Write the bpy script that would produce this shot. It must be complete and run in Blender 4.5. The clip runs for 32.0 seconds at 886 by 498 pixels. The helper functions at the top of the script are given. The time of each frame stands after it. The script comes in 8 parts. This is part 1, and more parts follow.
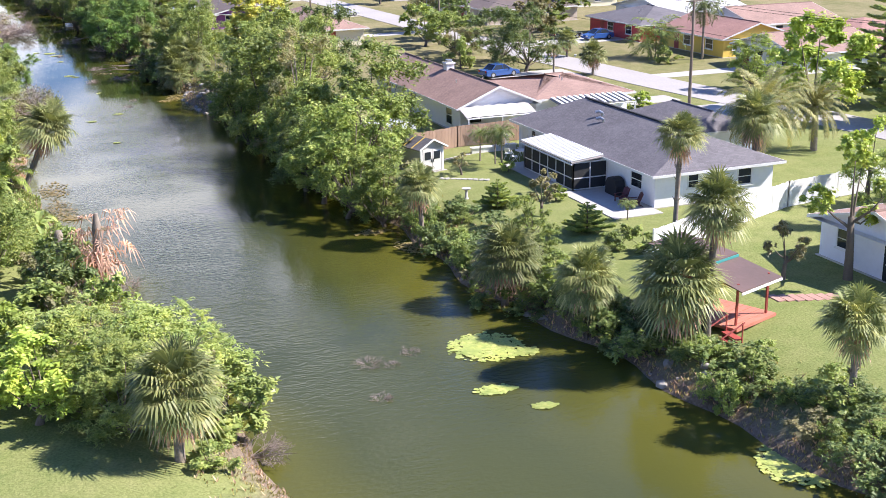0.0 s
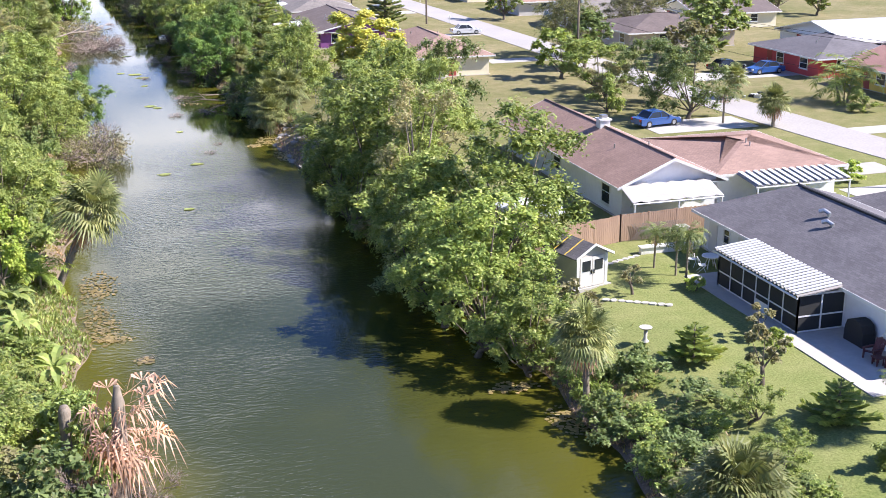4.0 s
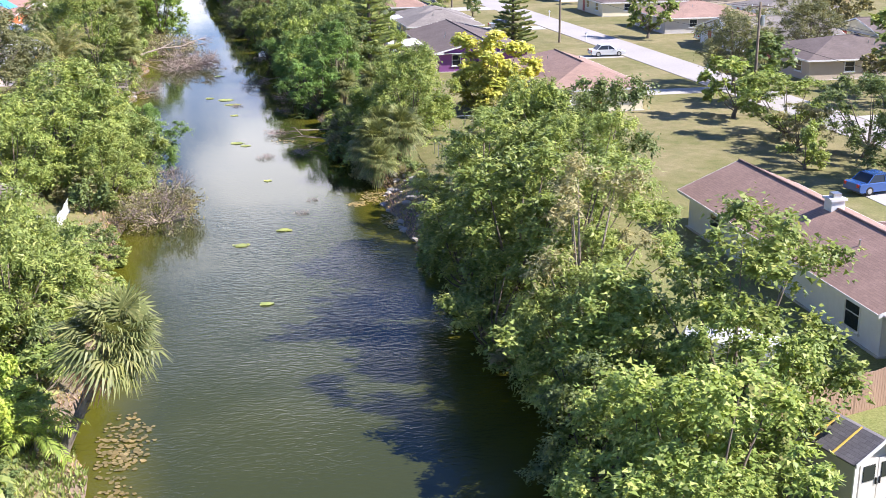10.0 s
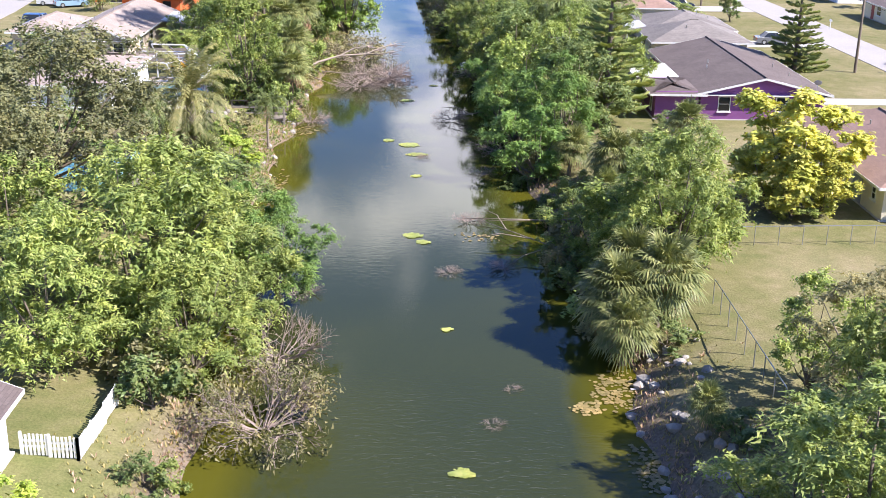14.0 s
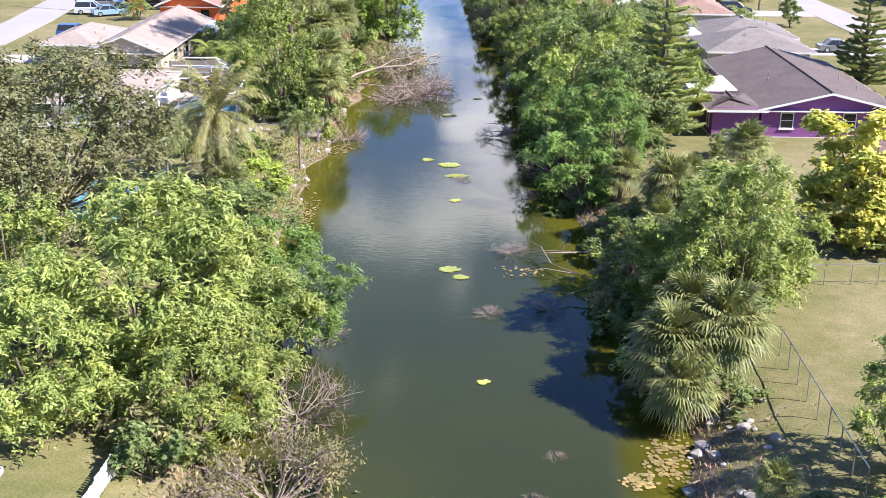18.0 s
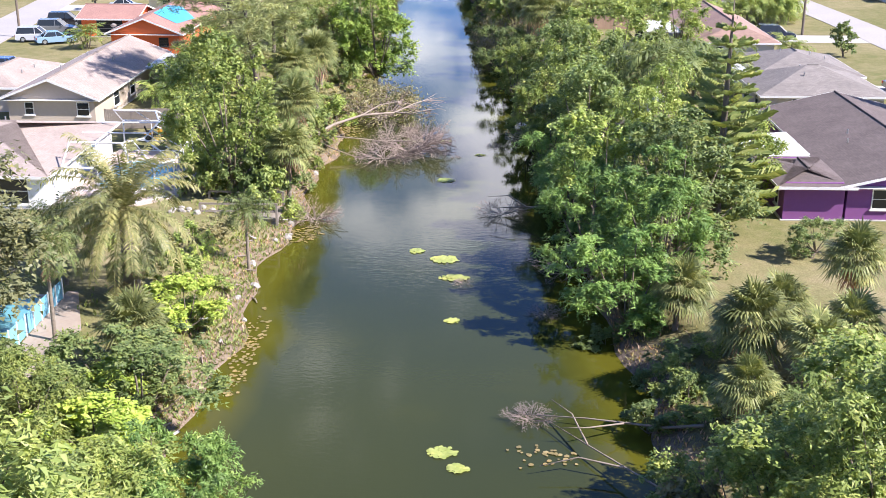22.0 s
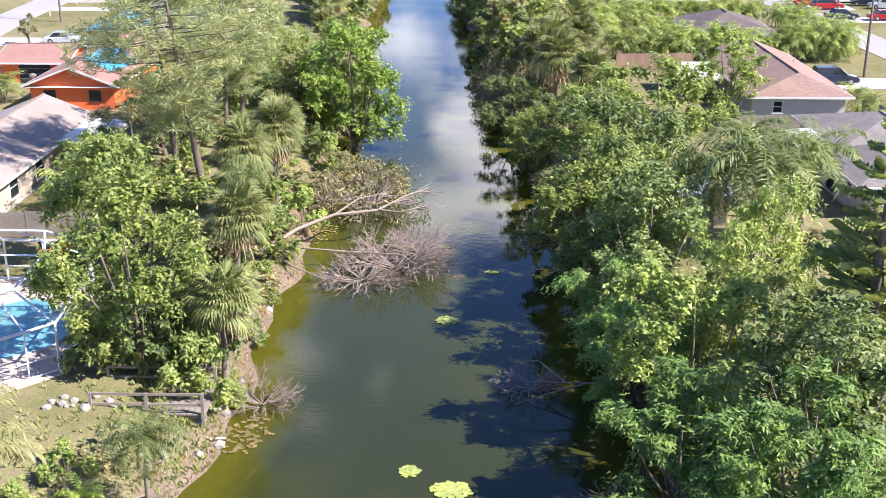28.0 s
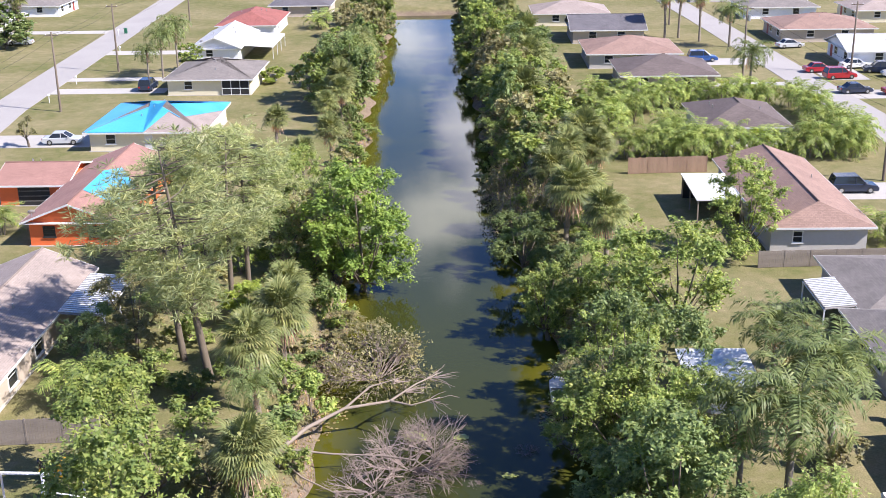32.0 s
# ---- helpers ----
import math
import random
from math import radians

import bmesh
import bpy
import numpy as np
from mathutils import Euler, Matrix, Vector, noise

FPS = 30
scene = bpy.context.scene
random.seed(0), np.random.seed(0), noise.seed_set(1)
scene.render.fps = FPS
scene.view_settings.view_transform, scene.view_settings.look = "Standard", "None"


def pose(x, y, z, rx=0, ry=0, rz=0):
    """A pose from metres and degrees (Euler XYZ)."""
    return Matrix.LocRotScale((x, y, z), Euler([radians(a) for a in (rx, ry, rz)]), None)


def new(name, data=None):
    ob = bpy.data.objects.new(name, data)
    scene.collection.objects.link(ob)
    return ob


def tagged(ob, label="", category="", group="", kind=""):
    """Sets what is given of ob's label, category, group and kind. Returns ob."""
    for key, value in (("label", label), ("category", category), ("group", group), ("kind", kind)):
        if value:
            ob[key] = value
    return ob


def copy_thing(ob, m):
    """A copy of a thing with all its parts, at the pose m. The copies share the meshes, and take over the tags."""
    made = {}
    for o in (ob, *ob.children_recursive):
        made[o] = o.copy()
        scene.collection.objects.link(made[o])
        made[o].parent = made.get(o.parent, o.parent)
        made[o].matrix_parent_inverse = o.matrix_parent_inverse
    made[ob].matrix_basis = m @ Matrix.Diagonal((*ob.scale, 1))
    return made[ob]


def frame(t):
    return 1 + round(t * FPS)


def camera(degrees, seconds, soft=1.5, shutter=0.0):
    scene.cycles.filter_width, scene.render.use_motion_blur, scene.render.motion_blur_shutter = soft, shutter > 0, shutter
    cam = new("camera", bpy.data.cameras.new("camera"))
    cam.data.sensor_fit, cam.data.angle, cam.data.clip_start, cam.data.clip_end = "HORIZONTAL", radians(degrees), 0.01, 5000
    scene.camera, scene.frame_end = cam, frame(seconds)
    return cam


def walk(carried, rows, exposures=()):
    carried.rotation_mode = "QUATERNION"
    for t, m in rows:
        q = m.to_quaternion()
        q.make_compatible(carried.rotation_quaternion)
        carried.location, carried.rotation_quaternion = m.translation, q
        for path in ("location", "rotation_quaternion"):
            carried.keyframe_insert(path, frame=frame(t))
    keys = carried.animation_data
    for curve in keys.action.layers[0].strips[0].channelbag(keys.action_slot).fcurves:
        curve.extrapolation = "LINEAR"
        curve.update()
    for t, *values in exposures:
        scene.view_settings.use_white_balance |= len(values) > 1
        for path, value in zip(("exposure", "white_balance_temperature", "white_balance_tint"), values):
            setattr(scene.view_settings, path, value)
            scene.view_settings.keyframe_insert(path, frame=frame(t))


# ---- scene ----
EXPOSURES = ((0, 1.13, 6350, 17), (29, 1.16, 6350, 17), (32, 0.90, 6350, 17))
cam = camera(42.00, 32.0, soft=0.85)
# seconds, eye, yaw to the left, pitch, roll
PATH = [
    (0, 0.00, -0.00, 22.59, -22.00, -17.40, -0.84),
    (0.5, 0.74, 2.68, 22.68, -21.96, -17.40, -0.74),
    (1, 1.36, 5.37, 22.84, -21.98, -17.44, -0.69),
    (1.5, 2.09, 8.23, 23.05, -21.82, -17.50, -0.68),
    (2, 2.87, 11.02, 23.17, -21.78, -17.50, -0.85),
    (2.5, 3.66, 14.05, 23.29, -21.75, -17.51, -0.93),
    (3, 4.37, 17.15, 23.44, -21.56, -17.55, -0.93),
    (3.5, 5.05, 20.41, 23.61, -19.58, -17.58, -0.70),
    (4, 5.88, 23.58, 23.59, -16.68, -17.55, -0.42),
    (4.5, 6.30, 25.58, 23.42, -15.38, -17.57, -0.36),
    (6.5, 6.65, 27.86, 22.65, -12.68, -17.48, -0.26),
    (7, 6.86, 28.36, 22.58, -12.24, -17.48, -0.26),
    (7.5, 7.11, 29.81, 22.47, -11.94, -17.38, -0.18),
    (8, 7.42, 32.11, 22.50, -11.72, -17.35, -0.19),
    (8.5, 7.87, 35.14, 22.54, -11.55, -17.34, -0.20),
    (9, 8.39, 38.64, 22.51, -11.35, -17.30, -0.19),
    (9.5, 9.01, 42.72, 22.52, -11.18, -17.25, -0.30),
    (10, 9.54, 47.42, 22.71, -11.22, -17.28, -0.34),
    (10.5, 10.12, 52.16, 23.04, -10.83, -17.23, -0.38),
    (11, 10.67, 57.35, 23.34, -8.48, -17.20, -0.07),
    (11.5, 11.24, 62.99, 23.45, -4.83, -17.12, 0.50),
    (12, 11.69, 68.61, 23.48, -3.20, -17.06, 0.63),
    (12.5, 12.03, 74.37, 23.69, -2.22, -17.09, 0.91),
    (13, 12.30, 79.06, 24.11, -1.70, -17.21, 0.89),
    (13.5, 12.24, 82.32, 24.11, -1.38, -17.43, 0.92),
    (14, 12.01, 84.38, 24.15, -1.10, -19.27, 1.03),
    (14.5, 11.87, 85.58, 24.12, -0.61, -19.33, 1.08),
    (16.5, 12.59, 87.29, 24.18, 1.24, -19.44, 0.41),
    (17, 12.67, 87.73, 24.13, 1.41, -19.40, 0.42),
    (17.5, 12.71, 88.75, 24.19, 1.47, -19.33, 0.43),
    (18, 12.73, 90.32, 24.36, 1.53, -19.32, 0.34),
    (18.5, 12.72, 92.35, 24.49, 1.58, -19.35, 0.30),
    (19, 12.73, 94.70, 24.50, 1.66, -19.36, 0.26),
    (19.5, 12.79, 97.34, 24.44, 1.72, -19.32, 0.31),
    (20, 12.79, 100.14, 24.38, 1.72, -19.29, 0.31),
    (20.5, 12.71, 103.15, 24.27, 1.69, -19.22, 0.32),
    (21, 12.70, 106.25, 24.17, 1.69, -19.17, 0.28),
    (21.5, 12.68, 109.51, 24.14, 1.68, -19.17, 0.29),
    (22, 12.63, 112.83, 24.14, 1.64, -19.18, 0.25),
    (22.5, 12.56, 116.11, 24.10, 1.61, -19.08, 0.25),
    (23, 12.53, 118.80, 24.09, 1.62, -19.13, 0.21),
    (23.5, 12.45, 121.50, 24.21, 1.58, -19.18, 0.16),
    (24, 12.40, 124.17, 24.29, 1.55, -19.23, 0.15),
    (24.5, 12.26, 126.74, 24.34, 1.48, -19.25, 0.18),
    (25, 12.13, 129.19, 24.32, 1.41, -19.21, 0.20),
    (25.5, 11.99, 131.46, 24.25, 1.35, -19.16, 0.18),
    (27.5, 11.37, 137.49, 24.91, 1.10, -19.27, 0.15),
    (28, 11.17, 138.57, 25.14, 1.02, -19.30, 0.17),
    (28.5, 11.07, 139.39, 26.03, 1.01, -19.31, 0.14),
    (29, 11.00, 140.06, 27.20, 1.04, -19.15, -0.02),
    (29.5, 10.98, 140.60, 28.57, 1.08, -19.15, -0.07),
    (30, 10.91, 140.88, 30.09, 1.09, -19.23, -0.24),
    (30.5, 10.88, 141.50, 31.60, 1.11, -19.27, -0.39),
    (31, 10.77, 142.52, 33.11, 1.10, -19.34, -0.48),
    (31.5, 10.71, 143.77, 34.52, 1.17, -19.36, -0.67),
    (32, 10.58, 145.37, 35.88, 1.29, -19.46, -0.81),
]
walk(cam, [(t, pose(x, y, z, 0, 0, yaw) @ pose(0, 0, 0, 90 + pitch, 0, 0) @ pose(0, 0, 0, 0, 0, roll)) for t, x, y, z, yaw, pitch, roll in PATH], EXPOSURES)

# ---- light ----
SUN_TO = Vector((0.93, -0.36, 0.0)).normalized()
SUN_EL = radians(43)
sun = new("sun", bpy.data.lights.new("sun", "SUN"))
sun.data.energy, sun.data.angle, sun.data.color = 5.0, radians(0.55), (1.0, 0.945, 0.87)
sun_dir = Vector((SUN_TO.x * math.cos(SUN_EL), SUN_TO.y * math.cos(SUN_EL), math.sin(SUN_EL)))
sun.matrix_world = Matrix.Translation(sun_dir * 300) @ sun_dir.to_track_quat("Z", "Y").to_matrix().to_4x4()

world = bpy.data.worlds.new("sky")
scene.world = world
world.use_nodes = True
wn, wl = world.node_tree.nodes, world.node_tree.links
wn.clear()
sky = wn.new("ShaderNodeTexSky")
sky.sky_type, sky.sun_disc = "NISHITA", False
sky.sun_elevation, sky.sun_rotation = SUN_EL, math.atan2(SUN_TO.x, SUN_TO.y)
sky.dust_density, sky.air_density, sky.ozone_density = 0.2, 1.0, 5.0
wtc = wn.new("ShaderNodeTexCoord")
wmap = wn.new("ShaderNodeMapping")
wmap.inputs["Scale"].default_value = (1.0, 1.0, 2.0)
wl.new(wtc.outputs["Generated"], wmap.inputs["Vector"])
wnoise = wn.new("ShaderNodeTexNoise")
wnoise.inputs["Scale"].default_value, wnoise.inputs["Detail"].default_value, wnoise.inputs["Roughness"].default_value = 4.6, 8.0, 0.52
wl.new(wmap.outputs[0], wnoise.inputs["Vector"])
wramp = wn.new("ShaderNodeValToRGB")
wramp.color_ramp.elements[0].position, wramp.color_ramp.elements[1].position = 0.54, 0.63
# more cloud low over the horizon, open blue above
wsep, wlow, wadd = wn.new("ShaderNodeSeparateXYZ"), wn.new("ShaderNodeMapRange"), wn.new("ShaderNodeMath")
wl.new(wtc.outputs["Generated"], wsep.inputs[0])
wl.new(wsep.outputs["Z"], wlow.inputs["Value"])
wlow.inputs["From Min"].default_value, wlow.inputs["From Max"].default_value, wlow.inputs["To Min"].default_value, wlow.inputs["To Max"].default_value = 0.10, 0.55, 0.045, -0.09
wl.new(wnoise.outputs["Fac"], wadd.inputs[0])
wl.new(wlow.outputs[0], wadd.inputs[1])
wl.new(wadd.outputs[0], wramp.inputs["Fac"])
wmix = wn.new("ShaderNodeMix")
wmix.data_type = "RGBA"
wl.new(wramp.outputs["Color"], wmix.inputs["Factor"])
wtint = wn.new("ShaderNodeMix")
wtint.data_type, wtint.blend_type = "RGBA", "MULTIPLY"
wtint.inputs["Factor"].default_value, wtint.inputs["B"].default_value = 1.0, (0.72, 0.88, 1.22, 1)
wl.new(sky.outputs[0], wtint.inputs["A"])
wl.new(wtint.outputs["Result"], wmix.inputs["A"])
wmix.inputs["B"].default_value = (14.0, 14.3, 15.0, 1)
wbg = wn.new("ShaderNodeBackground")
wbg.inputs["Strength"].default_value = 0.078
wl.new(wmix.outputs["Result"], wbg.inputs["Color"])
wl.new(wbg.outputs[0], wn.new("ShaderNodeOutputWorld").inputs["Surface"])


# ---- materials ----
def mat(name):
    m = bpy.data.materials.new(name)
    m.use_nodes = True
    nt = m.node_tree
    return m, nt, nt.nodes["Principled BSDF"]


def noise_node(nt, scale, detail=4.0, coord="Object", stretch=(1, 1, 1)):
    tc, mp, no = nt.nodes.new("ShaderNodeTexCoord"), nt.nodes.new("ShaderNodeMapping"), nt.nodes.new("ShaderNodeTexNoise")
    mp.inputs["Scale"].default_value = stretch
    no.inputs["Scale"].default_value, no.inputs["Detail"].default_value = scale, detail
    nt.links.new(tc.outputs[coord], mp.inputs["Vector"])
    nt.links.new(mp.outputs[0], no.inputs["Vector"])
    return no.outputs["Fac"]


def ramp(nt, fac, stops):
    r = nt.nodes.new("ShaderNodeValToRGB")
    e = r.color_ramp.elements
    while len(e) < len(stops):
        e.new(0.5)
    for k, (p, c) in zip(e, stops):
        k.position, k.color = p, (*c, 1)
    nt.links.new(fac, r.inputs["Fac"])
    return r.outputs["Color"]


def mixc(nt, fac, a, b, mode="MIX"):
    m = nt.nodes.new("ShaderNodeMix")
    m.data_type, m.blend_type = "RGBA", mode
    for sock, v in (("Factor", fac), ("A", a), ("B", b)):
        if isinstance(v, bpy.types.NodeSocket):
            nt.links.new(v, m.inputs[sock])
        elif sock == "Factor":
            m.inputs["Factor"].default_value = v
        else:
            m.inputs[sock].default_value = (*v, 1)
    return m.outputs["Result"]


def bump(nt, p, fac, strength, dist=0.02):
    b = nt.nodes.new("ShaderNodeBump")
    b.inputs["Strength"].default_value, b.inputs["Distance"].default_value = strength, dist
    nt.links.new(fac, b.inputs["Height"])
    nt.links.new(b.outputs[0], p.inputs["Normal"])


def plain(name, a, b=None, scale=3.0, rough=0.6, metal=0.0, grain=0.3, stretch=(1, 1, 1), spec=0.5):
    """A surface whose colour wanders between a and b at two scales, with fine relief."""
    m, nt, p = mat(name)
    b = b or tuple(c * 0.8 for c in a)
    big, small = noise_node(nt, scale * 0.25, 3, stretch=stretch), noise_node(nt, scale * 4, 4, stretch=stretch)
    c = mixc(nt, 0.4, ramp(nt, big, [(0.35, a), (0.68, b)]), ramp(nt, small, [(0.3, a), (0.72, b)]))
    nt.links.new(c, p.inputs["Base Color"])
    p.inputs["Roughness"].default_value, p.inputs["Metallic"].default_value = rough, metal
    p.inputs["Specular IOR Level"].default_value = spec
    if grain:
        bump(nt, p, small, grain)
    return m


def foliage_mat(name, a, b, c, gloss=0.05, trans=0.25):
    """Leaves: colour by leaf and by plant, lit through."""
    m, nt, p = mat(name)
    a, b, c = [(q[0] * 1.76, q[1] * 1.46, q[2] * 1.66) for q in (a, b, c)]
    geo, info = nt.nodes.new("ShaderNodeNewGeometry"), nt.nodes.new("ShaderNodeObjectInfo")
    leafc = ramp(nt, geo.outputs["Random Per Island"], [(0.0, tuple(0.55 * q + 0.45 * w for q, w in zip(a, b))), (0.6, b), (1.0, tuple(0.55 * q + 0.45 * w for q, w in zip(c, b)))])
    bough = ramp(nt, noise_node(nt, 0.75, 3), [(0.34, (0.72, 0.78, 0.76)), (0.52, (1.0, 1.0, 1.0)), (0.68, (1.22, 1.14, 0.98))])
    leafc = mixc(nt, 1.0, leafc, bough, "MULTIPLY")
    hsv = nt.nodes.new("ShaderNodeHueSaturation")
    mul = nt.nodes.new("ShaderNodeMapRange")
    mul.inputs["To Min"].default_value, mul.inputs["To Max"].default_value = 0.8, 1.25
    nt.links.new(info.outputs["Random"], mul.inputs["Value"])
    nt.links.new(mul.outputs[0], hsv.inputs["Value"])
    nt.links.new(leafc, hsv.inputs["Color"])
    nt.links.new(hsv.outputs[0], p.inputs["Base Color"])
    p.inputs["Roughness"].default_value, p.inputs["Specular IOR Level"].default_value = 0.45, gloss * 5
    tr, mx = nt.nodes.new("ShaderNodeBsdfTranslucent"), nt.nodes.new("ShaderNodeMixShader")
    bright = mixc(nt, 1.0, hsv.outputs[0], (1.3, 1.25, 0.7), "MULTIPLY")
    nt.links.new(bright, tr.inputs["Color"])
    mx.inputs[0].default_value = trans
    nt.links.new(p.outputs[0], mx.inputs[1])
    nt.links.new(tr.outputs[0], mx.inputs[2])
    nt.links.new(mx.outputs[0], nt.nodes["Material Output"].inputs["Surface"])
    return m


LEAF = {
    "broad": foliage_mat("leaf_broad", (0.076, 0.135, 0.032), (0.162, 0.250, 0.056), (0.335, 0.400, 0.130)),
    "cypress": foliage_mat("leaf_cypress", (0.062, 0.135, 0.034), (0.128, 0.245, 0.058), (0.23, 0.355, 0.10)),
    "maple": foliage_mat("leaf_maple", (0.085, 0.165, 0.030), (0.165, 0.285, 0.052), (0.29, 0.41, 0.10)),
    "dark": foliage_mat("leaf_dark", (0.054, 0.095, 0.032), (0.108, 0.175, 0.054), (0.227, 0.290, 0.108)),
    "oak": foliage_mat("leaf_oak", (0.068, 0.092, 0.040), (0.122, 0.152, 0.066), (0.205, 0.235, 0.105)),
    "willow": foliage_mat("leaf_fine", (0.088, 0.152, 0.038), (0.178, 0.262, 0.066), (0.295, 0.365, 0.118)),
    "lime": foliage_mat("leaf_lime", (0.115, 0.205, 0.032), (0.215, 0.325, 0.055), (0.36, 0.44, 0.11)),
    "queen": foliage_mat("leaf_queen", (0.050, 0.085, 0.028), (0.095, 0.145, 0.045), (0.18, 0.235, 0.085)),
    "yellow": foliage_mat("leaf_yellow", (0.15, 0.23, 0.04), (0.30, 0.355, 0.07), (0.47, 0.48, 0.13)),
    "olive": foliage_mat("leaf_olive", (0.098, 0.122, 0.050), (0.175, 0.195, 0.085), (0.285, 0.300, 0.150)),
    "sabal": foliage_mat("leaf_sabal", (0.068, 0.105, 0.036), (0.138, 0.185, 0.060), (0.265, 0.305, 0.12), 0.05, 0.2),
    "feather": foliage_mat("leaf_feather", (0.090, 0.125, 0.042), (0.170, 0.205, 0.074), (0.315, 0.320, 0.150), 0.05, 0.25),
    "pine": foliage_mat("leaf_pine", (0.12, 0.175, 0.07), (0.215, 0.285, 0.115), (0.33, 0.40, 0.19)),
    "norfolk": foliage_mat("leaf_norfolk", (0.075, 0.130, 0.042), (0.150, 0.215, 0.065), (0.28, 0.33, 0.12)),
    "dead": foliage_mat("leaf_dead", (0.19, 0.125, 0.075), (0.34, 0.255, 0.165), (0.54, 0.43, 0.30), 0.03, 0.2),
    "grass": foliage_mat("leaf_grass", (0.140, 0.175, 0.049), (0.248, 0.270, 0.086), (0.410, 0.370, 0.184)),
    "dry": foliage_mat("leaf_dry_grass", (0.22, 0.17, 0.11), (0.34, 0.28, 0.18), (0.46, 0.39, 0.26)),
    "lily": foliage_mat("leaf_lily", (0.135, 0.205, 0.045), (0.21, 0.285, 0.07), (0.29, 0.345, 0.115), 0.08, 0.1),
    "mat": foliage_mat("leaf_float", (0.085, 0.085, 0.032), (0.155, 0.145, 0.055), (0.27, 0.25, 0.105), 0.08, 0.1),
    "red": foliage_mat("leaf_red", (0.13, 0.02, 0.03), (0.26, 0.04, 0.05), (0.36, 0.13, 0.07)),
}
BARK = plain("bark", (0.19, 0.155, 0.115), (0.10, 0.08, 0.06), 4, 0.9, grain=0.9, stretch=(3, 3, 0.6))
PALM_BARK = plain("palm_bark", (0.30, 0.255, 0.20), (0.17, 0.14, 0.11), 5, 0.9, grain=1.0, stretch=(1, 1, 4))
DEAD_WOOD = plain("dead_wood", (0.34, 0.28, 0.225), (0.21, 0.17, 0.14), 3, 0.85)
TWIG = plain("dead_twigs", (0.36, 0.285, 0.25), (0.24, 0.185, 0.16), 2, 0.9, grain=0)
WHITE = plain("white_paint", (0.78, 0.78, 0.76), (0.66, 0.66, 0.63), 1.5, 0.55, grain=0.1)
ALU = plain("white_aluminium", (0.76, 0.77, 0.78), (0.62, 0.63, 0.64), 2, 0.35, grain=0.05)
CONCRETE = plain("concrete", (0.50, 0.48, 0.45), (0.38, 0.36, 0.33), 0.7, 0.85, grain=0.3)
SCREEN = plain("dark_screen_mesh", (0.030, 0.032, 0.034), (0.020, 0.021, 0.022), 1, 0.8, grain=0)
DARK = plain("dark_interior", (0.03, 0.03, 0.032), (0.02, 0.02, 0.02), 1, 0.8, grain=0)
FENCE_WOOD = plain("fence_wood", (0.40, 0.27, 0.19), (0.27, 0.18, 0.125), 2, 0.85, grain=0.5, stretch=(3, 3, 0.4))
GREY_WOOD = plain("weathered_wood", (0.30, 0.26, 0.22), (0.19, 0.16, 0.135), 2, 0.9, grain=0.5, stretch=(0.5, 3, 3))
POLE_WOOD = plain("pole_wood", (0.20, 0.16, 0.12), (0.12, 0.095, 0.075), 2, 0.9, grain=0.5, stretch=(3, 3, 0.3))
RED_PAINT = plain("red_paint", (0.38, 0.07, 0.05), (0.27, 0.05, 0.04), 2, 0.6)
RUBBER = plain("rubber", (0.022, 0.022, 0.022), None, 5, 0.8, grain=0)
CHROME = plain("grey_metal", (0.55, 0.56, 0.57), (0.42, 0.43, 0.44), 3, 0.35, 0.8, grain=0)
BLACK = plain("black_cloth", (0.018, 0.018, 0.02), (0.03, 0.03, 0.032), 3, 0.7)
ROCK = plain("limestone", (0.42, 0.39, 0.35), (0.24, 0.22, 0.19), 2, 0.9, grain=0.8)
TARP = plain("blue_tarpaulin", (0.05, 0.36, 0.66), (0.09, 0.46, 0.76), 1.2, 0.45, grain=0.6)

m, nt, p = mat("window_glass")
p.inputs["Base Color"].default_value, p.inputs["Roughness"].default_value = (0.025, 0.03, 0.035, 1), 0.06
GLASS = m


def roof_mat(name, a, b, course=0.16):
    """Shingles: thin courses with mottled tone and streaks of dirt."""
    m, nt, p = mat(name)
    tc, br = nt.nodes.new("ShaderNodeTexCoord"), nt.nodes.new("ShaderNodeTexBrick")
    nt.links.new(tc.outputs["UV"], br.inputs["Vector"])
    br.inputs["Scale"].default_value, br.inputs["Brick Width"].default_value, br.inputs["Row Height"].default_value = 1.0, 0.33, course
    br.inputs["Mortar Size"].default_value, br.inputs["Mortar Smooth"].default_value, br.inputs["Bias"].default_value = 0.010, 0.6, 0.0
    br.inputs["Color1"].default_value, br.inputs["Color2"].default_value = (*a, 1), (*b, 1)
    br.inputs["Mortar"].default_value = (*[v * 0.55 for v in b], 1)
    big, small = noise_node(nt, 0.5, 5), noise_node(nt, 14, 3)
    c = mixc(nt, 0.75, br.outputs["Color"], ramp(nt, big, [(0.3, tuple(v * 1.15 for v in a)), (0.7, tuple(v * 0.75 for v in b))]), "MIX")
    c = mixc(nt, 0.45, br.outputs["Color"], c)
    c = mixc(nt, 0.35, c, ramp(nt, small, [(0.3, (0.6, 0.6, 0.6)), (0.7, (1.25, 1.25, 1.25))]), "MULTIPLY")
    nt.links.new(c, p.inputs["Base Color"])
    p.inputs["Roughness"].default_value = 0.85
    bump(nt, p, br.outputs["Fac"], 0.4, 0.01)
    return m


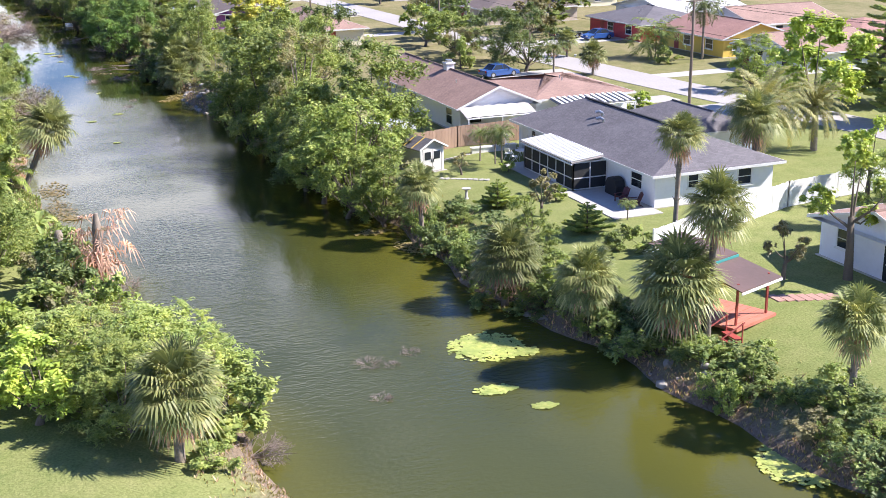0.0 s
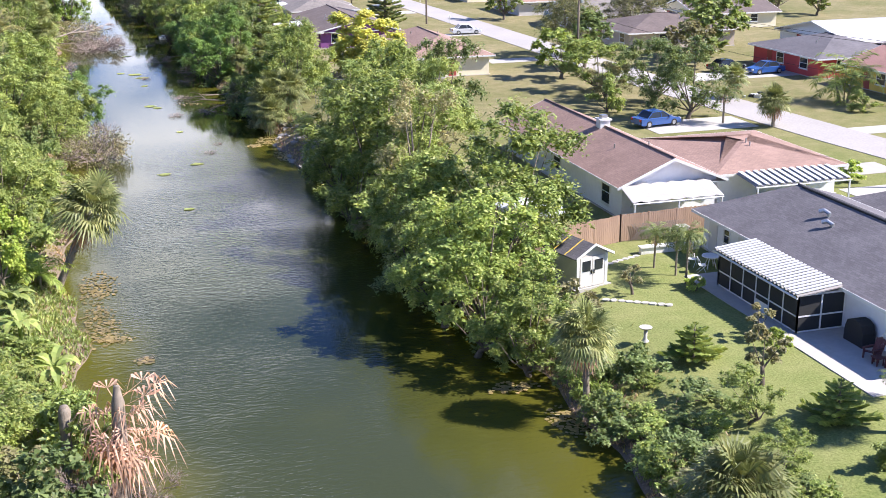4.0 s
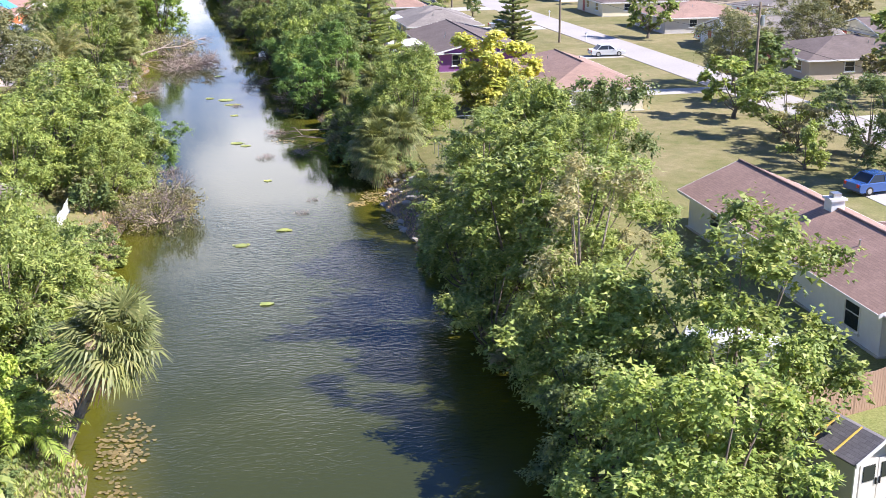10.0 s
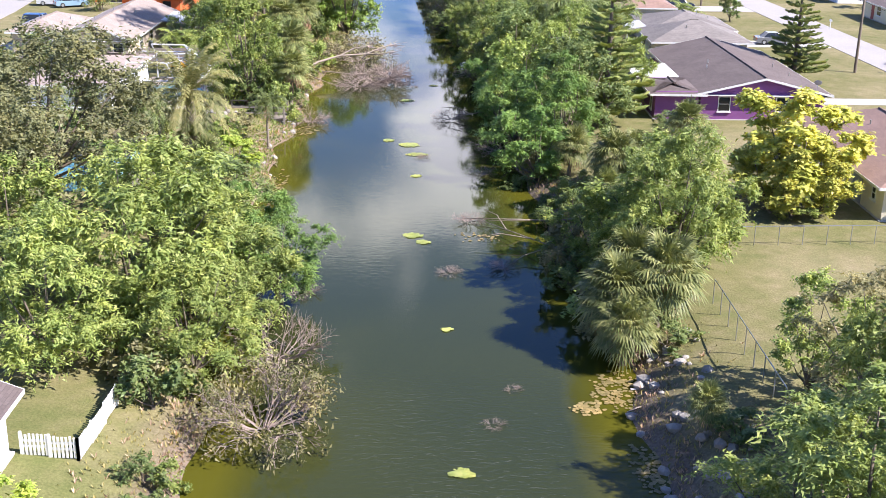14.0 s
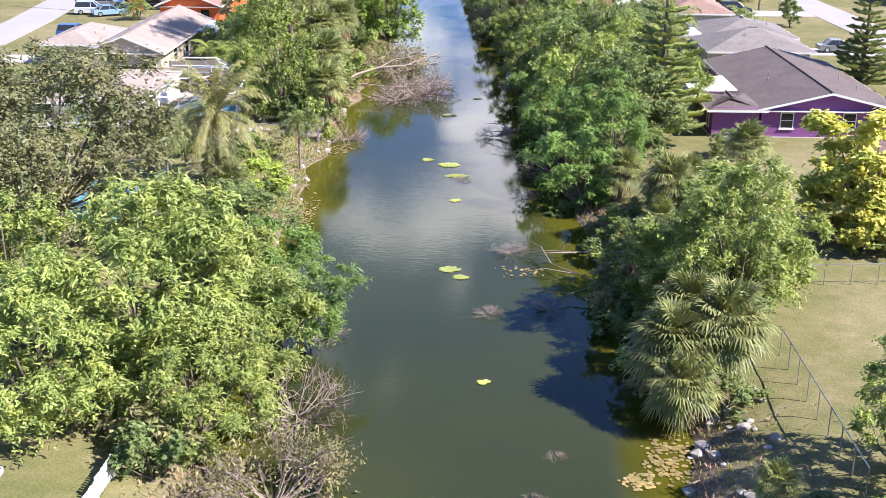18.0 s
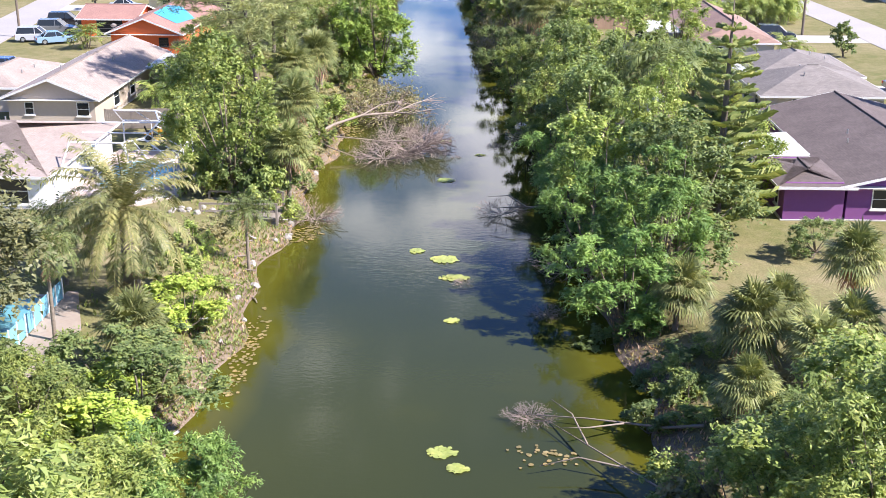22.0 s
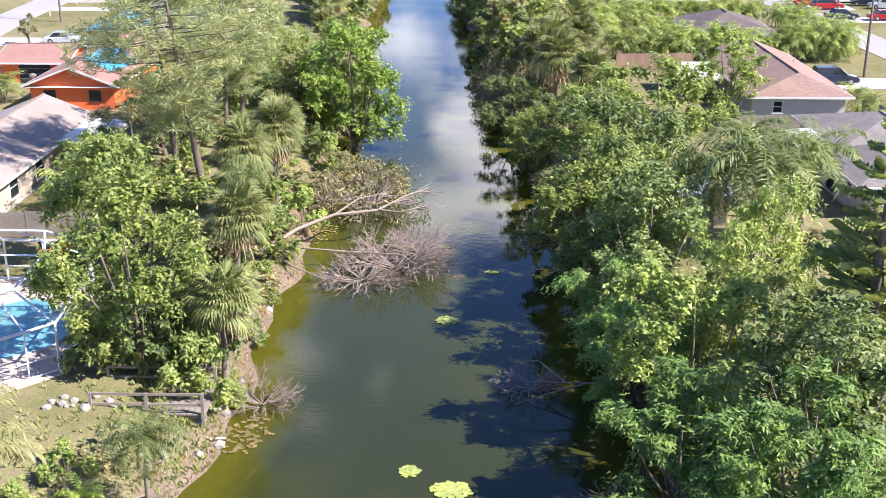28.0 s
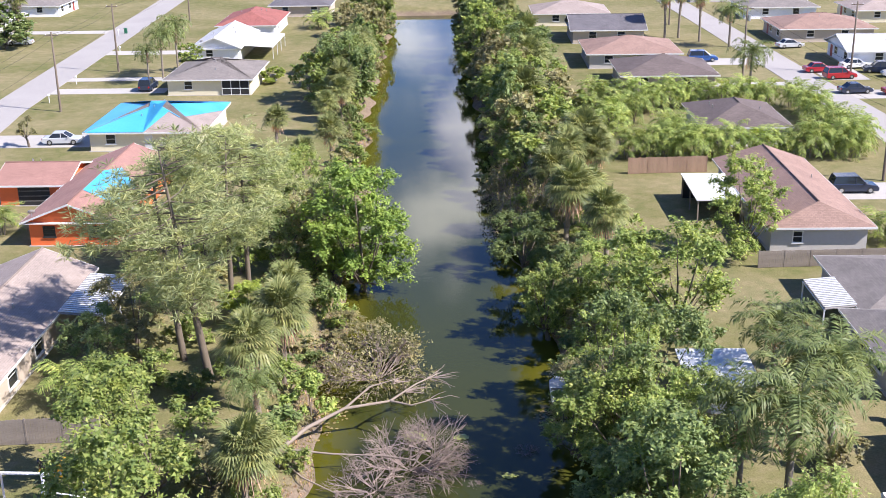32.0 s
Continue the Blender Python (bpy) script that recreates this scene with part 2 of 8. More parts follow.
ROOF = {
    "charcoal": roof_mat("roof_charcoal", (0.170, 0.160, 0.172), (0.115, 0.108, 0.118)),
    "brown": roof_mat("roof_brown", (0.36, 0.235, 0.19), (0.27, 0.175, 0.14)),
    "tan": roof_mat("roof_tan", (0.40, 0.33, 0.295), (0.31, 0.255, 0.225)),
    "rust": roof_mat("roof_rust", (0.40, 0.225, 0.185), (0.32, 0.175, 0.145)),
    "grey": roof_mat("roof_grey", (0.265, 0.238, 0.22), (0.185, 0.165, 0.152)),
    "plum": roof_mat("roof_plum", (0.170, 0.135, 0.125), (0.118, 0.092, 0.085)),
    "white": roof_mat("roof_white", (0.62, 0.63, 0.64), (0.52, 0.53, 0.54)),
    "red": roof_mat("roof_red", (0.36, 0.13, 0.11), (0.27, 0.095, 0.08)),
}


def stripes(name, a, b, pitch, metal=0.0):
    """Ribbed sheet: the ribs themselves are geometry, dirt lies along them."""
    m, nt, p = mat(name)
    c = mixc(nt, 0.5, ramp(nt, noise_node(nt, 0.8, 4), [(0.3, a), (0.7, b)]), ramp(nt, noise_node(nt, 6, 3, stretch=(0.2, 3, 1)), [(0.3, a), (0.75, b)]))
    nt.links.new(c, p.inputs["Base Color"])
    p.inputs["Roughness"].default_value, p.inputs["Metallic"].default_value = 0.45, metal
    return m


AWNING = stripes("awning_sheet", (0.34, 0.32, 0.30), (0.22, 0.21, 0.20), 0.3)


def wall_mat(name, c):
    return plain(name, c, tuple(v * 0.86 for v in c), 0.9, 0.8, grain=0.25)


# grass, sand and bare soil
m, nt, p = mat("ground_cover")
tc = nt.nodes.new("ShaderNodeTexCoord")
sep = nt.nodes.new("ShaderNodeSeparateXYZ")
nt.links.new(tc.outputs["Object"], sep.inputs[0])
patch, fine, mid = noise_node(nt, 0.07, 5), noise_node(nt, 9.0, 5), noise_node(nt, 0.9, 5)
lawn = mixc(nt, 0.5, ramp(nt, patch, [(0.34, (0.160, 0.175, 0.068)), (0.47, (0.235, 0.218, 0.110)), (0.60, (0.36, 0.310, 0.195))]),
            ramp(nt, mid, [(0.3, (0.14, 0.175, 0.06)), (0.52, (0.24, 0.235, 0.11)), (0.75, (0.36, 0.315, 0.20))]))
lawn = mixc(nt, 0.55, lawn, ramp(nt, fine, [(0.25, (0.55, 0.55, 0.5)), (0.75, (1.35, 1.35, 1.3))]), "MULTIPLY")
wet = nt.nodes.new("ShaderNodeMapRange")
wet.inputs["From Min"].default_value, wet.inputs["From Max"].default_value, wet.inputs["To Min"].default_value, wet.inputs["To Max"].default_value = 80, 128, 0.72, 0.08
nt.links.new(sep.outputs["Y"], wet.inputs["Value"])
lawn = mixc(nt, wet.outputs[0], lawn, mixc(nt, 0.6, ramp(nt, mid, [(0.3, (0.165, 0.265, 0.055)), (0.7, (0.300, 0.365, 0.115))]), ramp(nt, fine, [(0.25, (0.10, 0.16, 0.04)), (0.75, (0.36, 0.42, 0.15))])))
soil = mixc(nt, 0.6, ramp(nt, mid, [(0.3, (0.15, 0.12, 0.08)), (0.7, (0.30, 0.25, 0.19))]), ramp(nt, fine, [(0.3, (0.13, 0.10, 0.065)), (0.7, (0.38, 0.32, 0.25))]))
wob = nt.nodes.new("ShaderNodeMath")
wob.operation = "MULTIPLY_ADD"
nt.links.new(mid, wob.inputs[0])
wob.inputs[1].default_value = 1.2
nt.links.new(sep.outputs["Z"], wob.inputs[2])
band = nt.nodes.new("ShaderNodeMapRange")
band.inputs["From Min"].default_value, band.inputs["From Max"].default_value = 1.0, 1.7
nt.links.new(wob.outputs[0], band.inputs["Value"])
nt.links.new(mixc(nt, 1.0, mixc(nt, band.outputs[0], soil, lawn), (0.82, 0.775, 0.76), "MULTIPLY"), p.inputs["Base Color"])
p.inputs["Roughness"].default_value = 0.95
p.inputs["Specular IOR Level"].default_value = 0.15
bump(nt, p, fine, 0.8, 0.05)
GROUND = m

m, nt, p = mat("asphalt")
c = mixc(nt, 0.5, ramp(nt, noise_node(nt, 0.15, 5), [(0.3, (0.37, 0.350, 0.335)), (0.7, (0.29, 0.275, 0.265))]), ramp(nt, noise_node(nt, 5, 5), [(0.3, (0.31, 0.295, 0.285)), (0.7, (0.45, 0.425, 0.405))]))
nt.links.new(c, p.inputs["Base Color"])
p.inputs["Roughness"].default_value = 0.9
ASPHALT = m

# canal water: murky olive body, wind ripples in patches
m, nt, p = mat("canal_water")
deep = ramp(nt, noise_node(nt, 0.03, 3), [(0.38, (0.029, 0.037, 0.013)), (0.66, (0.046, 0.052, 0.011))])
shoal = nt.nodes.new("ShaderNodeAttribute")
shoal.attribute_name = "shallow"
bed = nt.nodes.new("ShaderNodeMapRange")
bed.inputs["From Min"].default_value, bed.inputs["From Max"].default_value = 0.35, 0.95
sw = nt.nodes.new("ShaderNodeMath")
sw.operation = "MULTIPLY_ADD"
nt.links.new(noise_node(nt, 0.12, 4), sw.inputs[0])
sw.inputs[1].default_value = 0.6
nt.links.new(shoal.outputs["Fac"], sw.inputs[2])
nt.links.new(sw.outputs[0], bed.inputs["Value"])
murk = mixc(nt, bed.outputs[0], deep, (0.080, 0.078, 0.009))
# a paler body colour is mixed into the first reach, fading out by y 80
wtc0, wsep0, reach_mix = nt.nodes.new("ShaderNodeTexCoord"), nt.nodes.new("ShaderNodeSeparateXYZ"), nt.nodes.new("ShaderNodeMapRange")
nt.links.new(wtc0.outputs["Object"], wsep0.inputs[0])
nt.links.new(wsep0.outputs["Y"], reach_mix.inputs["Value"])
reach_mix.inputs["From Min"].default_value, reach_mix.inputs["From Max"].default_value, reach_mix.inputs["To Min"].default_value, reach_mix.inputs["To Max"].default_value = 40, 80, 0.34, 0.0
murk = mixc(nt, reach_mix.outputs[0], murk, (0.098, 0.106, 0.034))
nt.links.new(murk, p.inputs["Base Color"])
p.inputs["Roughness"].default_value, p.inputs["IOR"].default_value = 0.03, 1.333
r1, r2 = noise_node(nt, 5.0, 4, stretch=(0.75, 1.15, 1)), noise_node(nt, 2.4, 2, stretch=(0.6, 1.3, 1))
gust = nt.nodes.new("ShaderNodeMapRange")
gust.inputs["From Min"].default_value, gust.inputs["From Max"].default_value, gust.inputs["To Min"].default_value, gust.inputs["To Max"].default_value = 0.40, 0.60, 0.18, 1.0
nt.links.new(noise_node(nt, 0.045, 3), gust.inputs["Value"])
wv = nt.nodes.new("ShaderNodeMath")
wv.operation = "ADD"
nt.links.new(r1, wv.inputs[0])
nt.links.new(r2, wv.inputs[1])
# the wind reaches the open first reach; farther on the surface lies calm
wsep2, calm, wg = nt.nodes.new("ShaderNodeSeparateXYZ"), nt.nodes.new("ShaderNodeMapRange"), nt.nodes.new("ShaderNodeMath")
wtc2 = nt.nodes.new("ShaderNodeTexCoord")
nt.links.new(wtc2.outputs["Object"], wsep2.inputs[0])
nt.links.new(wsep2.outputs["Y"], calm.inputs["Value"])
calm.inputs["From Min"].default_value, calm.inputs["From Max"].default_value, calm.inputs["To Min"].default_value, calm.inputs["To Max"].default_value = 112, 138, 1.0, 0.09
wg.operation = "MULTIPLY"
nt.links.new(gust.outputs[0], wg.inputs[0])
nt.links.new(calm.outputs[0], wg.inputs[1])
wm = nt.nodes.new("ShaderNodeMath")
wm.operation = "MULTIPLY"
nt.links.new(wv.outputs[0], wm.inputs[0])
nt.links.new(wg.outputs[0], wm.inputs[1])
bump(nt, p, wm.outputs[0], 0.75, 0.05)
WATER = m


# ---- mesh helpers ----
class Build:
    """Collects vertices and faces for one mesh."""

    def __init__(self):
        self.v, self.f, self.n = [], [], 0

    def add(self, verts, faces):
        self.v.append(np.asarray(verts, float))
        self.f += [tuple(i + self.n for i in q) for q in faces]
        self.n += len(verts)
        return self

    def box(self, x0, x1, y0, y1, z0, z1):
        vs = [(x, y, z) for z in (z0, z1) for x, y in ((x0, y0), (x1, y0), (x1, y1), (x0, y1))]
        return self.add(vs, [(3, 2, 1, 0), (4, 5, 6, 7), (0, 1, 5, 4), (1, 2, 6, 5), (2, 3, 7, 6), (3, 0, 4, 7)])

    def rod(self, a, b, r0, r1=None, sides=6):
        """A tapered bar from a to b."""
        a, b = Vector(a), Vector(b)
        q = (b - a).to_track_quat("Z", "Y")
        r1 = r0 if r1 is None else r1
        vs = [tuple(c + q @ Vector((r * math.cos(k * math.tau / sides), r * math.sin(k * math.tau / sides), 0))) for c, r in ((a, r0), (b, r1)) for k in range(sides)]
        fs = [(k, (k + 1) % sides, sides + (k + 1) % sides, sides + k) for k in range(sides)]
        return self.add(vs, fs + [tuple(range(sides))[::-1], tuple(range(sides, 2 * sides))])

    def pipe(self, pts, radii, sides=7):
        """A tapered tube along points."""
        pts = [Vector(q) for q in pts]
        vs, fs = [], []
        for i, c in enumerate(pts):
            d = (pts[min(i + 1, len(pts) - 1)] - pts[max(i - 1, 0)])
            q = d.to_track_quat("Z", "Y")
            vs += [tuple(c + q @ Vector((radii[i] * math.cos(k * math.tau / sides), radii[i] * math.sin(k * math.tau / sides), 0))) for k in range(sides)]
        for i in range(len(pts) - 1):
            fs += [(i * sides + k, i * sides + (k + 1) % sides, (i + 1) * sides + (k + 1) % sides, (i + 1) * sides + k) for k in range(sides)]
        fs.append(tuple(range((len(pts) - 1) * sides, len(pts) * sides)))
        return self.add(vs, fs)

    def prism(self, outline, lift):
        """An outline of points, closed, raised by the vector lift."""
        n, l = len(outline), Vector(lift)
        vs = [tuple(q) for q in outline] + [tuple(Vector(q) + l) for q in outline]
        return self.add(vs, [tuple(range(n))[::-1], tuple(range(n, 2 * n))] + [(k, (k + 1) % n, n + (k + 1) % n, n + k) for k in range(n)])

    def mesh(self, name, material, smooth=False):
        me = bpy.data.meshes.new(name)
        me.from_pydata(np.concatenate(self.v).tolist(), [], self.f)
        me.materials.append(material)
        if smooth:
            me.polygons.foreach_set("use_smooth", [True] * len(me.polygons))
        me.update()
        return me


def part(name, build, material, parent, label="", smooth=False):
    ob = new(name, build.mesh(name, material, smooth) if isinstance(build, Build) else build)
    ob.parent = parent
    if label:
        ob["label"] = label
    return ob


def thing(name, label, category, group="", kind="", at=None):
    ob = new(name)
    ob.empty_display_size = 0.3
    if at is not None:
        ob.matrix_basis = at
    return tagged(ob, label, category, group, kind)


def quads(corners):
    """A mesh builder from an array of faces, each of three or four corners."""
    b = Build()
    n, k = corners.shape[:2]
    b.v, b.n = [corners.reshape(-1, 3)], n * k
    b.f = [tuple(r) for r in np.arange(n * k).reshape(n, k).tolist()]
    return b


# ---- ground, water, roads ----
EDGE_Y = [-300, 20, 42, 52, 64, 78, 95, 125, 145, 160, 180, 200, 225, 260, 300, 350, 400]
EDGE_L = [12, 11, 9.0, 7.0, 5.0, 4.0, 3.0, 2.4, 1.0, 0.2, 0.2, 0.8, 0.6, 0.0, -3.0, -4.2, -4.8]
EDGE_R = [34, 32, 28, 27, 25.5, 25.8, 24.0, 22.3, 21.4, 20.3, 19.6, 18.4, 17.2, 14.8, 12.2, 10.2, 8.4]
BASE = 1.7
CANAL_END = 400.0


def edges(y):
    wob_l = 0.45 * math.sin(y * 0.31) + 0.35 * math.sin(y * 0.83 + 1)
    wob_r = 0.45 * math.sin(y * 0.27 + 2) + 0.35 * math.sin(y * 0.71)
    return float(np.interp(y, EDGE_Y, EDGE_L)) + wob_l, float(np.interp(y, EDGE_Y, EDGE_R)) + wob_r


def ground_z(x, y):
    """Height of the ground."""
    l, r = edges(y)
    d = max(l - x, x - r)
    if y > CANAL_END:
        d = max(d, (y - CANAL_END) * 1.0)
    z = float(np.interp(d, [-9, -3, -1.2, 0, 0.8, 2.0, 4.0, 7.0], [-1.8, -1.2, -0.55, 0.0, 0.5, 1.0, 1.45, BASE]))
    if 0 < d < 12:
        z += 0.12 * noise.noise((x * 0.5, y * 0.5, 0)) * min(1, d)
    return z


ys = [-2500, -900, -300, -120] + [-60 + 1.5 * k for k in range(int(470 / 1.5))] + [415, 430, 460, 520, 700, 1200, 4000]
offs = [0, 0.4, 0.8, 1.4, 2.0, 3.0, 4.0, 5.5, 7.0, 9.0, 12.0, 18, 30, 50, 90, 200, 700, 3000]
b = Build()
verts, width = [], 2 * len(offs) + 4
for y in ys:
    l, r = edges(y)
    c = (l + r) / 2
    xs = [l - o for o in reversed(offs)] + [l + 1.2, l + 3, r - 3, r - 1.2] + [r + o for o in offs]
    for x in xs:
        verts.append((x, y, ground_z(x, y)))
b.add(verts, [(j * width + i, j * width + i + 1, (j + 1) * width + i + 1, (j + 1) * width + i) for j in range(len(ys) - 1) for i in range(width - 1)])
tagged(new("ground", b.mesh("ground", GROUND, True)), "sunlit patchy lawn and sandy soil sloping to the canal", "ground", kind="structure")

b = Build()
wy = [-300 + 10 * k for k in range(28)] + [-20 + 4 * k for k in range(106)]
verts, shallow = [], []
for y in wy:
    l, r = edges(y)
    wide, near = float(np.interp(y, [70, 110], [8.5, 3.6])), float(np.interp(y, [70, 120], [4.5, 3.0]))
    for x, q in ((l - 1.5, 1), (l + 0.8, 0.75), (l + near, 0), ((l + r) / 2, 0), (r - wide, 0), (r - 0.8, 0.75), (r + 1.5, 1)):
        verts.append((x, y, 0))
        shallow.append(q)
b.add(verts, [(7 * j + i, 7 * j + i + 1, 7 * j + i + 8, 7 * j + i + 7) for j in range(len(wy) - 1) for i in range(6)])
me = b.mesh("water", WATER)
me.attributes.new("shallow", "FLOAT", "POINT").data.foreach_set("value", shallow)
tagged(new("water", me), "murky olive green canal water with wind ripples", "canal", kind="structure")


def strip(name, centre, half, material, label, category, lift=0.05):
    """A paved strip along a line, with thickness."""
    b = Build()
    pts = [Vector((*q, 0)) for q in centre]
    fine = []
    for a, c in zip(pts, pts[1:]):
        n = max(1, int((c - a).length / 4))
        fine += [a.lerp(c, k / n) for k in range(n)]
    fine.append(pts[-1])
    vs = []
    for i, q in enumerate(fine):
        d = (fine[min(i + 1, len(fine) - 1)] - fine[max(i - 1, 0)]).normalized()
        s = Vector((-d.y, d.x, 0)) * half
        for e in (q + s, q - s):
            vs += [(e.x, e.y, BASE + lift), (e.x, e.y, BASE - 0.2)]
    n = len(fine)
    fs = []
    for i in range(n - 1):
        o = 4 * i
        fs += [(o, o + 2, o + 6, o + 4), (o + 1, o, o + 4, o + 5), (o + 2, o + 3, o + 7, o + 6)]
    fs += [(0, 1, 3, 2), (4 * n - 4, 4 * n - 2, 4 * n - 1, 4 * n - 3)]
    b.add(vs, fs)
    return tagged(new(name, b.mesh(name, material)), label, category, kind="structure")


strip("road_east", [(78, 30), (72.5, 85), (69.5, 110), (67, 140), (65.3, 206), (63.2, 272), (61, 313), (58.5, 367), (54, 440), (48, 600)], 2.9, ASPHALT, "pale worn asphalt street past the front yards", "road")
strip("road_west", [(-40, 130), (-47, 245), (-53, 300), (-58, 418), (-62, 600)], 3.0, ASPHALT, "pale worn asphalt street past the front yards", "road")
strip("cross_road", [(48, 420), (-62, 424)], 3.0, ASPHALT, "pale asphalt cross street beyond the canal's end", "road", 0.045)


# ---- plants ----
def leaf_quads(rng, centres, out, size, ratio, up=0.5, jitter=0.9):
    """Folded-free leaf blades at the centres, facing outward and up."""
    n = len(centres)
    nor = out * (1 - up) + np.array([0, 0, up]) + rng.normal(0, jitter * 0.6, (n, 3))
    nor /= np.linalg.norm(nor, axis=1)[:, None]
    side = np.cross(nor, rng.normal(0, 1, (n, 3)))
    side /= np.linalg.norm(side, axis=1)[:, None]
    along = np.cross(nor, side)
    s = (size * rng.uniform(0.6, 1.3, n))[:, None]
    a, w = along * s, side * s * ratio
    return np.stack([centres - a * 0.45 - w * 0.5, centres - a * 0.35 + w * 0.5, centres + a * 0.55], 1)


def crown_sprays(rng, clumps, n, per, droop, reach):
    """Twigs that leave the clumps and bend down, with places for leaves along them; gives the places, the way out and the way along."""
    cl = np.array(clumps)
    area = cl[:, 3] ** 2
    m = max(1, n // per)
    pick = rng.choice(len(cl), m, p=area / area.sum())
    c = cl[pick]
    d = rng.normal(0, 1, (m, 3))
    d[:, 2] = d[:, 2] * 0.8 + 0.35
    d /= np.linalg.norm(d, axis=1)[:, None]
    ln = c[:, 3] * rng.uniform(0.6, 1.0 + reach, m)
    f = np.tile((np.arange(per) + 0.6) / per, (m, 1)) ** 0.75 + rng.normal(0, 0.03, (m, per))
    p = c[:, None, :3] + d[:, None, :] * (ln[:, None] * f)[:, :, None]
    p[:, :, 2] -= droop * ln[:, None] * f ** 2
    along = np.repeat(d[:, None, :], per, 1).copy()
    along[:, :, 2] -= 2 * droop * f
    p = p + rng.normal(0, 0.05, p.shape) * (1 + ln[:, None, None])
    return p.reshape(-1, 3), np.repeat(d, per, 0), along.reshape(-1, 3)


def spray_leaves(rng, p, out, along, size, ratio, up):
    """Leaf blades set on both sides of their twigs, the upper face to the light."""
    n = len(p)
    nor = out * 0.35 + np.array([0, 0, 0.35 + up]) + rng.normal(0, 0.42, (n, 3))
    nor /= np.linalg.norm(nor, axis=1)[:, None]
    a = along / np.linalg.norm(along, axis=1)[:, None] + rng.normal(0, 0.75, (n, 3))
    a -= nor * (a * nor).sum(1)[:, None]
    a /= np.linalg.norm(a, axis=1)[:, None]
    w = np.cross(nor, a)
    s_ = (size * rng.uniform(0.65, 1.35, n))[:, None]
    return np.stack([p - a * s_ * 0.4 - w * s_ * ratio * 0.5, p - a * s_ * 0.3 + w * s_ * ratio * 0.5, p + a * s_ * 0.6], 1)


def limb_tree(rng, height, spread, clumps_n, trunk_h, wide=1.0):
    """A trunk, limbs that end in clumps of leaves, and those clumps."""
    wood = Build()
    tr = 0.020 * height + 0.06
    lean = rng.normal(0, 0.05, 2)
    top = np.array([lean[0] * height, lean[1] * height, trunk_h])
    wood.pipe([(0, 0, -0.4), (top[0] * 0.4, top[1] * 0.4, trunk_h * 0.5), tuple(top)], [tr * 1.35, tr, tr * 0.8])
    clumps, limbs = [], []
    lobes = max(5, clumps_n // 3)
    for k in range(lobes):
        a = k * 2.399 + rng.uniform(-0.5, 0.5)
        f = (k + 0.5) / lobes
        rad = spread * (0.30 + 0.55 * math.sin(math.pi * (0.15 + 0.75 * f))) * rng.uniform(0.6, 1.0) * (0.3 if k == lobes - 1 else 1)
        z = trunk_h * 0.7 + (height - trunk_h * 0.7) * (0.10 + 0.80 * f) * rng.uniform(0.9, 1.04)
        big = spread * rng.uniform(0.26, 0.40) * wide
        tip = np.array([math.cos(a) * rad, math.sin(a) * rad, min(z, height - big * 0.6)])
        for j in range(8):
            d = rng.normal(0, 1, 3) + [0, 0, 0.35]
            d /= np.linalg.norm(d)
            r = big * rng.uniform(0.24, 0.56)
            clumps.append((*(tip + d * big * [0.8, 0.8, 0.6] * rng.uniform(0.6, 1.35)), r, r * rng.uniform(0.45, 0.8)))
        mid = top * 0.5 + tip * 0.5 + np.array([0, 0, -0.05 * height])
        base = np.array([top[0], top[1], trunk_h]) * rng.uniform(0.6, 1.0)
        limbs.append(([tuple(base), tuple(mid), tuple(tip)], [tr * 0.45, tr * 0.25, tr * 0.06]))
    return wood, limbs, clumps


def make_tree(kind, seed, leaf, height=9.0, spread=4.2, n=5200, size=0.40, ratio=0.55, clumps=15, trunk=0.30, up=0.45, label="", category="tree", wide=1.0, per=8, droop=0.25, reach=0.45):
    rng = np.random.default_rng(seed)
    wood, limbs, cl = limb_tree(rng, height, spread, clumps, height * trunk, wide)
    t = thing(kind, label, category)
    if kind in ("live_oak", "sparse_tree", "cypress", "dense_tree"):
        part("trunk", wood, BARK, t, smooth=True)
        for pts, radii in limbs:
            part("limb", Build().pipe(pts, radii, 5), PALM_BARK if kind == "sparse_tree" else BARK, t, smooth=True)
    else:
        for pts, radii in limbs:
            wood.pipe(pts, radii, 5)
        part("trunk", wood, BARK, t, smooth=True)
    part("crown", quads(spray_leaves(rng, *crown_sprays(rng, cl, n, per, droop, reach), size, ratio, up)), LEAF[leaf], t)
    t["h"], t["r"] = height, spread
    return t


def fan_leaf(rng, base, ang, tilt, petiole, blade, segs=18, droop=0.35):
    """One fan frond: a stalk and a spread of narrow blades, as quads."""
    fwd = np.array([math.cos(ang) * math.cos(tilt), math.sin(ang) * math.cos(tilt), math.sin(tilt)])
    side = np.array([-math.sin(ang), math.cos(ang), 0])
    up = np.cross(fwd, side)
    up = up if up[2] > 0 else -up
    hub = base + fwd * petiole
    out = [np.array([base + side * 0.02, base - side * 0.02, hub - side * 0.015, hub + side * 0.015])]
    for k in range(segs):
        a = (k / (segs - 1) - 0.5) * 4.0
        d = fwd * math.cos(a) + side * math.sin(a)
        w = -fwd * math.sin(a) + side * math.cos(a)
        ln = blade * (0.72 + 0.28 * math.cos(a)) * rng.uniform(0.9, 1.08)
        fold = up * (0.22 * blade * abs(math.sin(a * 0.7)) - 0.02)
        m1 = hub + d * ln * 0.55 + fold
        tip = hub + d * ln + fold * 0.2 - np.array([0, 0, droop * ln * rng.uniform(0.5, 1.2)])
        hw = 0.043 * blade
        out.append(np.array([hub, m1 - w * hw, tip, m1 + w * hw]))
    return out


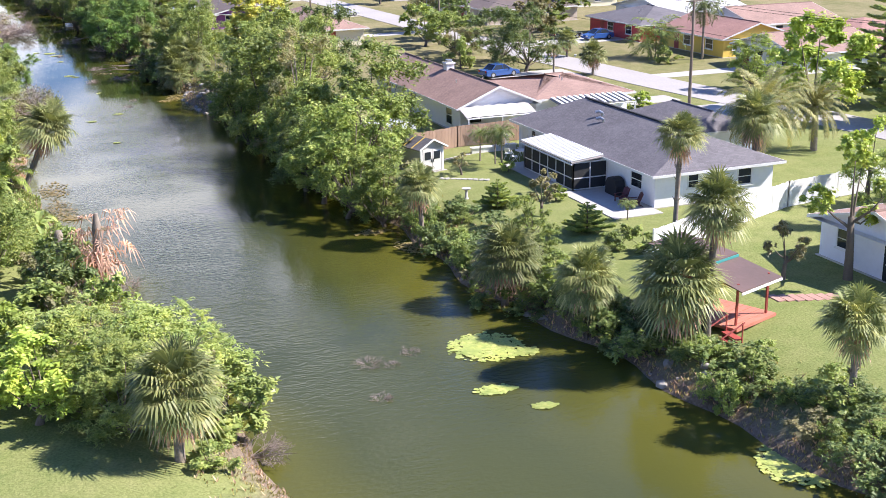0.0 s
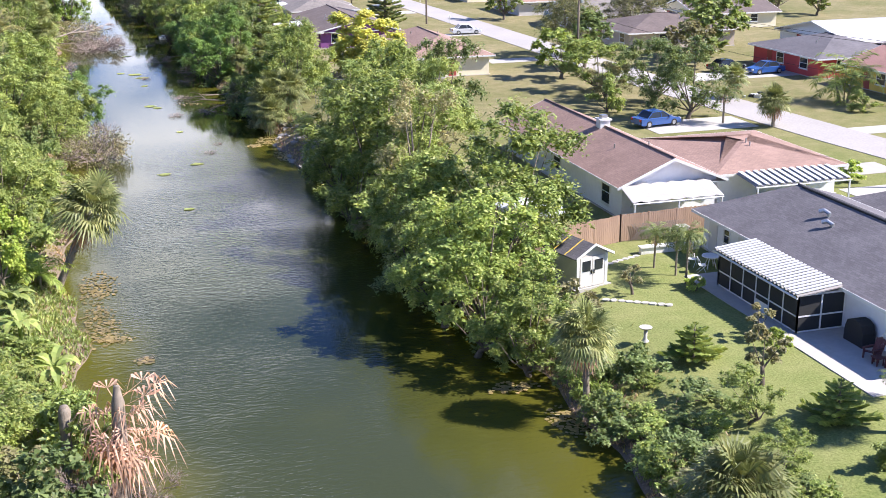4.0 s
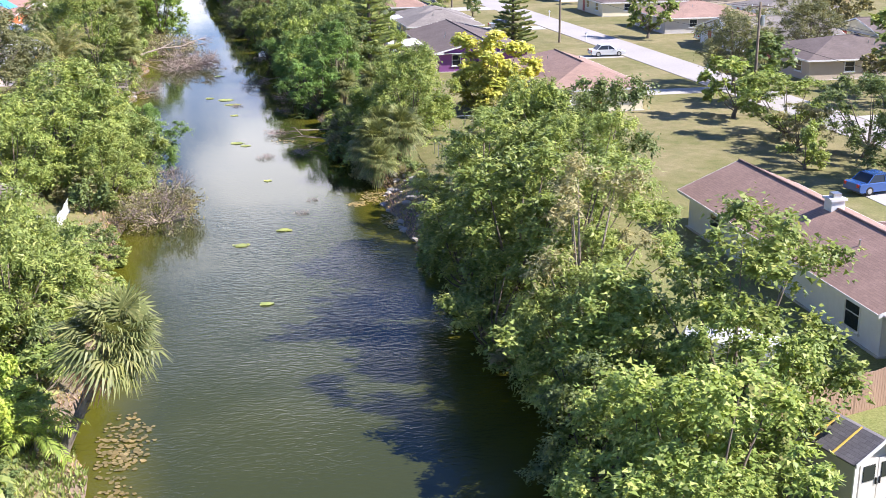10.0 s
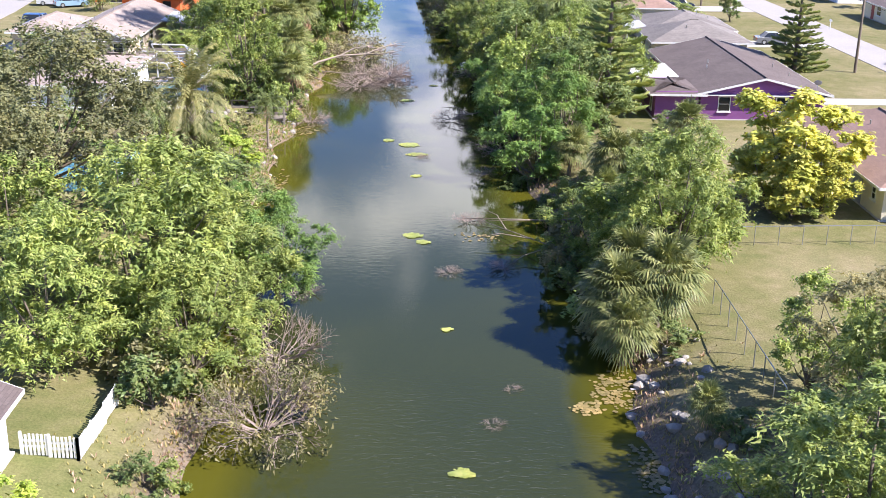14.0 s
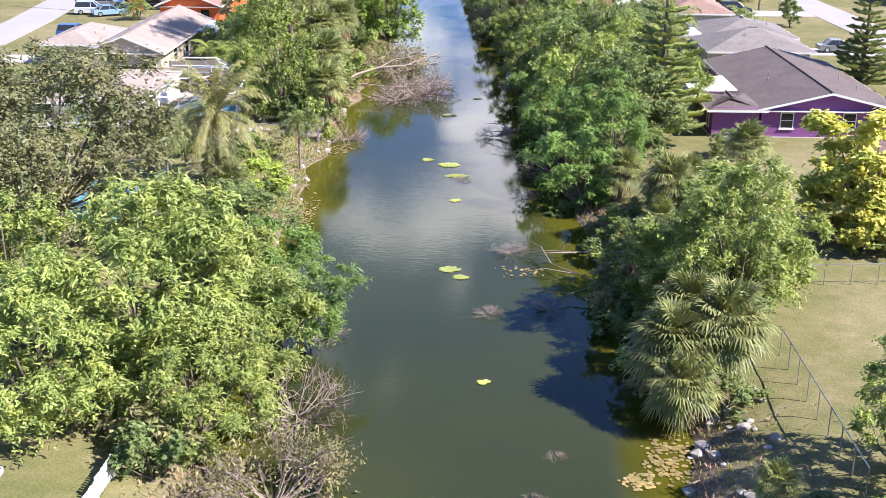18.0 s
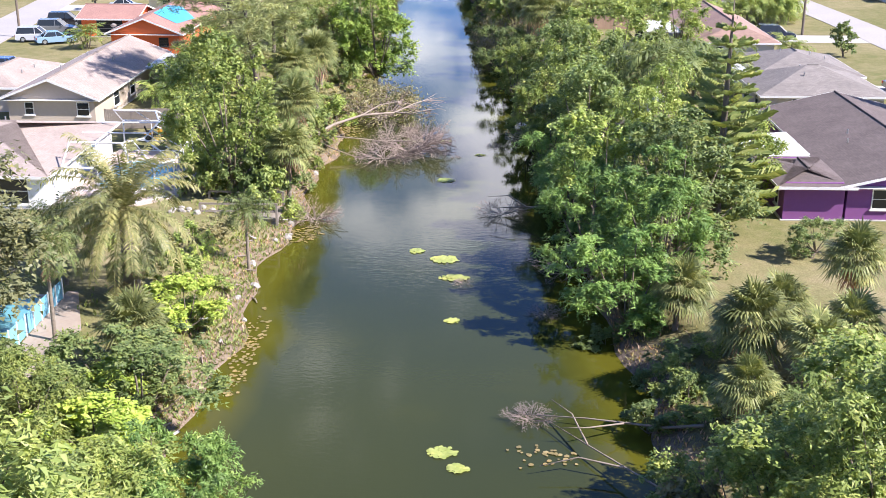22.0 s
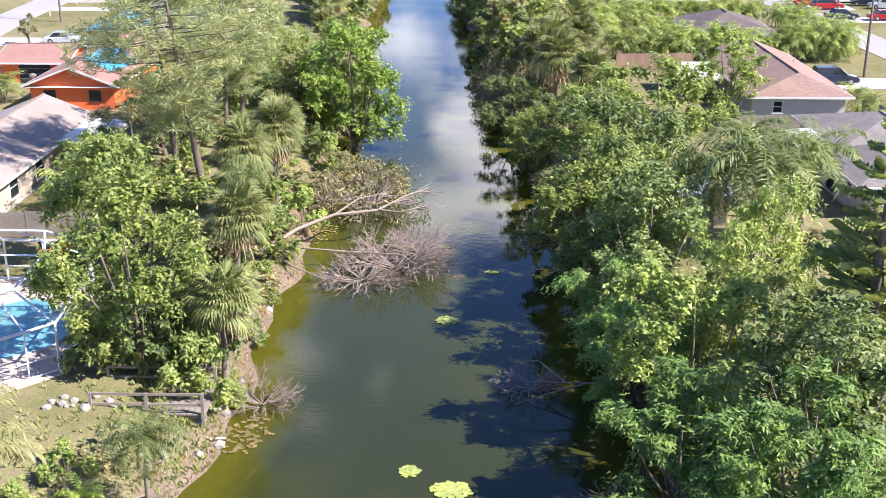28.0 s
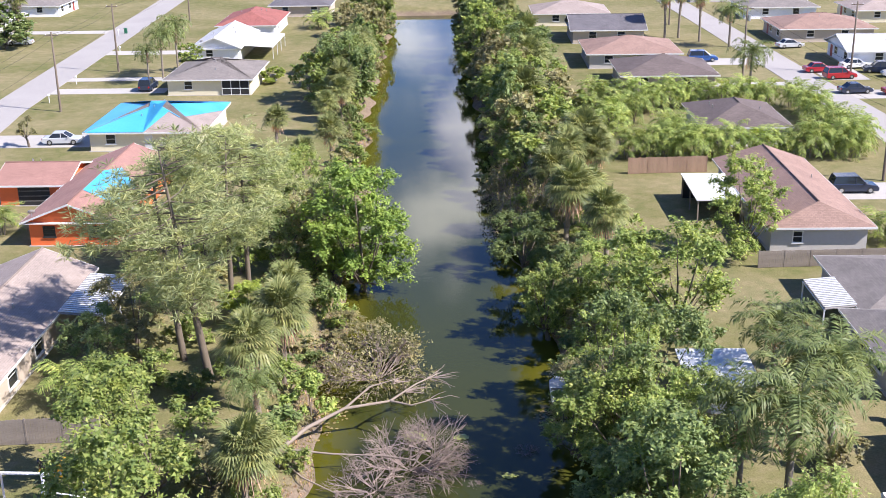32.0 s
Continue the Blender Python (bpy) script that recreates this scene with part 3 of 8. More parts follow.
def make_sabal(seed, height=6.0, fronds=72, blade=1.22, dead=16, label="", boots=True):
    rng = np.random.default_rng(seed)
    t = thing("sabal_palm", label, "palm")
    th = height - 1.3
    bend = rng.normal(0, 0.25, 2)
    pts = [(bend[0] * (k / 6) ** 2, bend[1] * (k / 6) ** 2, -0.4 + (th + 0.4) * k / 6) for k in range(7)]
    tr = Build().pipe(pts, [0.24, 0.20, 0.18, 0.18, 0.19, 0.21, 0.15], 9)
    for k in range(26 if boots else 8):
        z = th * rng.uniform(0.35, 1.0)
        a, f = rng.uniform(0, math.tau), z / th
        c = np.array([bend[0] * f * f, bend[1] * f * f, z])
        d = np.array([math.cos(a), math.sin(a), 0])
        tr.rod(tuple(c + d * 0.12), tuple(c + d * 0.34 + [0, 0, 0.28]), 0.05, 0.02, 4)
    part("trunk", tr, PALM_BARK, t, smooth=True)
    top = np.array([bend[0], bend[1], th])
    green, brown = [], []
    for k in range(fronds):
        f = (k + 0.5) / fronds
        tilt = math.asin(1 - 1.42 * f) + rng.normal(0, 0.24)
        green += fan_leaf(rng, top + [0, 0, 0.25 * (1 - f)], k * 2.399 + rng.normal(0, 0.1), tilt, rng.uniform(0.75, 1.3), blade * rng.uniform(0.7, 1.05), 20, 0.22 + 0.22 * f)
    for k in range(dead):
        brown += fan_leaf(rng, top - [0, 0, 0.1], k * 2.399 + 1, rng.uniform(-1.35, -0.95), rng.uniform(0.5, 0.9), blade * 0.8, 9, 0.5)
    part("crown", quads(np.array(green)), LEAF["sabal"], t)
    if dead:
        part("dead_fronds", quads(np.array(brown)), LEAF["dead"], t, "dry tan fronds hanging under the crown")
    t["h"], t["r"] = height, 2.15
    return t


def feather_frond(rng, base, ang, tilt, length, pairs=24, leaflet=0.55, sag=1.0, vee=0.5, wide=0.05):
    """One feather frond: an arching rib with leaflets on both sides."""
    out, p, a = [], np.array(base, float), tilt
    step = length / pairs
    side = np.array([-math.sin(ang), math.cos(ang), 0])
    for k in range(pairs):
        d = np.array([math.cos(ang) * math.cos(a), math.sin(ang) * math.cos(a), math.sin(a)])
        q = p + d * step
        f = k / pairs
        out.append(np.array([p + side * 0.025, p - side * 0.025, q - side * 0.02, q + side * 0.02]))
        if k > 1:
            ln = leaflet * (0.35 + 1.5 * f * (1.25 - f)) * rng.uniform(0.85, 1.1)
            for s in (1, -1):
                v = side * s * 0.86 + d * 0.5 + np.array([0, 0, vee * rng.uniform(-0.7, 0.5)])
                w = d * wide
                mid, tip = p + v * ln * 0.5, p + v * ln - np.array([0, 0, ln * 0.25])
                out.append(np.array([p, mid - w, tip, mid + w]))
        p, a = q, a - sag * 1.9 / pairs * (0.4 + f)
    return out


def make_feather(kind, seed, height, fronds, length, trunk_r, label, leaf="feather", trunks=1, leaflet=0.55, vee=0.5, low=-0.5, dead=0, sag=1.0, pairs=24, wide=0.05):
    rng = np.random.default_rng(seed)
    t = thing(kind, label, "palm")
    wood, green, brown = Build(), [], []
    for j in range(trunks):
        a0 = j * 2.399
        foot = np.array([math.cos(a0), math.sin(a0), 0]) * (0.0 if trunks == 1 else 0.15 + 0.05 * j)
        th = height * (1 if trunks == 1 else rng.uniform(0.35, 0.8)) - length * 0.35
        th = max(th, 0.5)
        top = foot * (1 if trunks == 1 else 3.0) + np.array([rng.normal(0, 0.1), rng.normal(0, 0.1), th])
        wood.pipe([tuple(foot - [0, 0, 0.4]), tuple((foot + top) / 2), tuple(top)], [trunk_r * 1.2, trunk_r, trunk_r * 0.9], 8)
        for k in range(fronds):
            f = (k + 0.5) / fronds
            tilt = 1.35 - (1.35 - low) * f + rng.normal(0, 0.1)
            green += feather_frond(rng, top, k * 2.399 + rng.normal(0, 0.15), tilt, length * rng.uniform(0.85, 1.1), pairs, leaflet, sag, vee, wide)
        for k in range(dead):
            brown += feather_frond(rng, top, k * 2.399, -1.2, length * 0.8, 14, leaflet, 0.3)
    part("trunk", wood, PALM_BARK, t, smooth=True)
    part("crown", quads(np.array(green)), LEAF[leaf], t)
    if dead:
        part("dead_fronds", quads(np.array(brown)), LEAF["dead"], t, "dry hanging fronds")
    t["h"], t["r"] = height, length * 0.8
    return t


def make_banana(seed):
    """A clump of paddle leaves on a short soft stem."""
    rng = np.random.default_rng(seed)
    t = thing("banana_plant", "banana plant with broad torn green leaves", "plant")
    out = []
    for k in range(11):
        a, tilt = k * 2.399, rng.uniform(0.5, 1.3)
        p, w = np.array([0, 0, rng.uniform(0.7, 1.1)]), np.array([-math.sin(a), math.cos(a), 0])
        for j in range(7):
            d = np.array([math.cos(a) * math.cos(tilt), math.sin(a) * math.cos(tilt), math.sin(tilt)])
            q = p + d * 0.24
            h0, h1 = 0.26 * math.sin(math.pi * (j + 0.3) / 7.6), 0.26 * math.sin(math.pi * (j + 1.2) / 7.6)
            for s in (1, -1):
                up = np.array([0, 0, 0.25])
                out.append(np.array([p, p + (w * s + up) * h0 * rng.uniform(0.8, 1.1), q + (w * s + up) * h1 * rng.uniform(0.8, 1.1), q]))
            p, tilt = q, tilt - 0.27
    part("stem", Build().pipe([(0, 0, -0.2), (0.02, 0, 0.6), (0, 0, 1.15)], [0.13, 0.11, 0.07], 8), LEAF["lime"], t, smooth=True)
    part("leaves", quads(np.array(out)), LEAF["willow"], t)
    t["h"], t["r"] = 2.0, 1.3
    return t


def make_norfolk(seed, height, radius, label, tiers=20, leaf="norfolk"):
    rng = np.random.default_rng(seed)
    t = thing("norfolk_pine", label, "tree")
    wood, out = Build(), []
    wood.pipe([(0, 0, -0.4), (0, 0, height * 0.5), (0, 0, height)], [0.016 * height + 0.05, 0.011 * height + 0.03, 0.02], 7)
    for k in range(tiers):
        f = k / (tiers - 1)
        z, r0 = height * (0.08 + 0.90 * f), radius * (1 - f) ** 0.75 + 0.12
        for j in range(6):
            a = j * math.tau / 6 + k * 0.5 + rng.normal(0, 0.15)
            r = r0 * rng.uniform(0.7, 1.15)
            d = np.array([math.cos(a), math.sin(a), 0.10])
            side = np.array([-math.sin(a), math.cos(a), 0])
            wood.rod((0, 0, z), tuple(np.array([0, 0, z]) + d * r * 0.9), 0.03, 0.01, 3)
            n = max(5, int(13 * r / radius) + 3)
            for i in range(n):
                g = (i + 1.5) / (n + 0.5)
                c = np.array([0, 0, z]) + d * r * g + np.array([0, 0, 0.10 * r * g * g])
                for s in (-1, 1):
                    ln = 0.42 * r * (1.1 - 0.5 * g) + 0.10
                    v = side * s * 0.85 + d * 0.55 + np.array([0, 0, rng.uniform(-0.05, 0.30)])
                    hw = 0.15 * (0.5 + 0.5 * r / radius) * radius / 2.6
                    for w in (np.array([0, 0, hw]), d * hw):
                        out.append(np.array([c, c + v * ln * 0.5 - w, c + v * ln, c + v * ln * 0.5 + w]))
    part("trunk", wood, BARK, t, smooth=True)
    part("crown", quads(np.array(out)), LEAF[leaf], t)
    t["h"], t["r"] = height, radius
    return t


def make_pine(seed, height, spread, label):
    rng = np.random.default_rng(seed)
    t = thing("slash_pine", label, "tree")
    wood, out = Build(), []
    b = rng.normal(0, 0.4, 2)
    axis = lambda z: np.array([b[0] * (z / height) ** 2, b[1] * (z / height) ** 2, z])
    wood.pipe([tuple(axis(height * k / 6) - np.array([0, 0, 0.4 * (k == 0)])) for k in range(7)], [0.19, 0.165, 0.14, 0.115, 0.085, 0.055, 0.02], 8)
    for k in range(52):
        f = rng.uniform(0.30, 1.0)
        z, a = height * f, k * 2.399
        r = spread * (0.35 + 0.9 * math.sin(math.pi * min(1, (1.04 - f) * 1.55))) * rng.uniform(0.5, 1.0)
        tip = axis(z) + np.array([math.cos(a) * r, math.sin(a) * r, rng.uniform(0.1, 0.9)])
        mid = (axis(z) + tip) / 2 - np.array([0, 0, 0.25])
        wood.pipe([tuple(axis(z)), tuple(mid), tuple(tip)], [0.05, 0.03, 0.01], 4)
        for _ in range(13):
            c = mid + (tip - mid) * rng.uniform(0.1, 1.1) + rng.normal(0, 0.42, 3) * [1, 1, 0.6]
            for _ in range(17):
                d = rng.normal(0, 1, 3) + [0, 0, 0.5]
                d /= np.linalg.norm(d)
                w = np.cross(d, rng.normal(0, 1, 3))
                w *= 0.022 / np.linalg.norm(w)
                ln = rng.uniform(0.36, 0.58)
                out.append(np.array([c, c + d * ln * 0.5 - w, c + d * ln, c + d * ln * 0.5 + w]))
    part("trunk", wood, BARK, t, smooth=True)
    part("crown", quads(np.array(out)), LEAF["pine"], t)
    t["h"], t["r"] = height, spread
    return t


def make_twigs(kind, seed, radius, height, label, category="brush", stems=26, leafy=0, leaf="olive"):
    """A heap of bare branching twigs, some with leaves left."""
    rng = np.random.default_rng(seed)
    t = thing(kind, label, category)
    wood, tips = Build(), []

    def grow(p, d, ln, r, depth):
        q = p + d * ln
        wood.rod(tuple(p), tuple(q), r, r * 0.6, 3)
        if depth == 0:
            tips.append(q)
            return
        for _ in range(3):
            e = d + rng.normal(0, 0.55, 3)
            grow(p + (q - p) * rng.uniform(0.55, 1), e / np.linalg.norm(e), ln * rng.uniform(0.55, 0.85), r * 0.6, depth - 1)

    for k in range(stems):
        a = rng.uniform(0, math.tau)
        d = np.array([math.cos(a), math.sin(a), rng.uniform(0.1, 1.1) * height / radius])
        grow(np.array([math.cos(a), math.sin(a), 0]) * rng.uniform(0, 0.3) * radius + [0, 0, 0.05], d / np.linalg.norm(d), radius * 0.42, 0.028 * radius / 2, 3)
    part("brushwood", wood, TWIG, t)
    if leafy:
        c = np.repeat(np.array(tips), leafy, 0)
        c = c + rng.normal(0, 0.2, c.shape)
        part("foliage", quads(leaf_quads(rng, c, rng.normal(0, 0.5, c.shape), 0.2, 0.4)), LEAF[leaf], t)
    t["h"], t["r"] = height, radius
    return t


L_BROAD = "leafy green tree with a dense uneven crown on the canal bank"
KINDS = {
    "broad": [make_tree("broadleaf_tree", s, "broad", 9.0, 4.2, 14500, 0.235, 0.62, 34, 0.13, label=L_BROAD, wide=1.1) for s in (11, 12, 13)],
    "dark": [make_tree("broadleaf_tree", s, "dark", 9.0, 4.2, 14500, 0.235, 0.62, 34, 0.13, label="dark green tree with a dense crown", wide=1.1) for s in (14, 15)],
    "maple": [make_tree("dense_tree", 66, "maple", 12.0, 5.0, 26000, 0.27, 0.66, clumps=54, trunk=0.10, label="large dense bright green tree leaning over the canal", wide=1.15)],
    "olive": [make_tree("broadleaf_tree", 16, "olive", 9.0, 4.0, 9500, 0.25, 0.5, 30, 0.15, label="thinly leaved olive green tree")],
    "far": [make_tree("distant_tree", s, c, 8.0, 4.0, 3400, 0.52, 0.7, 26, 0.15, label="leafy tree farther along the canal", wide=1.1) for s, c in ((17, "broad"), (18, "dark"), (19, "willow"), (20, "olive"))],
    "round": [make_tree("round_shrub", 21, "willow", 3.0, 1.9, 4200, 0.20, 0.65, clumps=14, trunk=0.1, label="rounded bright green shrub in a yard", category="shrub", wide=1.15)],
    "lime": [make_tree("lime_shrub", 22, "lime", 4.5, 2.0, 10500, 0.21, 0.66, clumps=24, trunk=0.12, label="bright yellow-green leafy shrub", category="shrub", wide=1.1)],
    "yellow": [make_tree("yellow_tree", 23, "yellow", 8.5, 3.3, 19000, 0.31, 0.72, clumps=34, trunk=0.10, label="tree with bright yellow-green leaves", category="tree", wide=1.1)],
    "willow": [make_tree("feathery_tree", s, "willow", 8.0, 4.3, 21000, 0.27, 0.34, clumps=38, trunk=0.12, up=0.3, label="light green finely leaved spreading tree", category="tree", wide=1.1, per=14, droop=0.5, reach=0.8) for s in (24, 25)],
    "cyp": [make_tree("feathery_tree", s, "willow", 10.5, 3.3, 20000, 0.25, 0.30, clumps=38, trunk=0.10, up=0.35, label="tall light green feathery tree", category="tree", wide=1.1, per=14, droop=0.5, reach=0.7) for s in (26, 27)],
    "cypress": [make_tree("cypress", s, "cypress", 9.0, 3.6, 19000, 0.27, 0.32, clumps=36, trunk=0.12, up=0.35, label="bright green feathery tree with drooping boughs over the water", category="tree", wide=1.1, per=14, droop=0.55, reach=0.8) for s in (71, 72)],
    "oak": [make_tree("live_oak", 28, "oak", 12.0, 6.5, 33000, 0.24, 0.62, clumps=60, trunk=0.2, label="wide grey-green oak with a fine dense crown", category="tree")],
    "bare": [make_tree("sparse_tree", 63, "olive", 11.0, 3.0, 7500, 0.21, 0.4, clumps=30, trunk=0.2, up=0.3, label="tall thin olive tree with bare pale branches showing", category="tree", per=10, droop=0.2, reach=0.9)],
    "thin": [make_tree("thin_tree", 29, "lime", 8.0, 2.6, 3600, 0.26, 0.65, clumps=10, trunk=0.42, label="slender tree with sparse yellow-green leaves", category="tree")],
    "citrus": [make_tree("small_tree", 30, "olive", 3.5, 1.5, 1500, 0.2, 0.6, clumps=7, trunk=0.35, label="small yard tree with sparse leaves", category="tree")],
    "bush": [make_tree("bush", s, c, 2.4, 1.9, 1900, 0.24, 0.62, clumps=15, trunk=0.06, label="wild green bush at the water's edge", category="bush", wide=1.15) for s, c in ((31, "broad"), (32, "willow"), (33, "dark"), (34, "olive"))],
    "scrub": [make_tree("scrub", s, c, 1.5, 1.4, 1500, 0.17, 0.6, clumps=12, trunk=0.05, label="low dark green scrub on the canal bank", category="bush", wide=1.2) for s, c in ((35, "dark"), (36, "broad"))],
    "banana": [make_banana(57)],
    "young": [make_feather("young_palm", 58, 1.5, 13, 1.9, 0.07, "young yellow-green palm near the water", leaflet=0.5, vee=0.4, low=0.0, leaf="lime", pairs=18)],
    "sabal": [make_sabal(s, h, label="cabbage palm with grey-green fan fronds and dry skirt") for h in (3.9, 5.6, 8.6) for s in (41 + int(h), 61 + int(h))],
    "date": [make_feather("date_palm", 44, 4.6, 56, 3.5, 0.30, "date palm with arching grey-green feather fronds", low=-0.40, leaflet=0.44, sag=0.75, vee=0.55, pairs=60, wide=0.032)],
    "queen": [make_feather("queen_palm", 45, 8.5, 26, 3.3, 0.15, "queen palm with drooping feather fronds", leaflet=0.62, vee=1.2, low=-0.55, dead=3, pairs=38, wide=0.048, leaf="queen", sag=1.15)],
    "areca": [make_feather("areca_palm", 46, 4.6, 8, 2.3, 0.05, "clump of feathery yellow-green areca palms", trunks=5, leaflet=0.62, pairs=14, leaf="broad", wide=0.06)],
    "norf": [make_norfolk(47, 12.0, 2.8, "tiered dark green norfolk pine", 15)],
    "norf_small": [make_norfolk(48, 2.6, 2.0, "young norfolk pine on the lawn", 6, "willow")],
    "pine": [make_pine(s, 15.5, 3.6, "tall slash pine with yellow-green needle tufts") for s in (49, 50)],
    "twigs": [make_twigs("dead_brush", s, 2.6, 1.6, "heap of grey-brown dead branches hanging into the water") for s in (51, 52)],
    "twigleaf": [make_twigs("dying_bush", 53, 2.8, 2.0, "half-dead bush with bare twigs and few leaves", "bush", 26, 5)],
}
used, placed = {}, set()


def plant(kind, x, y, h=None, r=None, turn=None, z=None, pick=None, lean=(0, 0)):
    """Stand a plant of that kind at x, y with height h and crown radius r."""
    k = used.get(kind, 0)
    used[kind] = k + 1
    src = KINDS[kind][(k if pick is None else pick) % len(KINDS[kind])]
    sz = (h or src["h"]) / src["h"]
    sx = (r / src["r"]) if r else sz
    if kind == "sabal" and r:
        want = (h or 5.6) / r * 2.15
        tier = 0 if want < 4.6 else 1 if want < 7.0 else 2
        src = KINDS[kind][tier * 2 + k % 2]
        sx, sz = r / src["r"], h / src["h"]
        sz = sx = (sx * sz) ** 0.5
    sx = min(max(sx, sz * 0.6), sz * 1.7)
    z = ground_z(x, y) if z is None else z
    m = pose(x, y, max(z, -0.3), lean[0], lean[1], (k * 137.5) % 360 if turn is None else turn) @ Matrix.Diagonal((sx, sx, sz, 1))
    if src.name not in placed:
        placed.add(src.name)
        src.matrix_basis = m
        return src
    made = copy_thing(src, m)
    made.matrix_basis = m
    return made


# ---- houses ----
def roof_mesh(name, polys, material, thick=0.12):
    """Roof slopes with thickness; shingle courses run along each slope."""
    b = Build()
    for q in polys:
        n = len(q)
        q = [Vector(v) for v in q]
        low = [v - Vector((0, 0, thick)) for v in q]
        b.add([tuple(v) for v in q + low], [tuple(range(n)), tuple(range(n, 2 * n))[::-1]] + [(k, n + k, n + (k + 1) % n, (k + 1) % n) for k in range(n)])
    me = b.mesh(name, material)
    uv = me.uv_layers.new(name="UVMap")
    for f in me.polygons:
        nrm = f.normal
        u = Vector((-nrm.y, nrm.x, 0))
        u = u.normalized() if u.length > 0.05 else Vector((1, 0, 0))
        v = nrm.cross(u)
        for li in f.loop_indices:
            c = me.vertices[me.loops[li].vertex_index].co
            uv.data[li].uv = (c.dot(u), c.dot(v))
    return me


def add_window(owner, side, fp, pos, w, sill, h, shutter=False, frame_mat=None, bars=1):
    """A window on a wall: frame, pane, sill."""
    x0, x1, y0, y1 = fp
    frame_mat = frame_mat or WHITE
    z = BASE + sill
    b, g, s = Build(), Build(), Build()
    t = 0.07

    def bx(build, u0, u1, d0, d1, z0, z1):
        if side == "s":
            build.box(u0, u1, y0 - d1, y0 - d0, z0, z1)
        elif side == "n":
            build.box(u0, u1, y1 + d0, y1 + d1, z0, z1)
        elif side == "w":
            build.box(x0 - d1, x0 - d0, u0, u1, z0, z1)
        else:
            build.box(x1 + d0, x1 + d1, u0, u1, z0, z1)

    bx(b, pos - w / 2, pos - w / 2 + t, 0, 0.06, z, z + h)
    bx(b, pos + w / 2 - t, pos + w / 2, 0, 0.06, z, z + h)
    bx(b, pos - w / 2 + t, pos + w / 2 - t, 0, 0.06, z, z + t)
    bx(b, pos - w / 2 + t, pos + w / 2 - t, 0, 0.06, z + h - t, z + h)
    bx(g, pos - w / 2 + t, pos + w / 2 - t, 0.0, 0.02, z + t, z + h - t)
    bx(s, pos - w / 2 - 0.08, pos + w / 2 + 0.08, 0, 0.12, z - 0.09, z)
    win = part("window", b, frame_mat, owner)
    part("pane", g, GLASS, win)
    part("sill", s, frame_mat, win)
    for k in range(bars):
        zz, e = z + h * (k + 1) / (bars + 1), Build()
        bx(e, pos - w / 2 + t, pos + w / 2 - t, 0.015, 0.045, zz - 0.025, zz + 0.025)
        part("glazing_bar", e, frame_mat, win)
    return win


def add_door(owner, side, fp, pos, w, h, material, glazed=False, name="door"):
    x0, x1, y0, y1 = fp
    b, k = Build(), Build()
    u0, u1 = pos - w / 2, pos + w / 2
    spots = {"s": (u0, u1, y0 - 0.05, y0), "n": (u0, u1, y1, y1 + 0.05), "w": (x0 - 0.05, x0, u0, u1), "e": (x1, x1 + 0.05, u0, u1)}[side]
    b.box(*spots, BASE + 0.02, BASE + h)
    d = part(name, b, material, owner)
    cx, cy = (spots[0] + spots[1]) / 2, (spots[2] + spots[3]) / 2
    if name == "garage_door":
        for j in range(1, 4):
            e = Build().box(spots[0] - 0.01, spots[1] + 0.01, spots[2] - 0.01, spots[3] + 0.01, BASE + h * j / 4 - 0.02, BASE + h * j / 4 + 0.02)
            part("joint", e, CONCRETE, d)
    else:
        off = w * 0.36
        q = (cx + off, cy - 0.05 * (1 if side == "s" else -1)) if side in "sn" else (cx - 0.05 * (1 if side == "w" else -1), cy + off)
        part("handle", k.box(q[0] - 0.04, q[0] + 0.04, q[1] - 0.04, q[1] + 0.04, BASE + 0.95, BASE + 1.05), CHROME, d)
    return d


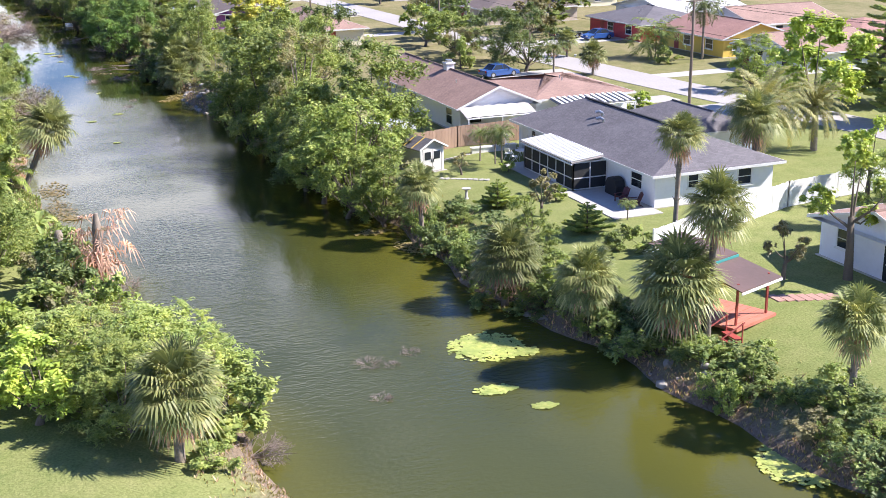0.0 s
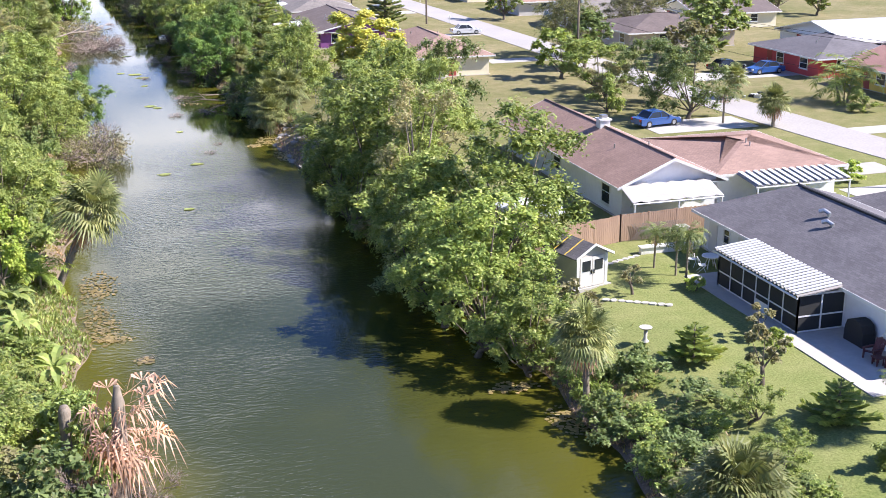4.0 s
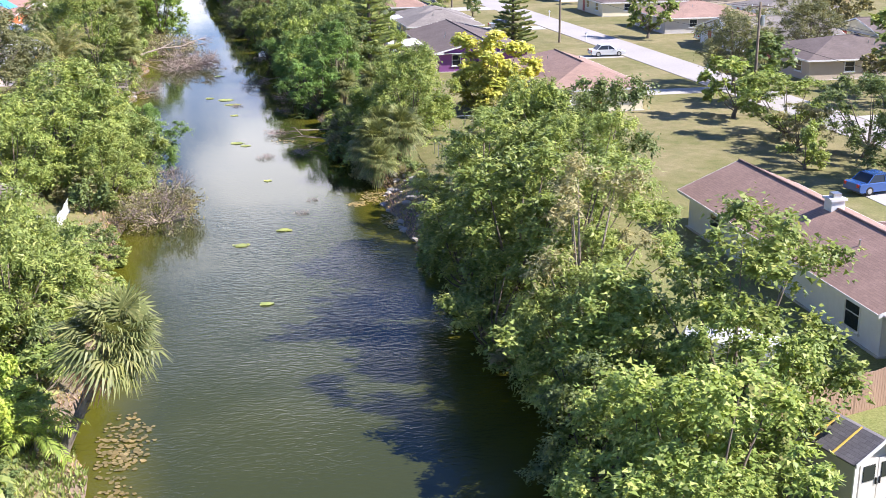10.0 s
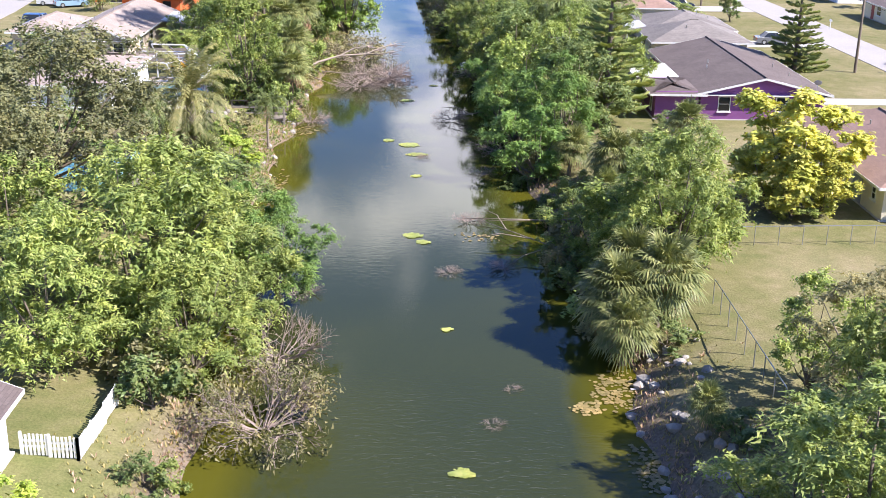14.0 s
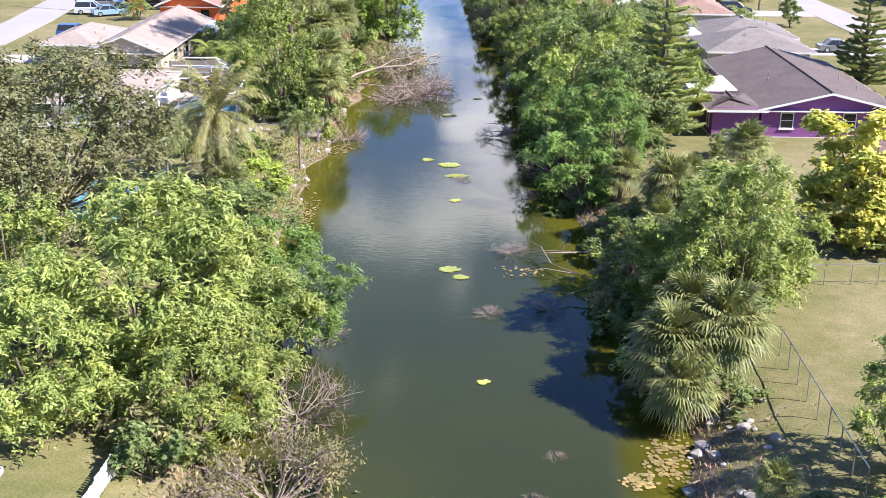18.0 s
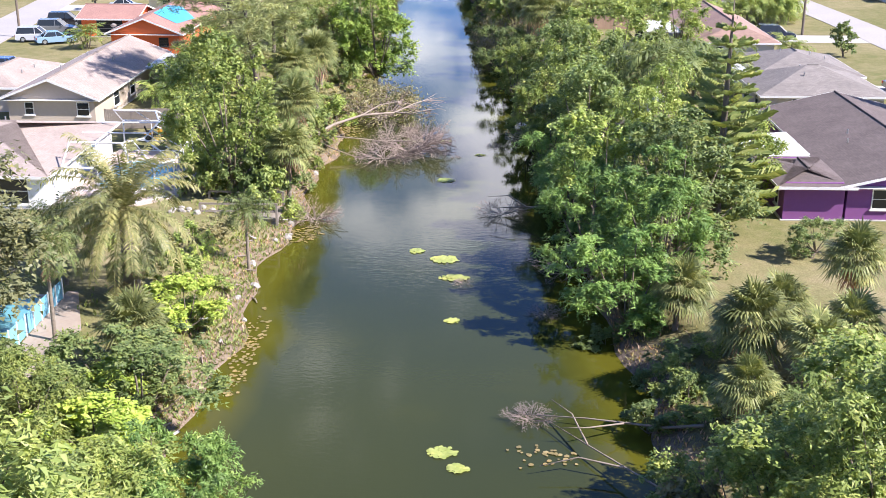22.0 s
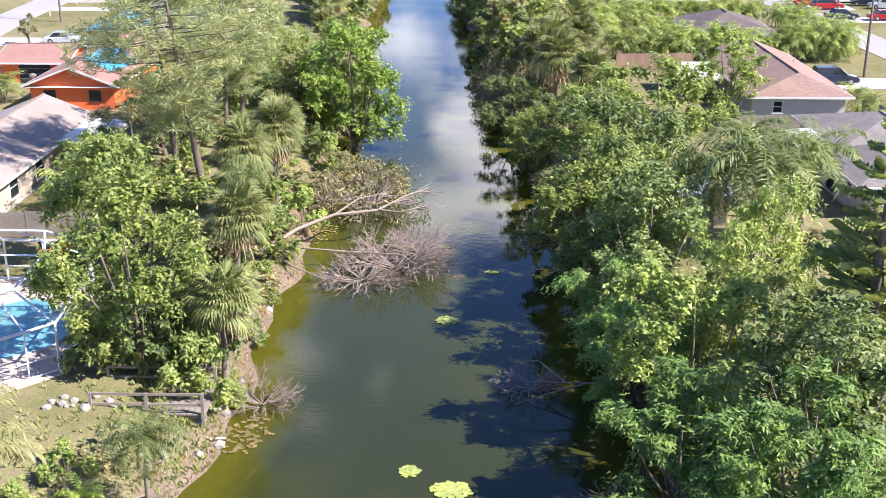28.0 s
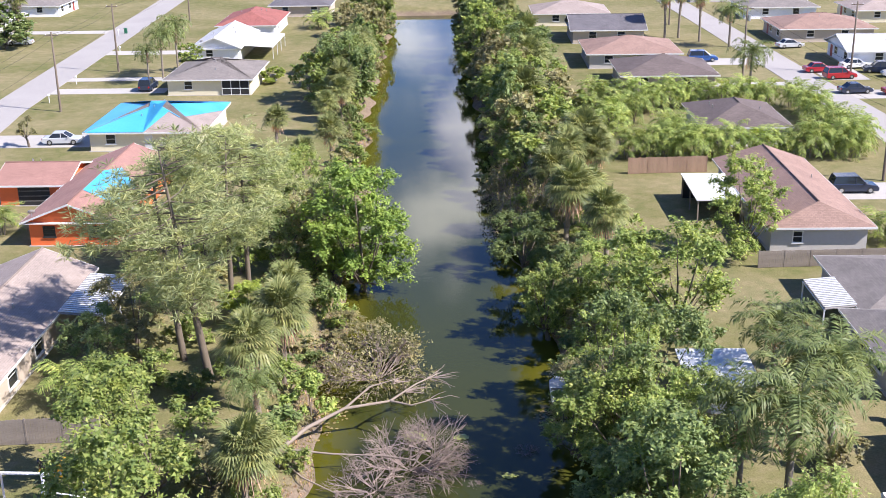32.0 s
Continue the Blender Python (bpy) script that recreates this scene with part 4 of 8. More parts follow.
def house(label, fp, style, wall, roof, eave=2.35, rise=1.6, over=0.6, ridge=None, windows=(), doors=(), trim=None, vents=3, hip=None, name="house"):
    """A one-storey house. fp: x0, x1, y0, y1 of the walls; style: gable_y, gable_x, hip_y or hip_x by the ridge's run."""
    x0, x1, y0, y1 = fp
    trim = trim or WHITE
    ow = thing(name, label, "house")
    ze, t = BASE + eave, 0.2
    part("slab", Build().box(x0 - 0.15, x1 + 0.15, y0 - 0.15, y1 + 0.15, BASE - 0.4, BASE + 0.06), CONCRETE, ow)
    for q in ((x0, x1, y0, y0 + t), (x0, x1, y1 - t, y1), (x0, x0 + t, y0 + t, y1 - t), (x1 - t, x1, y0 + t, y1 - t)):
        part("wall", Build().box(*q, BASE + 0.05, ze + 0.10), wall, ow)
    X0, X1, Y0, Y1 = x0 - over, x1 + over, y0 - over, y1 + over
    zt = ze + rise
    if style[-1] == "y":
        rx = ridge if ridge is not None else (x0 + x1) / 2
        h = 0.0 if style[0] == "g" else (hip or (x1 - x0) / 2 + over)
        a, c = (rx, Y0 + h, zt), (rx, Y1 - h, zt)
        polys = [[(X0, Y1, ze), (X0, Y0, ze), a, c], [(X1, Y0, ze), (X1, Y1, ze), c, a]]
        if h:
            polys += [[(X0, Y0, ze), (X1, Y0, ze), a], [(X1, Y1, ze), (X0, Y1, ze), c]]
        else:
            for yy in (y0 + 0.02, y1 - t - 0.02):
                k = rise * (1 - over / (rx - X0))
                part("gable", Build().prism([(x0, yy, ze + 0.09), (x1, yy, ze + 0.09), (x1, yy, ze + rise * over / (X1 - rx) - 0.1), (rx, yy, zt - 0.13), (x0, yy, ze + rise * over / (rx - X0) - 0.1)], (0, t, 0)), wall, ow)
    else:
        ry = ridge if ridge is not None else (y0 + y1) / 2
        h = 0.0 if style[0] == "g" else (hip or (y1 - y0) / 2 + over)
        a, c = (X0 + h, ry, zt), (X1 - h, ry, zt)
        polys = [[(X0, Y0, ze), (X1, Y0, ze), c, a], [(X1, Y1, ze), (X0, Y1, ze), a, c]]
        if h:
            polys += [[(X0, Y1, ze), (X0, Y0, ze), a], [(X1, Y0, ze), (X1, Y1, ze), c]]
        else:
            for xx in (x0 + 0.02, x1 - t - 0.02):
                part("gable", Build().prism([(xx, y0, ze + 0.09), (xx, y1, ze + 0.09), (xx, y1, ze + rise * over / (Y1 - ry) - 0.1), (xx, ry, zt - 0.13), (xx, y0, ze + rise * over / (ry - Y0) - 0.1)], (t, 0, 0)), wall, ow)
    part("roof", roof_mesh("roof", polys, roof), roof, ow)
    cap = Build()
    cap.rod(a, c, 0.09, 0.09, 6)
    part("ridge_cap", cap, roof, ow)
    # boards under the roof's edge
    for poly in polys:
        for q, r in zip(poly, poly[1:] + poly[:1]):
            q, r = Vector(q), Vector(r)
            level = abs(q.z - ze) < 0.01 and abs(r.z - ze) < 0.01
            rake = style[0] == "g" and not level and (abs(q.z - ze) < 0.01) != (abs(r.z - ze) < 0.01)
            if level or rake:
                d = (r - q).normalized()
                o = Vector((d.y, -d.x, 0)).normalized() * 0.03
                lo = Vector((0, 0, -0.18))
                part("fascia", Build().prism([q + o, r + o, r + o + lo, q + o + lo], -o * 2), trim, ow)
    so = Build().box(X0 + 0.05, X1 - 0.05, Y0 + 0.05, Y1 - 0.05, ze - 0.16, ze - 0.13)
    part("soffit", so, trim, ow)
    rng = random.Random(round(x0 * 7 + y0))
    for _ in range(vents):
        poly = polys[rng.randrange(2)]
        u, v = rng.uniform(0.25, 0.75), rng.uniform(0.35, 0.8)
        q = Vector(poly[0]).lerp(Vector(poly[1]), u).lerp(Vector(poly[-1]).lerp(Vector(poly[2]), u), v)
        part("vent", Build().rod(q - Vector((0, 0, 0.1)), q + Vector((0, 0, 0.32)), 0.06, 0.06, 8), CHROME, ow, "small roof vent pipe")
    for w in windows:
        add_window(ow, w[0], fp, *w[1:])
    for d in doors:
        add_door(ow, d[0], fp, *d[1:])
    return ow


def awning(owner, quad, wall_side, posts, material=None, ribs=0.3, name="awning"):
    """A ribbed sheet roof through four corners (a, b on the wall; c, d outside) with posts under the outer edge."""
    material = material or AWNING
    a, b, c, d = [Vector(q) for q in quad]
    n = max(4, int((b - a).length / ribs))
    bl = Build()
    up = Vector((0, 0, 0.10))
    vs, fs = [], []
    for k in range(2 * n + 1):
        f = k / (2 * n)
        e = up if k % 2 else Vector((0, 0, 0))
        p0, p1 = a.lerp(b, f) + e, d.lerp(c, f) + e
        vs += [tuple(p0), tuple(p1), tuple(p0 - up * 0.4), tuple(p1 - up * 0.4)]
    for k in range(2 * n):
        o = 4 * k
        fs += [(o, o + 1, o + 5, o + 4), (o + 2, o + 6, o + 7, o + 3), (o + 1, o + 3, o + 7, o + 5)]
    bl.add(vs, fs)
    aw = part(name, bl, material, owner, "ribbed white sheet awning")
    if material == AWNING:
        for k in range(n):
            p0, p1, p2, p3 = a.lerp(b, (k + 0.25) / n), a.lerp(b, (k + 0.75) / n), d.lerp(c, (k + 0.75) / n), d.lerp(c, (k + 0.25) / n)
            part("rib", Build().prism([q + up for q in (p0, p1, p2, p3)], (0, 0, 0.05)), ALU, aw)
    part("gutter", Build().rod(c - up, d - up, 0.06, 0.06, 6), ALU, aw)
    for q in posts:
        f = q
        p0 = d.lerp(c, f)
        part("post", Build().box(p0.x - 0.05, p0.x + 0.05, p0.y - 0.05, p0.y + 0.05, BASE, p0.z - 0.05), ALU, aw)
    return aw


def screen_wall(owner, a, b, z0, z1, bays, door=None):
    """Dark insect screen between white posts with a mid rail."""
    a, b = Vector((*a, 0)), Vector((*b, 0))
    d = (b - a).normalized()
    o = Vector((d.y, -d.x, 0)) * 0.04
    fr = part("screen_frame", Build().prism([a + o + Vector((0, 0, z1 - 0.1)), b + o + Vector((0, 0, z1 - 0.1)), b + o + Vector((0, 0, z1)), a + o + Vector((0, 0, z1))], -o * 2), ALU, owner)
    for k in range(bays + 1):
        q = a.lerp(b, k / bays)
        part("post", Build().box(q.x - 0.04, q.x + 0.04, q.y - 0.04, q.y + 0.04, z0, z1), ALU, fr)
    for k in range(bays):
        p, q = a.lerp(b, k / bays), a.lerp(b, (k + 1) / bays)
        s = o * 0.25
        for lo, hi in ((z0 + 0.05, (z0 + z1) / 2 - 0.2), (z0 + z1 > 0 and (z0 + z1) / 2 - 0.14, z1 - 0.1)):
            part("screen", Build().prism([p + s + Vector((0, 0, lo)), q + s + Vector((0, 0, lo)), q + s + Vector((0, 0, hi)), p + s + Vector((0, 0, hi))], -s * 2), SCREEN, fr)
        mid = (z0 + z1) / 2 - 0.17
        part("rail", Build().prism([p + o * 0.7 + Vector((0, 0, mid - 0.04)), q + o * 0.7 + Vector((0, 0, mid - 0.04)), q + o * 0.7 + Vector((0, 0, mid + 0.04)), p + o * 0.7 + Vector((0, 0, mid + 0.04))], -o * 1.4), ALU, fr)
        part("kick_rail", Build().prism([p + o * 0.7 + Vector((0, 0, z0)), q + o * 0.7 + Vector((0, 0, z0)), q + o * 0.7 + Vector((0, 0, z0 + 0.08)), p + o * 0.7 + Vector((0, 0, z0 + 0.08))], -o * 1.4), ALU, fr)
        if door == k:
            part("kick_plate", Build().prism([p + o * 0.8 + Vector((0, 0, z0 + 0.08)), q + o * 0.8 + Vector((0, 0, z0 + 0.08)), q + o * 0.8 + Vector((0, 0, z0 + 0.55)), p + o * 0.8 + Vector((0, 0, z0 + 0.55))], -o * 1.6), WHITE, fr)
    return fr


def board_fence(name, label, pts, height, material, board=0.15, gap=0.012, post=2.4, flat=True):
    """A fence of upright boards along a line."""
    f = thing(name, label, "fence", kind="")
    for a, b in zip(pts, pts[1:]):
        a, b = Vector((*a, 0)), Vector((*b, 0))
        ln = (b - a).length
        d = (b - a) / ln
        o = Vector((d.y, -d.x, 0))
        n = int(ln / post) + 1
        rng = random.Random(int(a.x * 10 + a.y))
        for k in range(n + 1):
            q = a.lerp(b, k / n)
            z = min(ground_z(q.x, q.y), BASE)
            part("post", Build().box(q.x - 0.05, q.x + 0.05, q.y - 0.05, q.y + 0.05, z - 0.3, z + height + 0.03), material, f)
        for k in range(n):
            p, q = a.lerp(b, k / n), a.lerp(b, (k + 1) / n)
            z = min(ground_z((p.x + q.x) / 2, (p.y + q.y) / 2), BASE)
            m = max(1, int((q - p).length / board))
            for j in range(m):
                u, v = p.lerp(q, j / m), p.lerp(q, (j + 1) / m - gap / board / m)
                h = height + rng.uniform(-0.03, 0.03)
                bl = Build().prism([u + o * 0.03 + Vector((0, 0, z + 0.03)), v + o * 0.03 + Vector((0, 0, z + 0.03)), v + o * 0.03 + Vector((0, 0, z + h)), u + o * 0.03 + Vector((0, 0, z + h))], -o * 0.025)
                part("board", bl, material, f)
            for zz in (0.35, height - 0.35):
                part("rail", Build().prism([p + Vector((0, 0, z + zz)), q + Vector((0, 0, z + zz)), q + Vector((0, 0, z + zz + 0.09)), p + Vector((0, 0, z + zz + 0.09))], -o * 0.05), material, f)
    return f


W_WHITE, W_CREAM, W_GREY = wall_mat("wall_white", (0.84, 0.85, 0.88)), wall_mat("wall_cream", (0.74, 0.68, 0.50)), wall_mat("wall_grey", (0.50, 0.48, 0.46))
W_TAN, W_PURPLE, W_ORANGE = wall_mat("wall_tan", (0.52, 0.44, 0.36)), wall_mat("wall_purple", (0.22, 0.075, 0.24)), wall_mat("wall_orange", (0.80, 0.17, 0.05))
W_YELLOW, W_RED, W_PALE = wall_mat("wall_yellow", (0.78, 0.56, 0.12)), wall_mat("wall_red", (0.55, 0.08, 0.08)), wall_mat("wall_pale", (0.70, 0.69, 0.62))
DOOR_WHITE = plain("door_white", (0.74, 0.74, 0.73), None, 2, 0.5, grain=0.05)

# white house with the screened lanai
h1 = house("white one-storey house with charcoal shingle roof and lanai", (41.4, 51.0, 64.3, 85.2), "hip_y", W_WHITE, ROOF["charcoal"], 2.4, 1.9, vents=0, hip=3.2, windows=(("w", 66.6, 1.5, 0.9, 1.2), ("s", 44.4, 0.9, 1.1, 1.0), ("s", 48.6, 1.2, 0.9, 1.2), ("w", 82.4, 0.7, 1.0, 1.1)), doors=(("w", 80.6, 0.95, 2.05, DOOR_WHITE), ("w", 84.0, 0.95, 2.05, DOOR_WHITE)))
part("ridge_vent", Build().box(46.05, 46.35, 67.4, 82.0, BASE + 4.24, BASE + 4.36), RUBBER, h1, "dark ridge vent strip")
house("attached garage wing with charcoal shingle roof", (52.3, 57.6, 75.5, 85.0), "hip_y", W_WHITE, ROOF["charcoal"], 2.2, 1.1, vents=0, hip=2.4)
for zz, yy, xx in ((3.9, 76.2, 44.2), (4.15, 77.4, 44.8)):
    q = Vector((xx, yy, BASE + zz - 0.15))
    part("vent", Build().pipe([q - Vector((0, 0, 0.4)), q, q + Vector((-0.15, 0.25, 0.12)), q + Vector((-0.35, 0.45, 0.02))], [0.13, 0.13, 0.13, 0.13], 8), CHROME, h1, "bent metal roof vent")
awning(h1, [(40.9, 70.3, 4.13), (40.9, 78.6, 4.13), (38.3, 78.6, 3.85), (38.3, 70.3, 3.85)], "w", (), AWNING, 0.34)
screen_wall(h1, (38.6, 70.6), (38.6, 78.4), BASE + 0.08, 3.83, 6, 2)
screen_wall(h1, (38.6, 70.6), (41.3, 70.6), BASE + 0.08, 3.83, 2)
screen_wall(h1, (41.3, 78.4), (38.6, 78.4), BASE + 0.08, 3.83, 2)
b = Build().box(37.6, 41.3, 63.0, 80.5, BASE - 0.3, BASE + 0.05)
tagged(new("patio_slab", b.mesh("patio_slab", CONCRETE)), "pale concrete patio slab along the lanai", "patio", kind="structure")

# neighbour with the brown roof
h2 = house("white house with brown shingle roof and a gable", (39.2, 46.3, 92.5, 115.0), "gable_y", W_WHITE, ROOF["brown"], 2.4, 1.75, windows=(("s", 40.6, 1.3, 0.9, 1.2), ("w", 95.0, 1.4, 0.5, 1.7), ("w", 104, 1.4, 0.9, 1.2), ("w", 111, 1.4, 0.9, 1.2)), vents=2)
house("low wing with brown shingle roof beside the gable", (47.4, 57.0, 94.0, 105.6), "hip_x", W_WHITE, ROOF["brown"], 2.3, 1.2, vents=2)
ch = part("chimney", Build().box(42.35, 43.15, 103.2, 104.0, 4.8, 6.3).box(42.25, 43.25, 103.1, 104.1, 6.3, 6.42), WHITE, h2, "small white chimney")
part("chimney_cap", Build().box(42.5, 43.0, 103.35, 103.85, 6.42, 6.68), CHROME, ch)
awning(h2, [(45.6, 92.2, 4.12), (38.9, 92.2, 4.12), (38.4, 89.1, 3.8), (45.0, 89.1, 3.8)], "s", (0.02, 0.5, 0.98), plain("faded_sheet", (0.60, 0.57, 0.54), (0.47, 0.45, 0.43), 1.5, 0.5), 1.1)
awning(h2, [(56.0, 93.4, 4.0), (48.4, 93.4, 4.0), (48.4, 90.7, 3.7), (56.0, 90.7, 3.7)], "s", (0.02, 0.5, 0.98), AWNING, 0.55)

house("cream house with brown hip roof behind the bank trees", (41.6, 51.2, 155.0, 174.5), "hip_y", W_CREAM, ROOF["brown"], 2.4, 1.9, windows=(("s", 43.5, 0.8, 0.9, 1.1), ("w", 156.6, 0.7, 1.0, 0.9), ("w", 170, 1.4, 0.9, 1.2)), doors=(("s", 46.6, 0.95, 2.05, RED_PAINT), ("w", 159.6, 1.7, 2.1, plain("blue_grey_paint", (0.30, 0.33, 0.36), (0.24, 0.27, 0.30), 2, 0.6))))
h4 = house("purple stucco house with dark shingle gable roof", (36.3, 47.2, 184.0, 206.0), "gable_y", W_PURPLE, ROOF["plum"], 2.4, 1.45, vents=4, windows=(("s", 38.4, 1.1, 0.75, 1.35), ("s", 43.5, 1.1, 0.75, 1.35)))
house("purple room with low dark hip roof built against the gable", (32.3, 36.1, 183.9, 190.4), "hip_y", W_PURPLE, ROOF["plum"], 2.38, 0.55, vents=0, hip=5.2, windows=(("w", 185.6, 0.9, 0.6, 1.5),))
awning(h4, [(35.8, 191.2, 4.1), (35.8, 198.0, 4.1), (31.9, 197.8, 3.85), (31.9, 191.2, 3.85)], "w", (0.02, 0.5, 0.98), ALU, 0.33)
h8 = house("grey house with weathered grey shingle roof and back porch", (37.6, 47.8, 212.2, 221.4), "hip_x", W_GREY, ROOF["grey"], 2.4, 1.8, windows=(("w", 215, 1.2, 0.9, 1.2), ("s", 40.5, 1.2, 0.9, 1.2), ("s", 45, 1.2, 0.9, 1.2)), doors=(("w", 219, 1.6, 2.05, GLASS),))
house("rear wing of the grey house with weathered shingle roof", (39.0, 48.4, 221.5, 232.6), "hip_y", W_GREY, ROOF["grey"], 2.38, 1.5, windows=(("w", 230, 1.2, 0.9, 1.2),))
awning(h8, [(38.5, 222.5, 4.05), (38.5, 228.2, 4.05), (36.2, 228.2, 3.85), (36.2, 222.5, 3.85)], "w", (0.02, 0.98), AWNING, 0.33)
house("grey siding house with brown gabled roof", (36.9, 45.2, 240.6, 262.5), "hip_y", W_GREY, ROOF["brown"], 2.45, 1.9, hip=1.6, windows=(("s", 39.2, 0.9, 0.9, 1.1), ("w", 245, 1.2, 0.9, 1.2), ("w", 258, 1.2, 0.9, 1.2)))
house("house with dark shingle roof inside a palm hedge", (38.5, 48, 277.5, 290), "hip_y", W_PALE, ROOF["plum"], 2.4, 1.8, windows=(("w", 282, 1.2, 0.9, 1.2),))
house("house with dark brown hip roof", (33.0, 46, 309.0, 321.5), "hip_x", W_TAN, ROOF["plum"], 2.4, 1.9, windows=(("s", 36, 1.2, 0.9, 1.2), ("s", 42, 1.2, 0.9, 1.2), ("w", 315, 1.2, 0.9, 1.2)))
house("house with tan shingle hip roof", (30.0, 44, 327.0, 340), "hip_x", W_GREY, ROOF["brown"], 2.4, 1.8, windows=(("s", 33, 1.4, 0.9, 1.2), ("s", 38, 1.4, 0.9, 1.2), ("w", 333, 1.2, 0.9, 1.2)))
house("house with dark grey gabled roof far along the canal", (29.5, 42, 351.0, 363), "gable_x", W_TAN, ROOF["charcoal"], 2.4, 1.9, windows=(("s", 33, 1.4, 0.9, 1.2), ("s", 38, 1.4, 0.9, 1.2)))
house("far house with tan roof by the canal's end", (24, 38, 372, 384), "hip_x", W_CREAM, ROOF["tan"], 2.4, 1.8, windows=(("s", 28, 1.4, 0.9, 1.2), ("s", 34, 1.4, 0.9, 1.2)))

# west bank
house("white cottage with dark shingle roof by the water", (-14.0, -3.8, 109.0, 124.0), "gable_y", W_WHITE, ROOF["plum"], 2.5, 2.2, windows=(("e", 111, 0.8, 0.8, 1.3), ("e", 118.5, 0.8, 0.8, 1.3), ("n", -8, 1.2, 0.9, 1.2)))
h6 = house("white house with tan shingle hip roof and pool cage", (-27.0, -15.4, 184.2, 198.8), "hip_x", W_WHITE, ROOF["tan"], 2.35, 1.8, windows=(("s", -17.5, 2.2, 0.3, 1.8), ("s", -23, 1.4, 0.9, 1.2)))
h5 = house("tan house with pinkish tan gabled roof", (-27.0, -19.6, 208.0, 231.0), "gable_y", W_TAN, ROOF["tan"], 2.35, 1.7, windows=(("s", -20.6, 1.1, 0.8, 1.2), ("s", -25.2, 0.8, 0.9, 1.1), ("e", 214, 1.6, 0.5, 1.6), ("e", 219, 1.6, 0.5, 1.6)))
house("low street-side wing with tan roof", (-33.5, -28.4, 213, 224), "hip_y", W_TAN, ROOF["tan"], 2.3, 1.1)
awning(h5, [(-19.1, 222, 4.05), (-19.1, 230, 4.05), (-15.8, 230, 3.8), (-15.8, 222, 3.8)], "e", (0.02, 0.5, 0.98), AWNING, 0.35)
h9 = house("orange house with rust-red roof and blue tarpaulin", (-29.0, -21.2, 243.6, 264.5), "gable_y", W_ORANGE, ROOF["rust"], 2.4, 1.75, windows=(("s", -27.2, 1.1, 0.9, 1.0, False, DARK, 5), ("s", -23.0, 1.1, 0.9, 1.0, False, DARK, 5), ("e", 250, 1.4, 0.9, 1.2)))
house("garage wing with rust-red roof", (-36.5, -29.9, 256, 264), "gable_x", W_ORANGE, ROOF["rust"], 2.3, 1.2, doors=(("s", -33, 3.2, 2.1, DARK, False, "garage_door"),))
h10 = house("pale yellow house with storm-damaged hip roof", (-34.0, -20.8, 277.6, 292.8), "hip_x", W_CREAM, ROOF["tan"], 2.4, 2.0, windows=(("s", -31.5, 1.2, 0.9, 1.2),), doors=(("s", -27.0, 0.95, 2.05, DOOR_WHITE),))
h11 = house("pale house with weathered grey hip roof", (-32.5, -20.6, 309.4, 323.0), "hip_x", W_CREAM, ROOF["grey"], 2.4, 1.9, windows=(("s", -29.5, 1.2, 0.9, 1.2),))
screen_wall(h11, (-24.6, 309.2), (-20.7, 309.2), BASE + 0.06, BASE + 2.3, 3)
h12 = house("white-roofed house with a screened porch", (-34.8, -27.2, 336, 354), "gable_y", W_WHITE, ROOF["white"], 2.4, 1.8, windows=(("s", -32, 1.2, 0.9, 1.2),))
awning(h12, [(-26.6, 338, 4.1), (-26.6, 352, 4.1), (-21.8, 352, 3.8), (-21.8, 338, 3.8)], "e", (0.02, 0.35, 0.65, 0.98), WHITE, 0.5)
house("house with dull red roof", (-35.5, -25.2, 361, 378), "hip_y", W_WHITE, ROOF["red"], 2.4, 1.9, windows=(("s", -32, 1.2, 0.9, 1.2), ("e", 366, 1.2, 0.9, 1.2)))
house("far house with green-grey roof by the canal's end", (-30, -18, 388, 400), "hip_x", W_TAN, ROOF["charcoal"], 2.4, 1.8, windows=(("s", -27, 1.4, 0.9, 1.2), ("s", -21, 1.4, 0.9, 1.2)))

